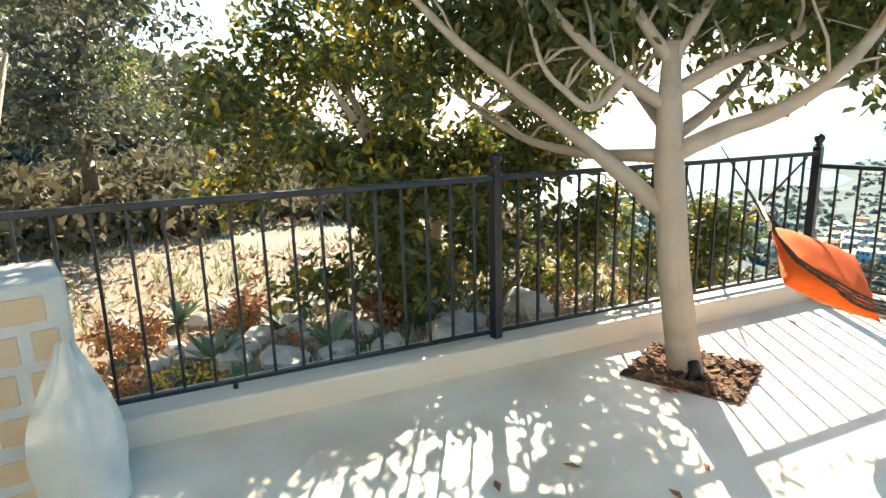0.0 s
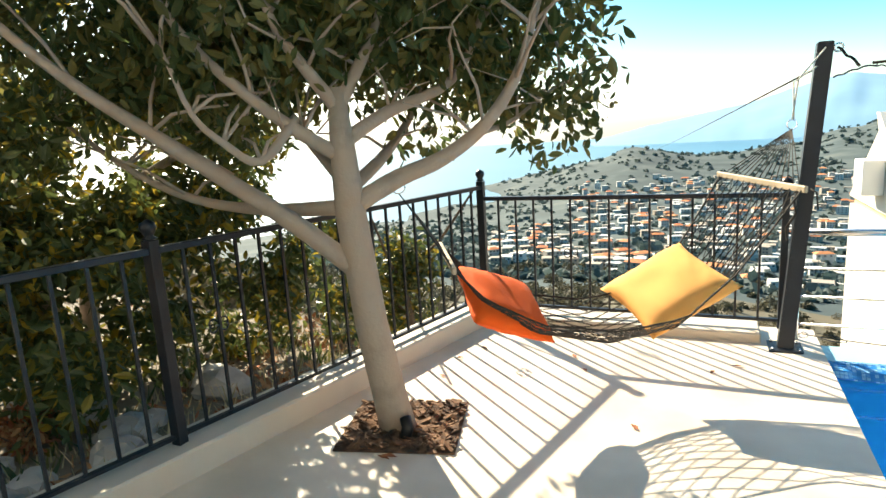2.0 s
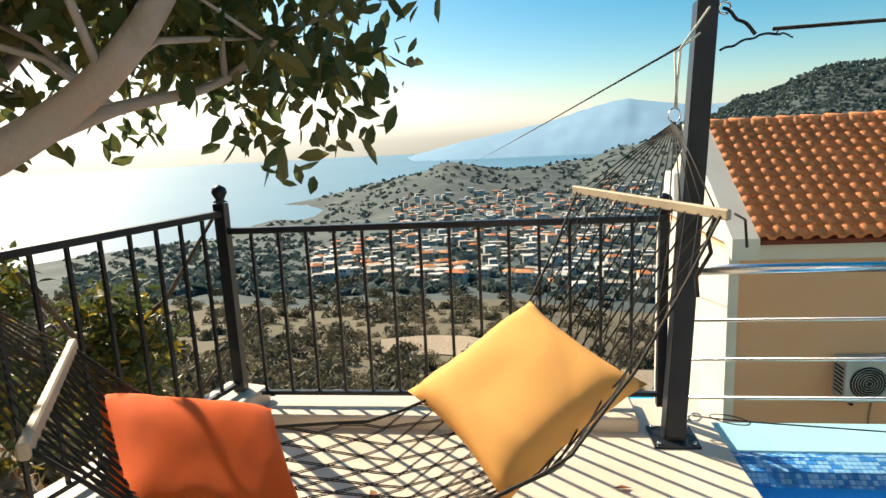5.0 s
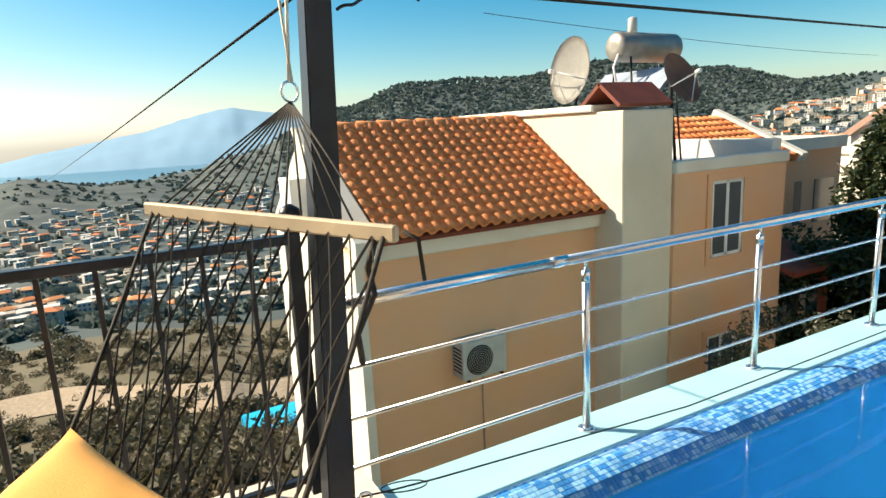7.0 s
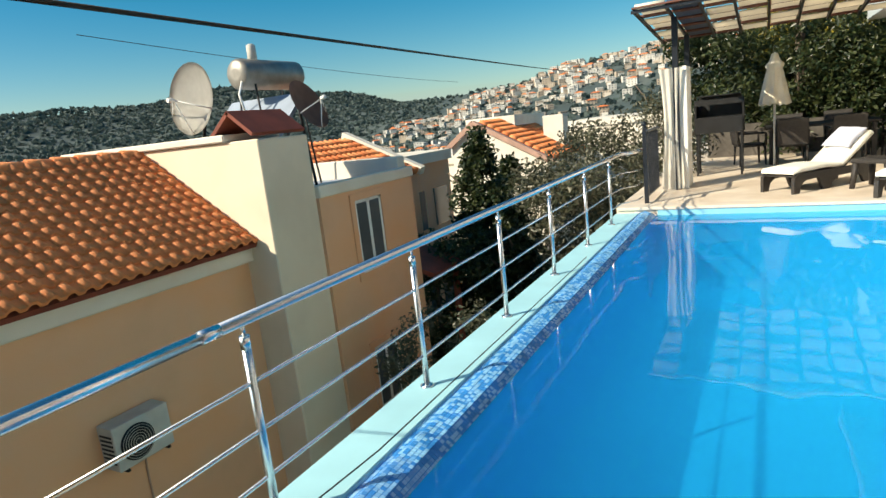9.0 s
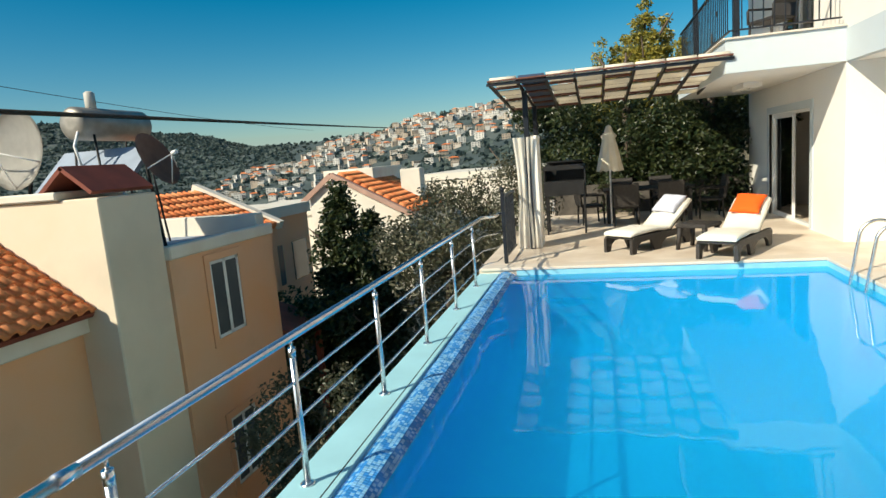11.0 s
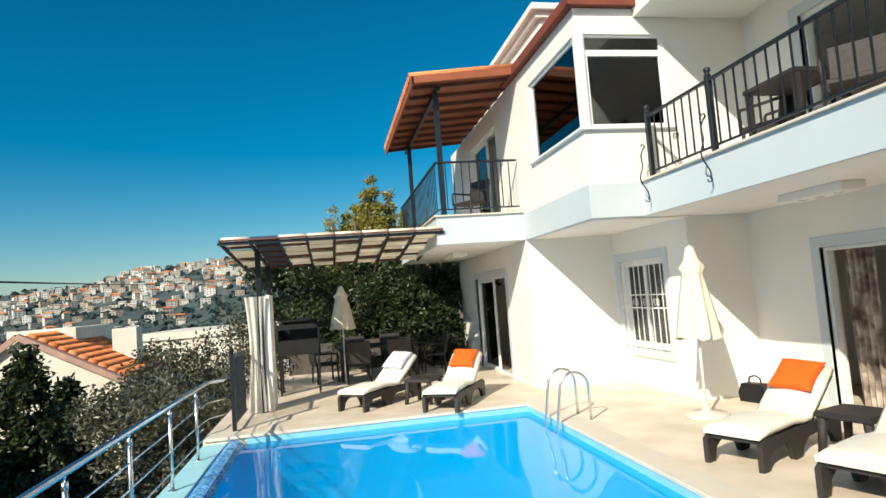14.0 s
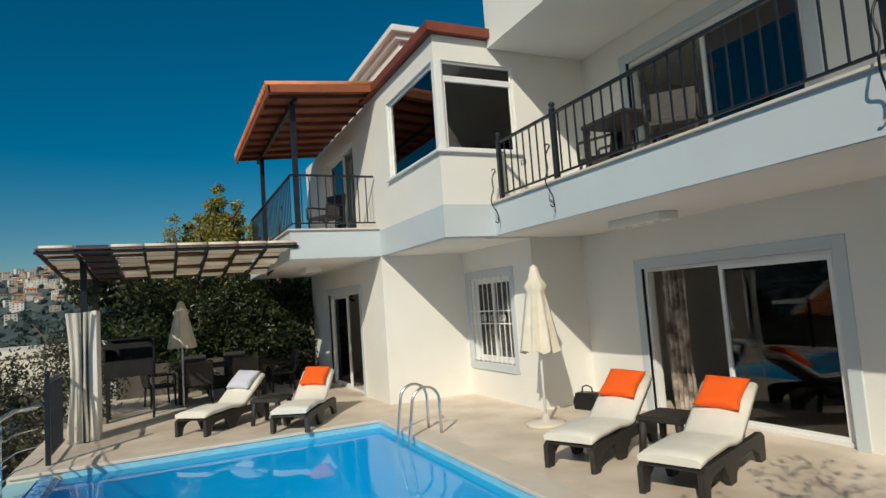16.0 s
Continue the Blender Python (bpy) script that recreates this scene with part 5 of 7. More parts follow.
def umbrella(x, y, h, lo, base, label):
    t = thing("parasol", label, "parasol", Matrix.Translation((x, y, 0)), "parasols")
    bm = bmesh.new()
    tube(bm, [(0, 0, 0.0), (0, 0, h - 0.02)], 0.02, 10)
    part("pole", bm, M["pvc"], t, "pale pole")
    n = 32
    bm = bmesh.new()
    rings = []
    for k in range(14):
        u = k / 13
        z = h - u * (h - lo)
        r0 = 0.05 + 0.19 * u ** 0.8 + (0.05 if k == 3 else 0)
        rings.append([bm.verts.new(((r0 * (1 + 0.28 * u * math.cos(8 * 2 * math.pi * i / n + u)) + 0.01 * noise.noise(Vector((i, k, 1)) * 0.6)) * math.cos(2 * math.pi * i / n), r0 * (1 + 0.28 * u * math.cos(8 * 2 * math.pi * i / n + u)) * math.sin(2 * math.pi * i / n), z + 0.03 * u * math.cos(8 * 2 * math.pi * i / n))) for i in range(n)])
    for p, q in zip(rings, rings[1:]):
        for i in range(n):
            bm.faces.new((p[i], p[(i + 1) % n], q[(i + 1) % n], q[i])).smooth = True
    part("canopy", bm, M["canvas"], t, "folded cream canopy")
    bm = bmesh.new()
    lathe(bm, [(0.012, 0), (0.03, 0.02), (0.012, 0.05)], 10, Matrix.Translation((0, 0, h - 0.03)))
    part("finial", bm, M["pvc"], t)
    if base:
        bm = bmesh.new()
        lathe(bm, [(0.27, 0), (0.28, 0.03), (0.24, 0.06), (0.06, 0.075), (0.035, 0.16)], 28)
        part("base", bm, M["kerb"], t, "round pale stone base")


umbrella(7.49, -6.37, 2.17, 1.0, True, "folded cream parasol on a round stone base by the wall")
umbrella(14.1, -2.0, 2.15, 1.2, False, "folded cream parasol behind the grill")


def grill():
    t = thing("charcoal_grill", "tall black steel charcoal grill on long legs", "grill", pose(13.35, -1.08, 0))
    bm = bmesh.new()
    prism(bm, [(-0.42, 0.82), (0.42, 0.82), (0.42, 1.38), (0.34, 1.5), (-0.34, 1.5), (-0.42, 1.38)], 0.03, Matrix.Translation((0, 0.0, 0)) @ pose(0.25, 0, 0, 0, 0, 90))
    part("back_panel", bm, M["black_metal"], t, "black sheet steel back")
    for nm, q in (("side_panel", (-0.25, 0.25, -0.42, -0.39, 0.82, 1.4)), ("side_panel", (-0.25, 0.25, 0.39, 0.42, 0.82, 1.4)), ("floor_panel", (-0.25, 0.25, -0.42, 0.42, 0.8, 0.86)), ("top_panel", (-0.25, 0.25, -0.36, 0.36, 1.48, 1.5)), ("front_panel", (-0.27, -0.25, -0.42, 0.42, 0.8, 1.08)), ("front_panel", (-0.27, -0.25, -0.42, 0.42, 1.32, 1.42))):
        bm = bmesh.new()
        box(bm, *q)
        part(nm, bm, M["black_metal"], t)
    for sx in (-0.22, 0.22):
        for sy in (-0.38, 0.38):
            bm = bmesh.new()
            box(bm, sx - 0.02, sx + 0.02, sy - 0.02, sy + 0.02, 0, 0.82)
            part("leg", bm, M["black_metal"], t)
    bm = bmesh.new()
    box(bm, -0.24, 0.24, -0.4, 0.4, 1.08, 1.1)
    part("grate", bm, M["black_metal"], t)


grill()


def dining():
    t = thing("dining_table", "dark woven dining table in the shade", "dining table", pose(14.9, -2.8, 0, 0, 0, 0))
    bm = bmesh.new()
    box(bm, -0.5, 0.5, -0.95, 0.95, 0.7, 0.75)
    part("tabletop", bm, M["rattan"], t, "", 0.01)
    for sx in (-0.42, 0.42):
        for sy in (-0.85, 0.85):
            bm = bmesh.new()
            box(bm, sx - 0.04, sx + 0.04, sy - 0.04, sy + 0.04, 0, 0.7)
            part("leg", bm, M["rattan"], t)
    c = chair(pose(14.1, -2.3, 0, 0, 0, 0), "dark woven armchair round the shaded dining table")
    for x, y, r in ((14.1, -3.2, 0), (15.7, -2.3, 180), (15.7, -3.2, 180), (14.7, -1.55, -75), (14.8, -4.1, 90)):
        copy_thing(c, pose(x, y, 0, 0, 0, r))


def chair(m, label, group="dining chairs"):
    t = thing("armchair", label, "chair", m, group)
    bm = bmesh.new()
    box(bm, -0.22, 0.25, -0.25, 0.25, 0.38, 0.44)
    part("seat", bm, M["rattan"], t, "", 0.012)
    bm = bmesh.new()
    box(bm, -0.03, 0.03, -0.26, 0.26, 0.0, 0.5, pose(-0.25, 0, 0.42, 0, -9, 0))
    part("backrest", bm, M["rattan"], t, "", 0.012)
    for s in (-1, 1):
        bm = bmesh.new()
        tube(bm, [(-0.27, s * 0.27, 0.66), (0.22, s * 0.28, 0.65), (0.24, s * 0.28, 0.62), (0.24, s * 0.27, 0.4)], 0.022, 6)
        part("armrest", bm, M["rattan"], t)
        for x in (-0.22, 0.23):
            bm = bmesh.new()
            tube(bm, [(x * 1.08, s * 0.25, 0), (x, s * 0.24, 0.4)], [0.018, 0.025], 6)
            part("leg", bm, M["rattan"], t)
    return t


dining()
bc = chair(pose(5.35, -7.0, S1 + 0.03, 0, 0, 130), "dark chair with a pale cushion on the upper balcony", "balcony chairs")
copy_thing(bc, pose(6.9, -7.3, S1 + 0.03, 0, 0, 20))
tagged(copy_thing(bc, pose(12.3, -4.7, 3.19, 0, 0, 120)), "dark chair on the side balcony")


def balcony_table():
    t = thing("balcony_table", "small dark table on the upper balcony", "table", pose(6.15, -7.0, S1 + 0.03))
    bm = bmesh.new()
    box(bm, -0.4, 0.4, -0.35, 0.35, 0.68, 0.73)
    part("tabletop", bm, M["rattan"], t, "", 0.006)
    for sx in (-0.36, 0.36):
        for sy in (-0.3, 0.3):
            bm = bmesh.new()
            box(bm, sx - 0.03, sx + 0.03, sy - 0.03, sy + 0.03, 0, 0.68)
            part("leg", bm, M["rattan"], t)


balcony_table()


def hanging_cloth(name, label, cat, x0, x1, y, z0, z1, folds, amp, mat, axis="x", taper=0.0):
    vs, fs = [], []
    n, k = folds * 8, 18
    for j in range(k + 1):
        v = j / k
        for i in range(n + 1):
            u = i / n
            s = 1 - taper * math.sin(math.pi * min(1, v * 1.1))
            a = (x0 + x1) / 2 + (x1 - x0) * (u - 0.5) * s
            d = amp * math.sin(u * folds * 2 * math.pi + 0.6 * math.sin(v * 4)) + 0.015 * noise.noise(Vector((u * 4, v * 4, 1)))
            p = (a, y + d) if axis == "x" else (y + d, a)
            vs.append((*p, z1 + (z0 - z1) * v))
    for j in range(k):
        for i in range(n):
            q = j * (n + 1) + i
            fs.append((q, q + 1, q + n + 2, q + n + 1))
    me = bpy.data.meshes.new(name)
    me.from_pydata(vs, [], fs)
    me.polygons.foreach_set("use_smooth", [True] * len(me.polygons))
    me.materials.append(mat)
    return tagged(new(name, me), label, cat)


M["cloth_white"] = leaf_material("cloth_white", (0.82, 0.78, 0.70), (0.78, 0.74, 0.66), 0.5, 0.9, 0.35)
hanging_cloth("outdoor_curtain", "cream curtain gathered and hung at the deck's corner", "curtain", -0.66, -0.3, 11.36, 0.02, 2.0, 3, 0.022, M["cloth_white"], "y", 0.3)
hanging_cloth("window_blind", "white sheer curtain behind the barred window", "curtain", 9.2, 10.52, -7.16, 0.7, 2.06, 12, 0.012, M["cloth_white"])
hanging_cloth("sheer_curtain", "pale sheer curtain behind the side balcony door", "curtain", 13.3, 13.7, -5.6, 3.24, 5.1, 5, 0.03, M["cloth_white"])
M["plaid"] = material("plaid", (0.16, 0.11, 0.085), 0.9, 0, 0.5, 5, 0.1, 60, (0.40, 0.34, 0.28), 0.5)
M["sheer"] = material("sheer", (0.72, 0.82, 0.85), 0.9, 0, 0.08, 5, 0.1, 60)
hanging_cloth("room_curtain", "brown checked curtain inside the open terrace door", "curtain", 6.55, 6.98, -8.2, 0.02, 1.98, 5, 0.035, M["plaid"])
hanging_cloth("sheer_curtain", "pale blue-grey sheer curtain behind the glass", "curtain", 4.45, 4.95, -8.22, 0.02, 1.98, 5, 0.03, M["sheer"])
bm = bmesh.new()
box(bm, 11.42, 12.0, -0.72, -0.5, 0, 2.02)
structure("wall_pier", bm, M["plaster"], "white pier at the deck's corner", "wall", 0.01)
fence("deck_fence", (10.0, -0.26), (11.36, -0.26), 0.1, 1.08, 0.11, "black iron fence at the deck's edge", (0.02,), (), 0.0)


def pool_ladder():
    t = thing("pool_ladder", "polished steel pool ladder with two looped rails", "pool ladder", Matrix.Translation((8.55, -4.72, 0)))
    for x in (-0.04, -0.48):
        bm = bmesh.new()
        pts = [(x, -0.34, 0.0), (x, -0.34, 0.44)]
        pts += [(x, -0.14 - 0.2 * math.cos(a), 0.44 + 0.2 * math.sin(a)) for a in [k * math.pi / 10 for k in range(1, 10)]]
        pts += [(x, 0.06, 0.44), (x, 0.14, -0.1), (x, 0.18, -0.9)]
        tube(bm, pts, 0.02, 10)
        part("rail", bm, M["steel"], t)
    for z in (-0.3, -0.55, -0.8):
        bm = bmesh.new()
        box(bm, -0.48, -0.04, 0.12, 0.2, z, z + 0.03)
        part("step", bm, M["steel"], t)


pool_ladder()


def bag():
    t = thing("handbag", "black leather handbag on the floor by the wall", "bag", pose(7.95, -7.45, 0, 0, 0, 15))
    bm = bmesh.new()
    prism(bm, [(-0.2, 0), (0.2, 0), (0.22, 0.12), (0.16, 0.25), (-0.15, 0.26), (-0.22, 0.12)], 0.16, Matrix.Translation((0, -0.08, 0)))
    part("body", bm, M["black_metal"], t, "", 0.03, 2)
    bm = bmesh.new()
    tube(bm, [(-0.1, 0, 0.24), (-0.08, 0, 0.33), (0.0, 0, 0.36), (0.08, 0, 0.33), (0.1, 0, 0.24)], 0.012, 6)
    part("handle", bm, M["black_metal"], t)


bag()


def soffit_lamp(x, y, label):
    t = thing("ceiling_lamp", label, "ceiling lamp", pose(x, y, S0 - 0.006), "soffit lamps")
    bm = bmesh.new()
    box(bm, -0.45, 0.45, -0.16, 0.16, -0.1, 0)
    part("housing", bm, M["plaster"], t, "", 0.008)
    for k in (-0.25, 0.0, 0.25):
        bm = bmesh.new()
        lathe(bm, [(0.045, -0.108), (0.05, -0.1)], 14, Matrix.Translation((k, 0, 0)))
        part("spotlight", bm, M["steel"], t)


soffit_lamp(6.2, -7.2, "white box lamp with three spots under the balcony")
soffit_lamp(13.2, -4.5, "white box lamp with three spots under the side balcony")


# ---- on the neighbour's roof ----
def dish(x, y, z, r, az, tilt, z0, mat, label):
    t = thing("satellite_dish", label, "satellite dish", Matrix.Translation((x, y, z0)), "satellite dishes")
    m = Matrix.Translation((0, 0, z - z0)) @ pose(0, 0, 0, 90 - tilt, 0, az)
    bm = bmesh.new()
    n = 28
    rings = [[bm.verts.new(m @ Vector((r * u * math.cos(2 * math.pi * k / n), r * u * math.sin(2 * math.pi * k / n), 0.22 * r * u * u))) for k in range(n)] for u in (0.06, 0.3, 0.55, 0.8, 1.0)]
    for p, q in zip(rings, rings[1:]):
        for k in range(n):
            bm.faces.new((p[k], p[(k + 1) % n], q[(k + 1) % n], q[k])).smooth = True
    bm.faces.new(rings[0])
    bmesh.ops.solidify(bm, geom=bm.faces[:], thickness=0.012)
    part("reflector", bm, mat, t, "shallow round reflector")
    bm = bmesh.new()
    f = m @ Vector((0, -0.1 * r, 0.75 * r))
    for q in ((-0.9, -0.35), (0.9, -0.35), (0, -0.95)):
        tube(bm, [m @ Vector((q[0] * r, q[1] * r, 0.2 * r)), f], 0.012, 5)
    tube(bm, [f, f + (f - m.translation).normalized() * 0.1], 0.04, 8)
    part("feed_arm", bm, M["pvc"], t)
    bm = bmesh.new()
    tube(bm, [m @ Vector((0, 0, -0.02)), m @ Vector((0, 0, -0.15)), (m @ Vector((0, 0, -0.15))) * 0.3, (0, 0, 0)], 0.03, 8)
    part("mount", bm, M["black_metal"], t)


M["clay_pale"] = material("clay_pale", (0.45, 0.28, 0.22), 0.8, 0, 0.15, 3, 0.2, 40)
M["dish_grey"] = material("dish_grey", (0.50, 0.48, 0.44), 0.6, 0, 0.12, 4, 0.1, 40)
M["tank_grey"] = material("tank_grey", (0.30, 0.28, 0.25), 0.45, 0.5, 0.2, 4, 0.1, 40)
M["dish_brown"] = material("dish_brown", (0.16, 0.11, 0.09), 0.7, 0, 0.2, 4, 0.1, 40)
dish(7.9, 6.6, 2.36, 0.6, -95, 8, 1.72, M["dish_grey"], "large pale grey satellite dish on the neighbour's parapet")
dish(9.55, 5.7, 2.1, 0.5, 8, 25, 0.56, M["dish_brown"], "rusty brown satellite dish on the flat roof")


def solar_tank():
    t = thing("solar_water_heater", "weathered grey solar water tank with tilted panel on a stand", "water heater", Matrix.Translation((10.1, 7.0, 0.56)))
    bm = bmesh.new()
    m = Matrix.Translation((0, 0, 2.3)) @ pose(0, 0, 0, 0, 90, 0)
    lathe(bm, [(0.1, -0.86), (0.24, -0.84), (0.29, -0.78), (0.29, 0.78), (0.24, 0.84), (0.1, 0.86)], 28, m)
    part("tank", bm, M["tank_grey"], t, "grey metal tank")
    bm = bmesh.new()
    lathe(bm, [(0.09, 2.5), (0.09, 2.85), (0.05, 2.88)], 14, Matrix.Translation((-0.35, 0, 0)))
    part("vent", bm, M["dish_grey"], t)
    bm = bmesh.new()
    box(bm, -0.7, 0.7, -0.95, 0.95, -0.04, 0.04, Matrix.Translation((-0.75, -0.1, 1.35)) @ pose(0, 0, 0, 0, -42, 0))
    part("collector", bm, M["membrane"], t, "tilted collector panel")
    for x in (-0.6, 0.6):
        for y in (-0.3, 0.3):
            bm = bmesh.new()
            tube(bm, [(x * 1.15, y * 1.3, 0), (x, y * 0.7, 2.1)], 0.022, 5)
            part("leg", bm, M["black_metal"], t)
    bm = bmesh.new()
    tube(bm, [(-0.8, -0.1, 2.2), (-1.0, -0.15, 1.9), (-0.95, -0.2, 1.5)], 0.025, 6)
    part("hose", bm, M["pvc"], t)


solar_tank()


def air_conditioner():
    t = thing("air_conditioner", "grey-white outdoor air conditioner unit on a beige wall", "air conditioner", Matrix.Translation((4.9, 5.6, -2.33)))
    bm = bmesh.new()
    box(bm, -0.4, 0.4, -0.34, -0.02, 0, 0.6)
    part("case", bm, M["dish_grey"], t, "", 0.012)
    bm = bmesh.new()
    lathe(bm, [(0.23, 0), (0.24, 0.01), (0.1, 0.02)], 28, Matrix.Translation((-0.1, -0.34, 0.29)) @ pose(0, 0, 0, 90, 0, 0))
    fan = part("fan_grille", bm, M["black_metal"], t, "round black fan grille")
    for k in range(6):
        bm = bmesh.new()
        r = 0.04 + 0.035 * k
        tube(bm, [(-0.1 + r * math.cos(a), -0.365, 0.29 + r * math.sin(a)) for a in [i * math.pi / 12 for i in range(25)]], 0.004, 4, False)
        part("wire", bm, M["dish_grey"], fan)
    for x in (-0.3, 0.3):
        bm = bmesh.new()
        box(bm, x - 0.02, x + 0.02, -0.36, 0.0, -0.03, 0.0)
        part("bracket", bm, M["black_metal"], t)
    # added brown tube that stands in for the stain below the unit
    bm = bmesh.new()
    tube(bm, [(0.12, -0.2, 0.0), (0.13, -0.05, -0.12), (0.13, -0.015, -0.3), (0.12, -0.015, -3.2)], 0.014, 6)
    part("drain_hose", bm, M["clay_pale"], t, "thin brown tube in place of a stain streak down the wall")
    for k in range(7):
        bm = bmesh.new()
        box(bm, -0.404, -0.4, -0.3, -0.06, 0.1 + 0.06 * k, 0.13 + 0.06 * k)
        part("vent_slot", bm, M["black_metal"], t)


air_conditioner()


def wire(name, pts, r, label):
    bm = bmesh.new()
    tube(bm, pts, r, 6)
    ob = part(name, bm, M["rope"], None, label)
    tagged(ob, "", "cable")


def sag(p, q, d, n=14):
    p, q = Vector(p), Vector(q)
    return [p.lerp(q, k / n) - Vector((0, 0, 4 * d * (k / n) * (1 - k / n))) for k in range(n + 1)]


wire("overhead_cable", sag((1.25, -0.08, 1.97), (57, 12.0, 4.7), 0.1), 0.009, "dark overhead cable from the terrace post")
wire("overhead_cable", sag((0.96, 0.06, 1.98), (-5, 62, -1.2), 0.1), 0.007, "thin dark cable running down to the valley")
wire("overhead_cable", sag((16, 22, 6.5), (70, 32, 6.5), 0.3), 0.015, "thin dark cable above the neighbour's roof")


def cable_tie():
    """Twisted ends of the overhead cable, bound to the post with rope and wire."""
    t = thing("cable_tie", "knotted rope and twisted wire tying the cable to the post", "cable tie", Matrix.Translation((1.05, 0.05, 1.9)))
    def knot(name, pts, r, mat):
        bm = bmesh.new()
        out = []
        for a, b in zip(pts, pts[1:]):
            for k in range(6):
                p = Vector(a).lerp(Vector(b), k / 6)
                w = (len(out) % 12) * math.pi / 3
                out.append(p + Vector((0, math.cos(w), math.sin(w))) * r * 0.8 - Vector((1.05, 0.05, 1.9)))
        tube(bm, out, r, 6)
        part(name, bm, mat, t)
    knot("rope", [(1.07, 0.05, 2.1), (1.13, 0.0, 2.03), (1.2, -0.05, 1.95)], 0.009, M["rope"])
    knot("wire", [(1.05, 0.02, 1.9), (1.12, -0.02, 1.925), (1.2, -0.05, 1.95), (1.32, -0.04, 1.955)], 0.006, M["iron"])
    knot("wire_end", [(1.3, -0.04, 1.955), (1.36, -0.05, 1.93)], 0.004, M["iron"])
    knot("wire_end", [(1.28, -0.04, 1.95), (1.29, -0.04, 1.98)], 0.004, M["iron"])


cable_tie()


def balcony_bracket(x, y, z):
    t = thing("scroll_bracket", "curled black iron bracket on the balcony railing", "iron bracket", Matrix.Translation((x, y, z)), "scroll brackets")
    bm = bmesh.new()
    pts = []
    for k in range(31):
        u = k / 30
        pts.append((0.02 * math.sin(u * 9), 0.02 + 0.09 * math.sin(math.pi * u) ** 2 + 0.025 * math.sin(u * 4 * math.pi), 0.42 - u * 0.72))
    tube(bm, pts, 0.009, 6)
    for e, s in ((0.42, 1), (-0.30, -1)):
        tube(bm, [(0.0, 0.04 + 0.028 * math.cos(a), e + s * 0.028 * math.sin(a)) for a in [i * math.pi / 7 for i in range(11)]], 0.008, 6)
    part("scroll", bm, M["iron"], t)


for bx in (7.75, 6.41, 2.65):
    balcony_bracket(bx, -6.05, S1 + 0.02)


# ---- other houses close by ----
def small_house():
    """The white house with a red roof past the neighbour's."""
    t = thing("white_house", "white rendered house with a red tile roof and chimney", "house", Matrix.Translation((25.5, 6.3, -7)))
    bm = bmesh.new()
    prism(bm, [(0, 0), (4.6, 0), (4.6, 7.4), (3.3, 8.35), (0, 6.55)], 7.0, Matrix(((0, 1, 0, 0), (1, 0, 0, 0), (0, 0, 1, 0), (0, 0, 0, 1))))
    part("wall", bm, M["render_white"], t)
    sl = math.degrees(math.atan2(1.8, 3.3))
    tiled_slope(t, Matrix.Translation((0.25, -0.15, 6.58)) @ pose(0, 0, 0, sl, 0, 0), 5.2, 3.9, 20, 10, True)
    for a, b in (((-0.12, -0.3, 6.42), (-0.12, 3.4, 8.43)), ((-0.12, 3.4, 8.43), (-0.12, 4.9, 7.3))):
        bm = bmesh.new()
        tube(bm, [a, b], 0.15, 4)
        part("gable_trim", bm, M["clay_pale"], t, "pink-brown gable edge")
    bm = bmesh.new()
    box(bm, 3.3, 4.1, 0.3, 1.3, 6, 8.4)
    part("chimney", bm, M["render_white"], t, "", 0.02)
    bm = bmesh.new()
    box(bm, 2.5, 7.0, 2.4, 5.0, 7.4, 8.6)
    part("upper_wall", bm, M["render_white"], t, "", 0.02)
    for x, z in ((1.0, 3.5), (3.2, 3.5), (1.2, 5.3)):
        bm = bmesh.new()
        box(bm, x, x + 0.8, -0.04, 0.02, z, z + 1.1)
        part("window", bm, M["pane_dark"], t)
    for y, z in ((1.2, 3.8), (2.9, 3.8)):
        bm = bmesh.new()
        box(bm, -0.04, 0.02, y, y + 0.7, z, z + 1.2)
        part("window", bm, M["pane_dark"], t)


small_house()


def plain_house(x, y, z0, w, d, h, rz, roof, label, mat="render_white"):
    t = thing("village_house", label, "house", pose(x, y, z0, 0, 0, rz), "village houses")
    bm = bmesh.new()
    box(bm, -w / 2, w / 2, -d / 2, d / 2, 0, h)
    part("wall", bm, M[mat], t)
    bm = bmesh.new()
    if roof == "hip":
        v = [bm.verts.new(p) for p in ((-w / 2 - 0.3, -d / 2 - 0.3, h), (w / 2 + 0.3, -d / 2 - 0.3, h), (w / 2 + 0.3, d / 2 + 0.3, h), (-w / 2 - 0.3, d / 2 + 0.3, h), (-w / 5, 0, h + 1.6), (w / 5, 0, h + 1.6))]
        for q in ((0, 1, 5, 4), (1, 2, 5), (2, 3, 4, 5), (3, 0, 4), (3, 2, 1, 0)):
            bm.faces.new([v[k] for k in q])
        part("roof", bm, M["clay"], t, "red tile roof")
    else:
        box(bm, -w / 2 - 0.1, w / 2 + 0.1, -d / 2 - 0.1, d / 2 + 0.1, h, h + 0.35)
        part("roof", bm, M["render_white"], t, "flat roof with a parapet")
    for s in (-1, 1):
        for k in range(3):
            for fl in range(int(h // 2.9)):
                bm = bmesh.new()
                a = -w / 2 + w * (k + 0.5) / 3
                box(bm, a - 0.5, a + 0.5, s * (d / 2) - 0.03, s * (d / 2) + 0.03, h - 2.2 - 2.9 * fl, h - 0.9 - 2.9 * fl)
                part("window", bm, M["pane_dark"], t)


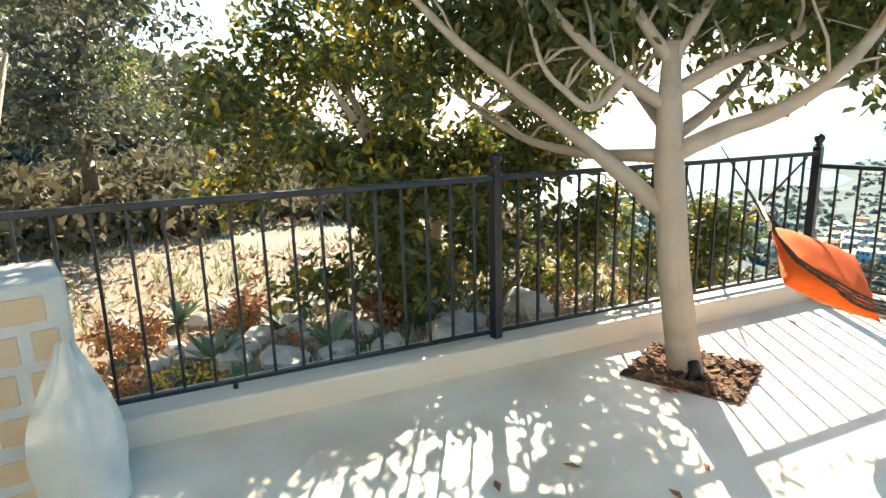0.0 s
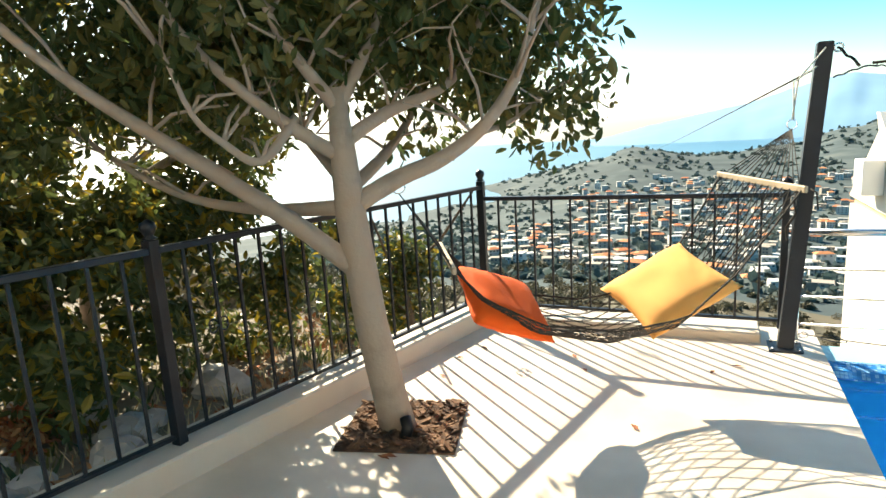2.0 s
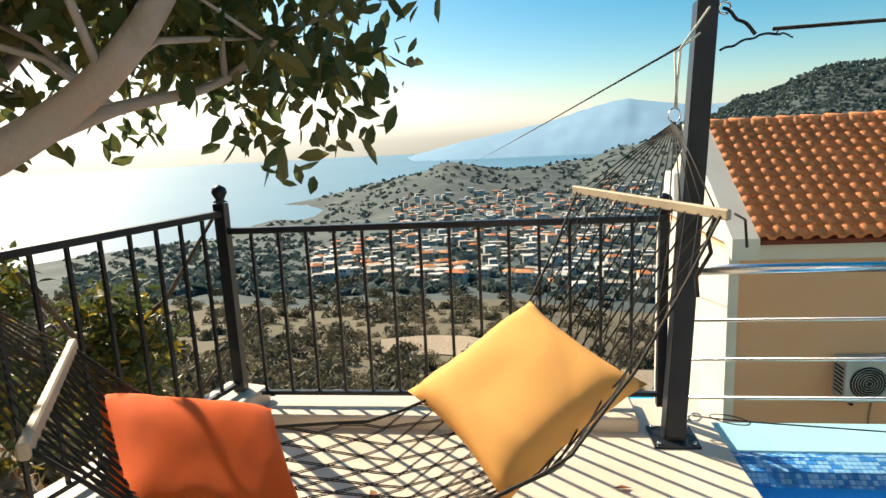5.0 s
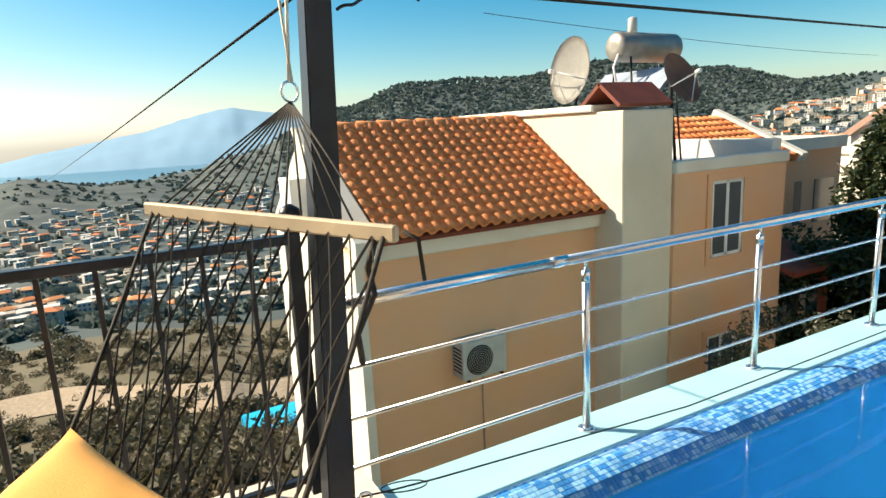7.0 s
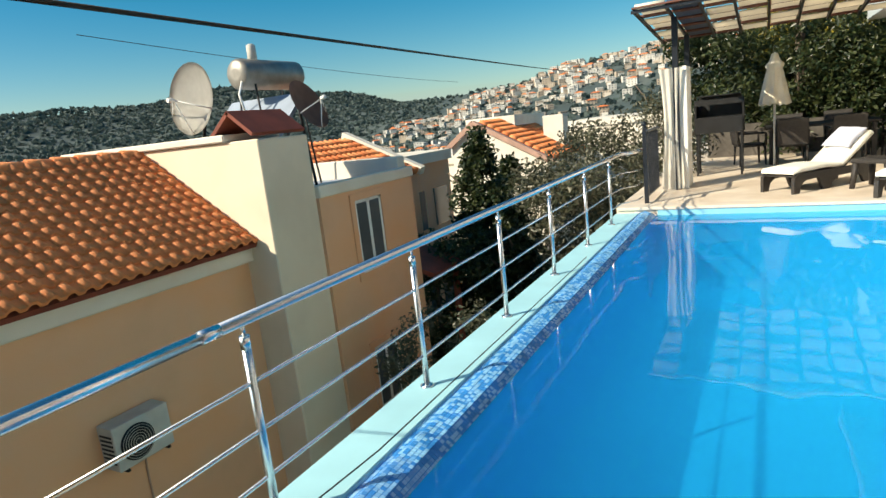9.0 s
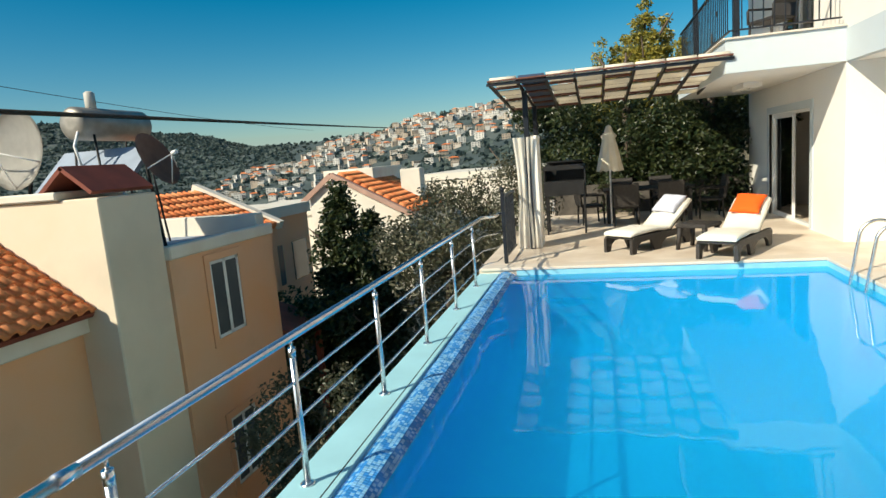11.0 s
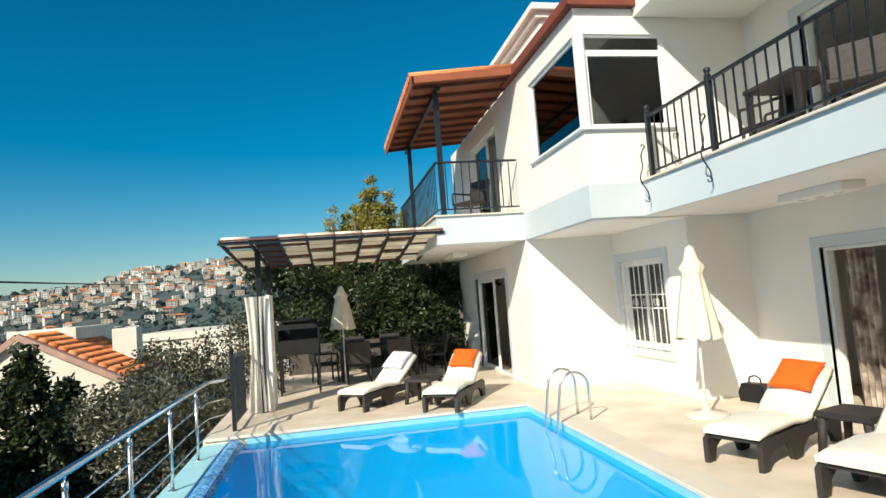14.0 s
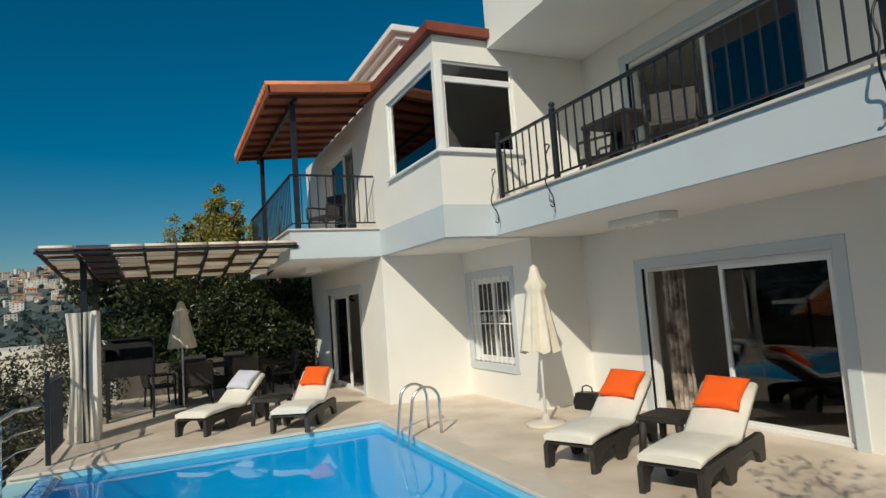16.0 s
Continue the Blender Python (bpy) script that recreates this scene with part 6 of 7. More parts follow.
plain_house(31, 13.5, -5, 9, 7, 4.6, 8, "flat", "long low white house with a flat roof")
plain_house(36, 4.0, -5, 7, 7, 5.6, -6, "flat", "cream house with a flat roof among trees")
plain_house(17.5, 10.8, -7, 5.0, 5.0, 7.3, 0, "flat", "beige house wing behind the neighbour's roof", "render_beige")
t = thing("red_awning", "dark red tiled awning on the side of the beige house", "awning", Matrix.Translation((12.4, 5.3, -1.9)))
bm = bmesh.new()
box(bm, -0.7, 0.75, -0.75, 0.75, -0.05, 0.05, pose(0, 0, 0.4, 18, 0, 0))
part("cover", bm, M["clay_dark"], t)
bm = bmesh.new()
box(bm, 0.55, 0.68, -0.6, -0.48, -4, 0.25)
part("post", bm, M["clay_dark"], t)
t = thing("red_roof_wing", "sloping red tile roof with a white gable edge", "roof", Matrix.Translation((12.2, 6.9, 0.3)))
tiled_slope(t, pose(0, 0, 0.0, 24, 0, 0), 3.2, 2.6, 14, 8, True)
bm = bmesh.new()
tube(bm, [(3.3, -0.1, 0.0), (3.3, 2.5, 1.2)], 0.16, 4)
part("gable_trim", bm, M["render_white"], t, "white gable edge")
bm = bmesh.new()
box(bm, 0.0, 3.3, 0.1, 2.6, -6.3, -0.06)
part("wall", bm, M["render_beige"], t)

# ---- trees and shrubs ----
rng = random.Random(31)


def leafy(name, label, x, y, h, blobs, count, size, mat, seed, trunk=0.12, z=None):
    z = ground_z(x, y) if z is None else z
    t = thing(name, label, "tree", Matrix.Translation((x, y, z)))
    bm = bmesh.new()
    tube(bm, [(0, 0, -0.3), (0.05, 0.02, h * 0.3), (-0.03, 0.05, h * 0.6), (0, 0, h * 0.92)], [trunk, trunk * 0.85, trunk * 0.55, trunk * 0.15], 8)
    for k in range(6):
        a = k * 1.05 + seed
        q = h * (0.25 + 0.1 * k)
        tube(bm, [(0, 0, q), (0.5 * math.cos(a), 0.5 * math.sin(a), q + 0.35), (0.95 * math.cos(a), 0.95 * math.sin(a), q + 0.85)], [trunk * 0.4, trunk * 0.28, 0.01], 6)
    part("trunk", bm, M["bark_dark"], t)
    leaves("crown", blobs, count, size, mat, t, seed, 0.2)


def cone_blobs(n, r, h, z0=0.5):
    out = []
    for _ in range(n):
        u = rng.random() ** 0.8
        a, q = rng.uniform(0, 2 * math.pi), r * (1 - u) ** 0.7 * math.sqrt(rng.random())
        out.append((q * math.cos(a), q * math.sin(a), z0 + u * (h - z0), rng.uniform(0.28, 0.5) * (1.1 - 0.5 * u)))
    return out


def cypress_blobs(r, h):
    """Several upright flames that rise to one leader."""
    out = []
    for k in range(9):
        a, q = k * 2.4, r * math.sqrt(k / 9)
        top = h * (1 - 0.26 * q / r) * rng.uniform(0.94, 1.0)
        for i in range(13):
            u = i / 12
            out.append((q * math.cos(a) * (0.7 + 0.3 * u), q * math.sin(a) * (0.7 + 0.3 * u), 0.4 + u * (top - 0.4), 0.19 + 0.24 * (1 - u) ** 0.5))
    return out


gz = -6.0
# dark stone with the shade of the trees added into its base
M["dark_shaded_stone"] = material("dark_shaded_stone", (0.09, 0.08, 0.07), 0.9, 0, 0.3, 4, 0.5, 30)
leafy("cypress_tree", "dense dark green cypress with sunlit yellow-green top", 15.4, 4.9, 7.2, cone_blobs(130, 1.9, 7.2), 22000, 0.16, M["leaf_dark"], 41, 0.15, gz)
leafy("cypress_tree", "dense dark green cypress in the garden below", 14.3, 3.6, 5.4, cone_blobs(90, 1.5, 5.3), 14000, 0.16, M["leaf_dark"], 42, 0.15, gz)
leafy("cypress_tree", "dense dark green cypress beside the white house", 18.6, 5.4, 6.3, cone_blobs(90, 1.7, 6.2), 14000, 0.17, M["leaf_dark"], 52, 0.15, gz)
leafy("garden_tree", "dark leafy garden tree between the houses", 13.6, 5.6, 4.6, crown_blobs(rng, 40, 1.0, 1.6, 0.8, 4.6, 0.4, 0.6), 9000, 0.15, M["leaf_dark"], 53, 0.12, gz)
leafy("olive_tree", "silvery olive tree below the pool railing", 13.3, 1.6, 5.6, crown_blobs(rng, 50, 1.5, 1.3, 3.2, 6.3, 0.4, 0.6), 12000, 0.12, M["leaf_olive"], 43, 0.15, gz)
leafy("olive_tree", "silvery olive tree below the pool railing", 16.6, 1.7, 5.6, crown_blobs(rng, 50, 1.7, 1.3, 3.2, 6.9, 0.4, 0.6), 12000, 0.12, M["leaf_olive"], 44, 0.15, gz)
leafy("shrub", "dry grey-green shrub growing against the beige house", 9.3, 3.3, 3.6, crown_blobs(rng, 30, 0.9, 0.8, 1.6, 4.4, 0.25, 0.42), 7000, 0.09, M["leaf_olive"], 45, 0.08, gz)
leafy("shrub", "dry shrub with pale leaves beside the deck fence", 14.2, -0.1, 2.2, crown_blobs(rng, 24, 1.2, 0.6, 0.0, 2.1, 0.25, 0.45), 4200, 0.08, M["leaf_olive"], 46, 0.06, -0.6)
leafy("pine_tree", "dark green spreading tree shading the dining corner", 17.9, -2.6, 4.6, crown_blobs(rng, 100, 1.4, 3.1, 0.2, 3.2, 0.3, 0.65), 28000, 0.13, M["leaf_dark"], 47, 0.16, -0.1)
leafy("pine_tree", "dark green tree behind the dining table", 17.2, -4.6, 4.6, crown_blobs(rng, 60, 1.2, 1.6, 0.2, 3.0, 0.4, 0.65), 17000, 0.13, M["leaf_dark"], 48, 0.16, -0.1)
leafy("golden_cypress", "upright golden-green cypress rising above the pergola", 20.2, -3.3, 6.1, cypress_blobs(1.15, 6.1), 60000, 0.12, M["leaf_cypress"], 49, 0.15, -0.1)
leafy("golden_cypress", "smaller golden-green cypress beside the taller one", 19.6, -2.0, 4.9, cypress_blobs(0.7, 4.9), 15000, 0.12, M["leaf_cypress"], 50, 0.12, -0.1)
leafy("garden_tree", "yellow-green leafy shrub just outside the fence", -2.6, 0.4, 1.6, crown_blobs(rng, 16, 0.35, 0.4, 0.3, 1.5, 0.2, 0.3), 2400, 0.09, M["leaf_yellow"], 51, 0.05, -0.9)
for k, (hx, hy, hh) in enumerate(((-9.5, -4.2, 4.2), (-13, -7.0, 4.5), (-17, -3.0, 5.0), (-11, -10.5, 4.0), (-7.0, -7.8, 3.6))):
    leafy("olive_tree", "grey-green olive tree on the dry bank", hx, hy, hh, crown_blobs(rng, 36, 1.5, 1.5, 1.3, hh, 0.4, 0.65), 5000, 0.15, M["leaf_green" if k == 2 else "leaf_olive"], 60 + k, 0.12)
one_box("garden_wall", M["dark_shaded_stone"], "low dark stone garden wall behind the dining corner, deepened for tree shade", "wall", 16.7, 16.95, -5.2, -0.6, -0.5, 0.75)


def scrub():
    """Brush on the slopes near the terrace, too much to count."""
    r2 = random.Random(77)
    for name, mat, n, b0, b1, q0, q1, s0, s1, lf, lab in (
        ("scrub", "leaf_scrub", 2300, -62, 52, 7, 130, 0.3, 0.8, 0.11, "grey-green brush on the slope"),
        ("brush", "leaf_brush", 620, -48, 52, 20, 190, 0.6, 1.5, 0.24, "dark green bushes and small trees on the slope"),
        ("hill_scrub", "leaf_scrub", 900, -112, -60, 9, 160, 0.3, 0.8, 0.12, "dry brush on the hillside above the terrace"),
        ("hill_brush", "leaf_brush", 260, -112, -60, 16, 170, 0.6, 1.5, 0.22, "green bushes on the hillside above the terrace"),
    ):
        vs, fs = [], []
        for _ in range(n):
            b, r = radians(r2.uniform(b0, b1)), math.exp(r2.uniform(math.log(q0), math.log(q1)))
            x, y = CX + r * math.sin(b), CY + r * math.cos(b)
            if (y < 1.2 and b > -1.04) or (2.6 < x < 14.5 and 3.5 < y < 12):
                continue
            z = ground_z(x, y)
            R = r2.uniform(s0, s1) * (1 + r / 150)
            for _ in range(int(90 + 50 * R)):
                d = Vector((r2.gauss(0, 1), r2.gauss(0, 1), abs(r2.gauss(0, 0.9)))).normalized() * R * r2.random() ** 0.4
                c = Vector((x, y, z)) + d
                s = lf * (1 + r / 160) * r2.uniform(0.6, 1.3)
                u = Vector((r2.gauss(0, 1), r2.gauss(0, 1), r2.gauss(0, 1))).normalized() * s
                w = u.cross(Vector((r2.gauss(0, 1), r2.gauss(0, 1), r2.gauss(0, 1)))).normalized() * s * 0.4
                i = len(vs)
                vs += [c - u, c + w, c + u, c - w]
                fs.append((i, i + 1, i + 2, i + 3))
        me = bpy.data.meshes.new(name)
        me.from_pydata(vs, [], fs)
        me.materials.append(M[mat])
        tagged(new(name, me), lab, "brush", "", "stuff")


M["leaf_brush"] = leaf_material("leaf_brush", (0.06, 0.06, 0.035), (0.13, 0.115, 0.07), 0.5, 0.7)
M["leaf_scrub"] = leaf_material("leaf_scrub", (0.12, 0.10, 0.055), (0.19, 0.155, 0.10), 0.5, 0.8)
scrub()


def far_woods():
    r2 = random.Random(78)
    vs, fs = [], []
    for k in range(17000):
        b = r2.uniform(-40, 100) if k % 2 else r2.uniform(14, 62)
        r = math.exp(r2.uniform(math.log(150), math.log(1850))) if k % 2 else math.sqrt(r2.uniform(500 ** 2, 1880 ** 2))
        if 55 < b < 100 and r2.random() < 0.15:
            continue
        if -22 < b < 12 and 180 < r < 800 and r2.random() < 0.35:
            continue
        b = radians(b)
        x, y = CX + r * math.sin(b), CY + r * math.cos(b)
        z = ground_z(x, y)
        if z < SEA + 2:
            continue
        R = r2.uniform(1.2, 3.0) * (0.8 + r / 900)
        for _ in range(7):
            d = Vector((r2.gauss(0, 1), r2.gauss(0, 1), abs(r2.gauss(0, 0.8)))).normalized() * R * r2.uniform(0.4, 1)
            c = Vector((x, y, z)) + d
            u = Vector((r2.gauss(0, 1), r2.gauss(0, 1), r2.gauss(0, 0.6))).normalized() * R * 0.75
            w = u.cross(Vector((r2.gauss(0, 1), r2.gauss(0, 1), r2.gauss(0, 1)))).normalized() * R * 0.55
            i = len(vs)
            vs += [c - u, c + w, c + u, c - w]
            fs.append((i, i + 1, i + 2, i + 3))
    me = bpy.data.meshes.new("far_woods")
    me.from_pydata(vs, [], fs)
    me.materials.append(M["leaf_far_haze"])
    tagged(new("far_woods", me), "dark maquis and pines covering the hills, tinted blue for haze", "woods", "", "stuff")


# distant foliage, its green shifted to blue-grey to carry the haze
M["leaf_far_haze"] = leaf_material("leaf_far_haze", (0.06, 0.095, 0.09), (0.10, 0.135, 0.125), 0.5, 0.8)
far_woods()


def town():
    """Several hundred white houses on the slopes round the bay."""
    r2 = random.Random(79)
    walls, roofs, wins = ([], []), ([], []), ([], [])

    def add(dst, m, x0, x1, y0, y1, z0, z1):
        v, f = dst
        i = len(v)
        v += [m @ Vector((x, y, z)) for z in (z0, z1) for x, y in ((x0, y0), (x1, y0), (x1, y1), (x0, y1))]
        f += [tuple(i + k for k in q) for q in ((4, 5, 6, 7), (0, 1, 5, 4), (1, 2, 6, 5), (2, 3, 7, 6), (3, 0, 4, 7))]

    done = 0
    while done < 1500:
        if r2.random() < 0.5:
            b, r = r2.uniform(-20, 17), r2.uniform(170, 900)
        else:
            b, r = r2.uniform(55, 101), 330 + 500 * math.sqrt(r2.random())
        if -22 < b < -12 and r > 480:
            continue
        br = radians(b)
        x, y = CX + r * math.sin(br), CY + r * math.cos(br)
        z = ground_z(x, y)
        if z < SEA + 6:
            continue
        done += 1
        k = 0.36 + r / 2100
        w, d, h = r2.uniform(7, 13) * k, r2.uniform(6, 9) * k, r2.choice((3.2, 6.0, 6.2, 8.8)) * k
        m = pose(x, y, z, 0, 0, r2.uniform(-25, 25) - b)
        add(walls, m, -w / 2, w / 2, -d / 2, d / 2, -4, h)
        if r2.random() < 0.5:
            add(walls, m, -w / 4, w / 2, -d / 2 - 1.5 * k, -d / 4, -4, h * 0.55)
        if r2.random() < 0.22:
            v, f = roofs
            i = len(v)
            v += [m @ Vector(p) for p in ((-w / 2 - 0.4, -d / 2 - 0.4, h), (w / 2 + 0.4, -d / 2 - 0.4, h), (w / 2 + 0.4, d / 2 + 0.4, h), (-w / 2 - 0.4, d / 2 + 0.4, h), (-w / 5, 0, h + 1.7 * k), (w / 5, 0, h + 1.7 * k))]
            f += [tuple(i + q for q in p) for p in ((0, 1, 5, 4), (1, 2, 5), (2, 3, 4, 5), (3, 0, 4))]
        for fl in range(max(1, int(h / (2.9 * k)))):
            for c in range(3):
                a = -w / 2 + w * (c + 0.5) / 3
                zz = h - (1.0 + 2.9 * fl) * k
                add(wins, m, a - 0.75 * k, a + 0.75 * k, -d / 2 - 0.06, -d / 2 + 0.05, zz - 1.3 * k, zz)
    t = thing("hillside_town", "white and cream houses crowding the hillside", "town", None, "", "stuff")
    for name, (v, f), mat in (("house_walls", walls, "town_white"), ("house_roofs", roofs, "clay"), ("house_windows", wins, "pane_dark")):
        me = bpy.data.meshes.new(name)
        me.from_pydata(v, [], f)
        me.materials.append(M[mat])
        ob = new(name, me)
        ob.parent = t
        tagged(ob, kind="stuff")


M["town_white"] = material("town_white", (0.60, 0.58, 0.54), 0.85, 0, 0.05, 0.1, 0, 5, (0.40, 0.33, 0.26), 0.6, island=1)
town()


def ribbon(name, mat, b0, b1, r0, r1, wd, label, cat):
    """A dirt road laid on the slope, from one bearing and distance to another."""
    vs, fs = [], []
    n = 60
    for k in range(n + 1):
        u = k / n
        b, r = radians(b0 + (b1 - b0) * u), r0 + (r1 - r0) * u + 3 * math.sin(u * 7)
        x, y = CX + r * math.sin(b), CY + r * math.cos(b)
        tx, ty = math.sin(b), math.cos(b)
        z = max(ground_z(x + tx * wd * s, y + ty * wd * s) for s in (-1, 0, 1)) + 0.12
        vs += [(x - tx * wd, y - ty * wd, z), (x + tx * wd, y + ty * wd, z)]
    for k in range(n):
        fs.append((2 * k, 2 * k + 2, 2 * k + 3, 2 * k + 1))
    me = bpy.data.meshes.new(name)
    me.from_pydata(vs, [], fs)
    me.materials.append(M[mat])
    tagged(new(name, me), label, cat, "", "structure")


ribbon("road", "dirt", -14, 14, 60, 46, 3.0, "pale dirt track across the scrubby slope", "dirt road")
ribbon("road_far", "dirt", -4, 10, 330, 420, 4.0, "pale road winding through the valley town", "road")
one_box("far_pool", M["pool_tile"], "bright blue swimming pool in a garden below", "swimming pool", 5.5, 9.5, 33, 37, -19, ground_z(7.5, 35) + 0.5)


def uphill_slope():
    """Dry grass, stones, dead leaves and agaves on the bank beside the terrace."""
    r2 = random.Random(80)
    for name, n, h, wd, mat, lab in (("dry_grass", 7000, 0.1, 0.006, "straw", "dry straw-coloured grass on the bank"), ("dead_leaves", 7500, 0.06, 0.022, "dead_leaf", "reddish brown dead leaves on the bank"), ("dry_twigs", 9000, 0.07, 0.004, "twig", "pale dry twigs and litter on the bank"), ("weeds", 4000, 0.09, 0.012, "leaf_green", "low green weeds on the bank")):
        vs, fs = [], []
        while n:
            y = r2.uniform(-12, 0.5)
            x = fence_x(y) - 0.28 - 9 * r2.random() ** 1.7
            dens = noise.noise(Vector((x, y, 3)) * 0.8)
            if (name in ("dead_leaves", "weeds") and dens * (1 if name == "dead_leaves" else -1) < 0.0) or dens < -0.3:
                continue
            n -= 1
            z = ground_z(x, y)
            a = r2.uniform(0, 6.3)
            s = h * r2.uniform(0.5, 1.6)
            lean = Vector((r2.gauss(0, 0.5), r2.gauss(0, 0.5), 1 if name in ("dry_grass", "weeds") else 0.3)).normalized() * s
            w = Vector((math.cos(a), math.sin(a), 0)) * wd * r2.uniform(0.7, 1.5)
            c = Vector((x, y, z))
            i = len(vs)
            vs += [c - w, c + w, c + lean + w * 0.3, c + lean - w * 0.3]
            fs.append((i, i + 1, i + 2, i + 3))
        me = bpy.data.meshes.new(name)
        me.from_pydata(vs, [], fs)
        me.materials.append(M[mat])
        tagged(new(name, me), lab, "grass", "", "stuff")
    for k in range(74):
        y = r2.uniform(-6.5, -0.3) if k < 34 else r2.uniform(-4.6, -2.4)
        x = fence_x(y) - 0.45 - (4.2 if k < 34 else 2.2) * r2.random()
        s = r2.uniform(0.06, 0.2) if k < 34 else r2.uniform(0.04, 0.15)
        bm = bmesh.new()
        bmesh.ops.create_icosphere(bm, subdivisions=2, radius=s)
        for v in bm.verts:
            v.co *= 1 + 0.45 * noise.noise(v.co * 6 / s * 0.2 + Vector((k, 0, 0)))
            v.co.z *= 0.65
        ob = part("rock", bm, M["rock"], None, "pale grey limestone rock on the dry bank")
        ob.location = (x, y, ground_z(x, y) + s * 0.2)
        tagged(ob, "", "rock", "rocks on the bank")
    for k, (x, y) in enumerate(((-3.6, -4.3), (-4.1, -5.0), (-3.4, -5.4), (-5.0, -4.2), (-3.2, -3.6), (-3.9, -3.7), (-3.0, -4.3), (-4.6, -5.6))):
        t = thing("agave", "spiky blue-green agave on the dry bank", "agave", Matrix.Translation((x, y, ground_z(x, y))), "agaves")
        for i in range(13):
            a = i * 2.4 + k
            L = r2.uniform(0.28, 0.42)
            e = r2.uniform(0.5, 1.2)
            d = Vector((math.cos(a) * math.cos(e), math.sin(a) * math.cos(e), math.sin(e)))
            sd = d.cross(Vector((0, 0, 1))).normalized()
            bm = bmesh.new()
            up = sd.cross(d) * 0.012
            rows = []
            for u, wv in ((0, 0.025), (0.35, 0.04), (0.75, 0.025), (1.0, 0.003)):
                c = d * L * u - Vector((0, 0, 0.1 * u * u))
                rows.append([bm.verts.new(c + sd * wv), bm.verts.new(c - up), bm.verts.new(c - sd * wv), bm.verts.new(c + up * 0.3)])
            for p, q in zip(rows, rows[1:]):
                for j in range(4):
                    bm.faces.new((p[j], p[(j + 1) % 4], q[(j + 1) % 4], q[j]))
            part("leaf", bm, M["agave"], t)
    for k, (x, y, r) in enumerate(((-3.7, -5.1, 0.3), (-4.5, -4.7, 0.34), (-3.5, -3.0, 0.2), (-5.3, -5.3, 0.36), (-4.2, -3.9, 0.24))):
        t = thing("dry_bush", "withered reddish brown bush on the dry bank", "bush", Matrix.Translation((x, y, ground_z(x, y))), "withered bushes")
        bm = bmesh.new()
        for i in range(9):
            a = i * 2.4 + k
            tube(bm, [(0, 0, -0.03), (0.4 * r * math.cos(a), 0.4 * r * math.sin(a), 0.6 * r), (r * math.cos(a), r * math.sin(a), 1.1 * r)], [0.008, 0.006, 0.002], 5)
        part("stem", bm, M["bark_dark"], t)
        leaves("foliage", crown_blobs(r2, 12, r * 0.8, r * 0.8, 0.06, r, 0.08, 0.15), 700, 0.06, M["dead_leaf"], t, 7 + k)
    t = thing("flowering_bush", "low bush with bright yellow flowers by the kerb", "bush", Matrix.Translation((-3.1, -4.75, ground_z(-3.1, -4.75))))
    leaves("foliage", crown_blobs(r2, 10, 0.22, 0.28, 0.05, 0.3, 0.1, 0.16), 900, 0.06, M["leaf_olive"], t, 3)
    leaves("flowers", crown_blobs(r2, 9, 0.22, 0.26, 0.2, 0.42, 0.07, 0.12), 500, 0.035, M["flower"], t, 4)


M["straw"] = material("straw", (0.62, 0.50, 0.30), 0.9, 0, 0.2, 2, 0, 20, (0.45, 0.40, 0.22), 0.5, island=1)
M["dead_leaf"] = material("dead_leaf", (0.30, 0.11, 0.05), 0.9, 0, 0.2, 2, 0, 20, (0.42, 0.24, 0.12), 0.5, island=1)
M["twig"] = material("twig", (0.42, 0.36, 0.29), 0.9, 0, 0.2, 2, 0, 20, (0.24, 0.19, 0.14), 0.5, island=1)
M["rock"] = material("rock", (0.48, 0.45, 0.42), 0.9, 0, 0.2, 6, 0.5, 30)
M["agave"] = material("agave", (0.10, 0.16, 0.09), 0.5, 0, 0.2, 5, 0.1, 30)
M["flower"] = material("flower", (0.75, 0.50, 0.04), 0.7, 0, 0.1, 5, 0, 30)
uphill_slope()


def fallen_leaves():
    r2 = random.Random(81)
    for _ in range(26):
        x, y = r2.uniform(-2.0, 0.5), r2.uniform(-5.0, -0.6)
        if x < fence_x(y) + 0.25:
            continue
        bm = bmesh.new()
        s = r2.uniform(0.025, 0.05)
        v = [bm.verts.new(p) for p in ((-s, 0, 0.004), (0, s * 0.4, 0.012), (s, 0, 0.006), (0, -s * 0.4, 0.01), (0, 0, 0.003))]
        for q in ((0, 4, 1), (1, 4, 2), (2, 4, 3), (3, 4, 0)):
            bm.faces.new([v[k] for k in q])
        ob = part("fallen_leaf", bm, M["dead_leaf"], None, "curled brown leaf lying on the terrace floor")
        ob.matrix_world = pose(x, y, 0.002, 0, 0, r2.uniform(0, 360))
        tagged(ob, "", "leaf", "fallen leaves")


fallen_leaves()


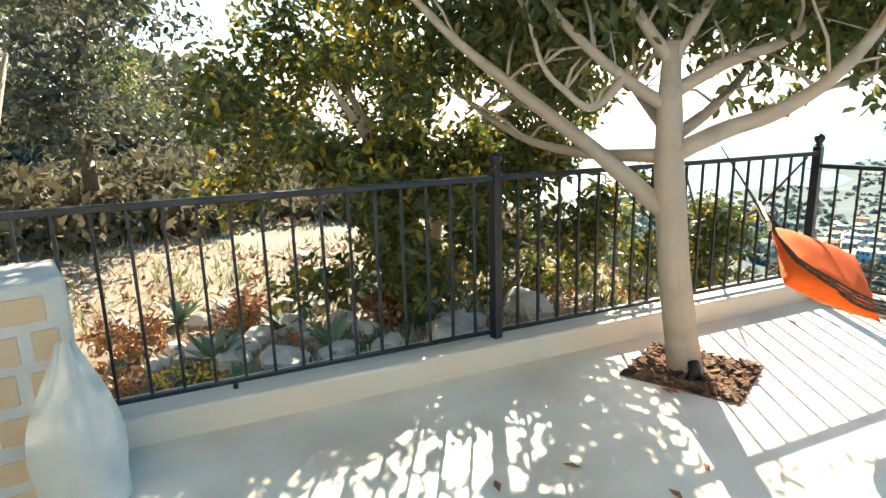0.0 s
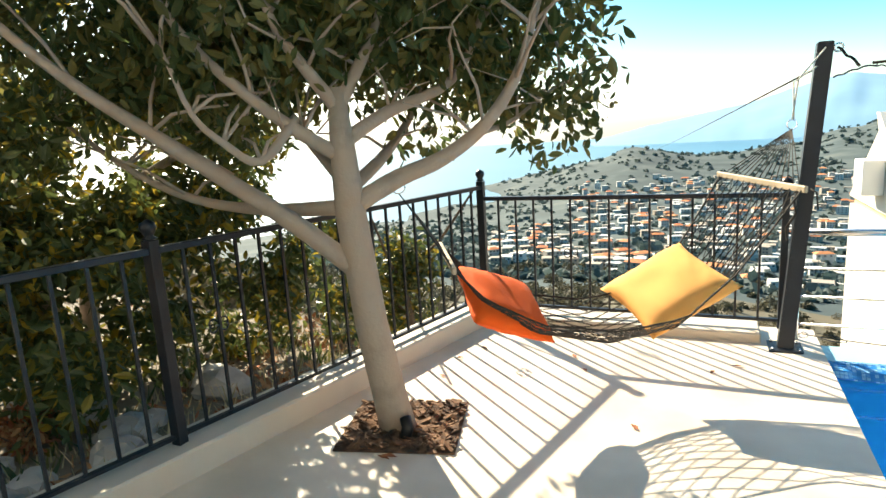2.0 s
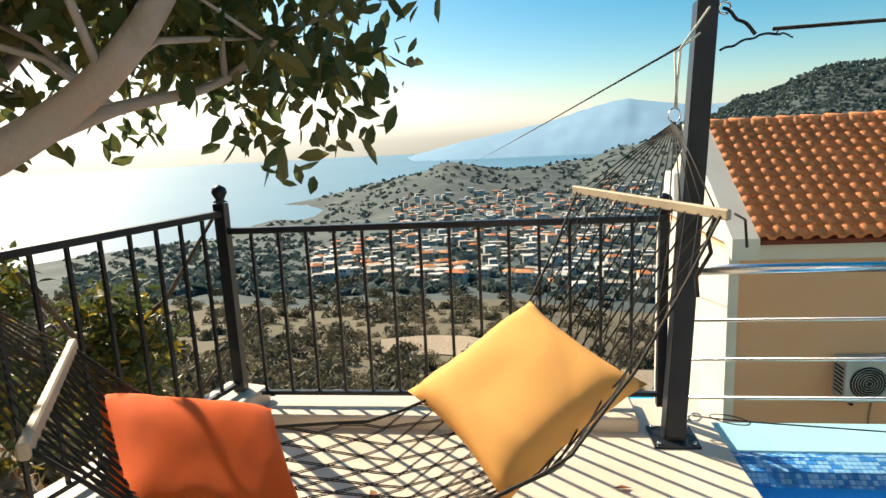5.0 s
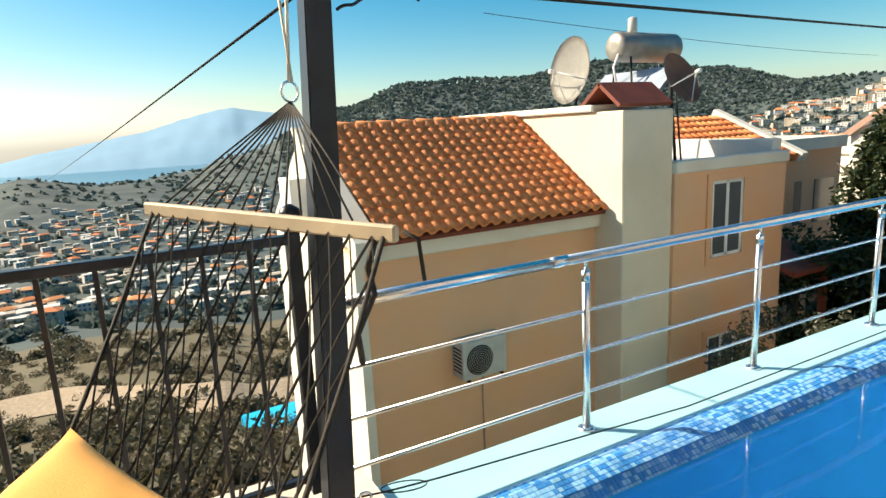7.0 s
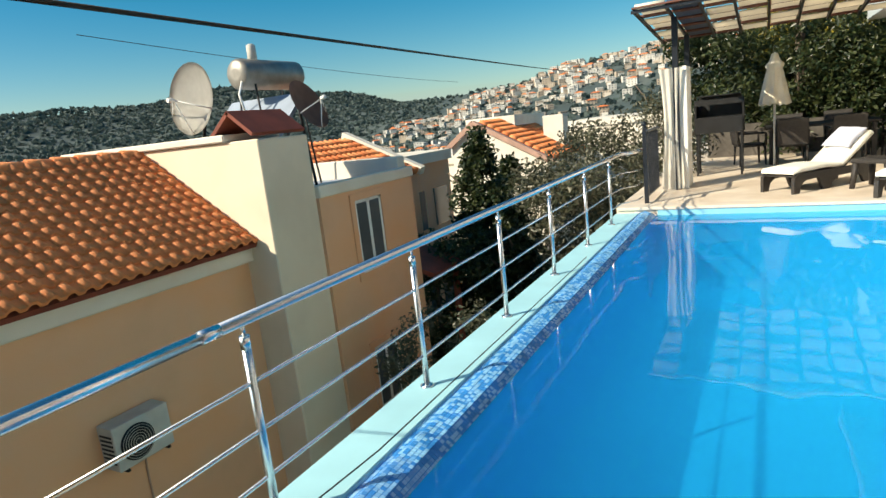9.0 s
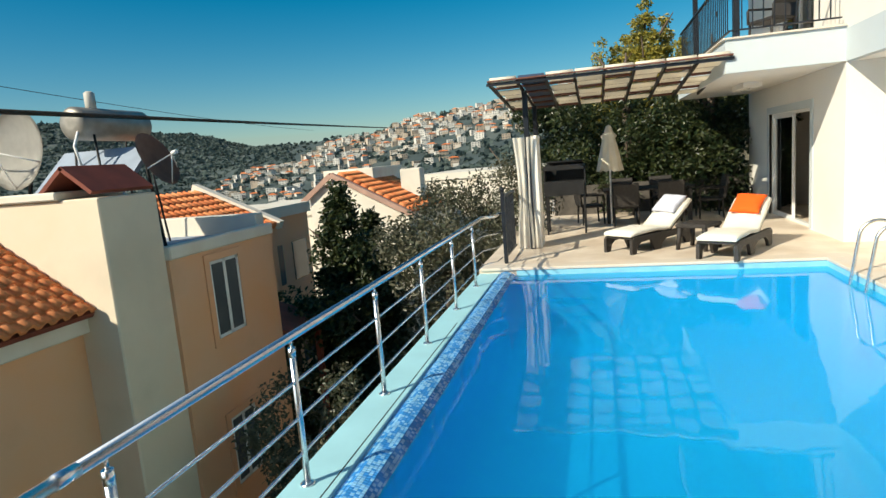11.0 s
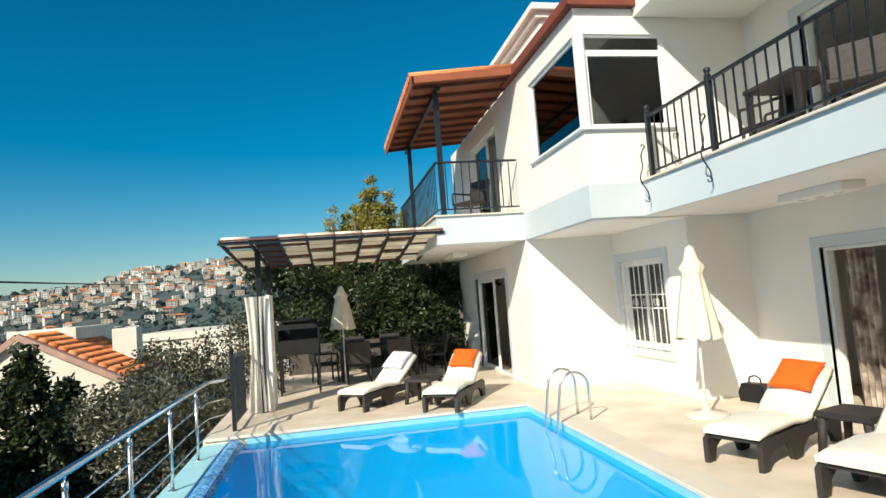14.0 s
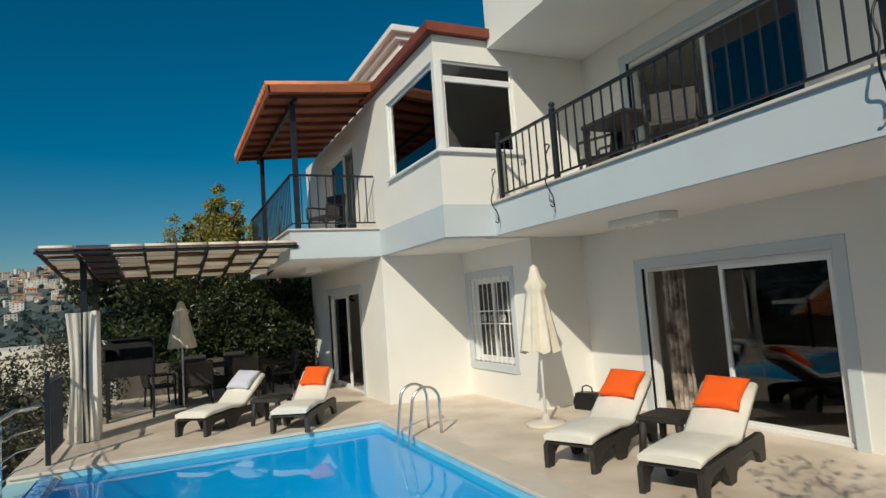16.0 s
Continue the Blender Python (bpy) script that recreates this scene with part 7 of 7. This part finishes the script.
def edge_cable():
    """A thin cable with a hook, stretched from the post's foot along the pool's edge."""
    t = thing("pool_edge_cable", "thin dark cable with a steel hook along the pool edge", "cable", Matrix.Translation((0.9, -0.17, 0.0)))
    bm = bmesh.new()
    tube(bm, [(0.02, 0, 0.10), (0.12, 0, 0.085), (0.34, -0.01, 0.07)] + [(0.34 + k * 0.5, -0.01, 0.07 - 0.105 * min(1, k / 3)) for k in range(1, 12)], 0.004, 6)
    part("line", bm, M["iron"], t)
    bm = bmesh.new()
    tube(bm, [(0.03 + 0.03 * math.cos(a), 0, 0.09 + 0.022 * math.sin(a)) for a in [k * math.pi / 8 for k in range(17)]], 0.006, 6, False)
    part("hook", bm, M["steel"], t, "small steel snap hook")
    bm = bmesh.new()
    tube(bm, [(0.2 + 0.1 * math.cos(a), 0.012 * math.sin(a), 0.08 + 0.016 * math.sin(a) - 0.02 * math.cos(a)) for a in [k * math.pi / 8 for k in range(17)]], 0.003, 6, False)
    part("loop", bm, M["iron"], t)


edge_cable()


def mosaic():
    """Small glass tiles over the rounded pool lip."""
    prof = [(-0.205, -0.105), (-0.23, -0.07), (-0.3, -0.055), (-0.38, -0.075), (-0.45, -0.13)]
    seg, tot = [], 0
    for a, b in zip(prof, prof[1:]):
        L = math.hypot(b[0] - a[0], b[1] - a[1])
        seg.append((tot, L, a, b))
        tot += L
    s = 0.025
    bm = bmesh.new()
    box(bm, -0.0107, 0.0107, -0.0107, 0.0107, 0.0, 0.003)
    me = mesh_of("mosaic_tile", bm, M["mosaic_one"])
    lip = bpy.data.objects["pool_lip"]
    vs, fs = [], []
    rows = int(tot / s)
    cols = int((PX1 - PX0) / s)
    for c in range(cols):
        x = PX0 + (c + 0.5) * s
        for r in range(rows):
            q = (r + 0.5) * tot / rows
            for o, L, a, b in seg:
                if o <= q <= o + L:
                    f = (q - o) / L
                    y, z = a[0] + (b[0] - a[0]) * f, a[1] + (b[1] - a[1]) * f
                    ang = math.atan2(b[1] - a[1], b[0] - a[0])
                    break
            m = pose(x, y, z + 0.001, math.degrees(ang) + 180, 0, 0)
            if 46 <= c < 68:
                ob = new("mosaic_tile", me)
                ob.parent = lip
                ob.matrix_local = m
                continue
            i = len(vs)
            h = 0.0107
            vs += [m @ Vector(p) for p in ((-h, -h, -0.001), (h, -h, -0.001), (h, h, -0.001), (-h, h, -0.001), (-h, -h, 0.003), (h, -h, 0.003), (h, h, 0.003), (-h, h, 0.003))]
            fs += [tuple(i + k for k in q2) for q2 in ((4, 5, 6, 7), (0, 1, 5, 4), (1, 2, 6, 5), (2, 3, 7, 6), (3, 0, 4, 7))]
    me = bpy.data.meshes.new("mosaic_tiles")
    me.from_pydata(vs, [], fs)
    me.materials.append(M["mosaic"])
    ob = new("mosaic_tiles", me)
    ob.parent = lip
    tagged(ob, "small blue glass tiles", kind="stuff")


M["mosaic_one"] = material("mosaic_one", (0.10, 0.33, 0.62), 0.25, 0, 0.05, 8, 0, 60)
oi = M["mosaic_one"].node_tree.nodes.new("ShaderNodeObjectInfo")
cr = M["mosaic_one"].node_tree.nodes.new("ShaderNodeMix")
cr.data_type = "RGBA"
cr.inputs["A"].default_value, cr.inputs["B"].default_value = (0.04, 0.26, 0.70, 1), (0.30, 0.60, 0.88, 1)
M["mosaic_one"].node_tree.links.new(oi.outputs["Random"], cr.inputs["Factor"])
M["mosaic_one"].node_tree.links.new(cr.outputs["Result"], M["mosaic_one"].node_tree.nodes["Principled BSDF"].inputs["Base Color"])
mosaic()
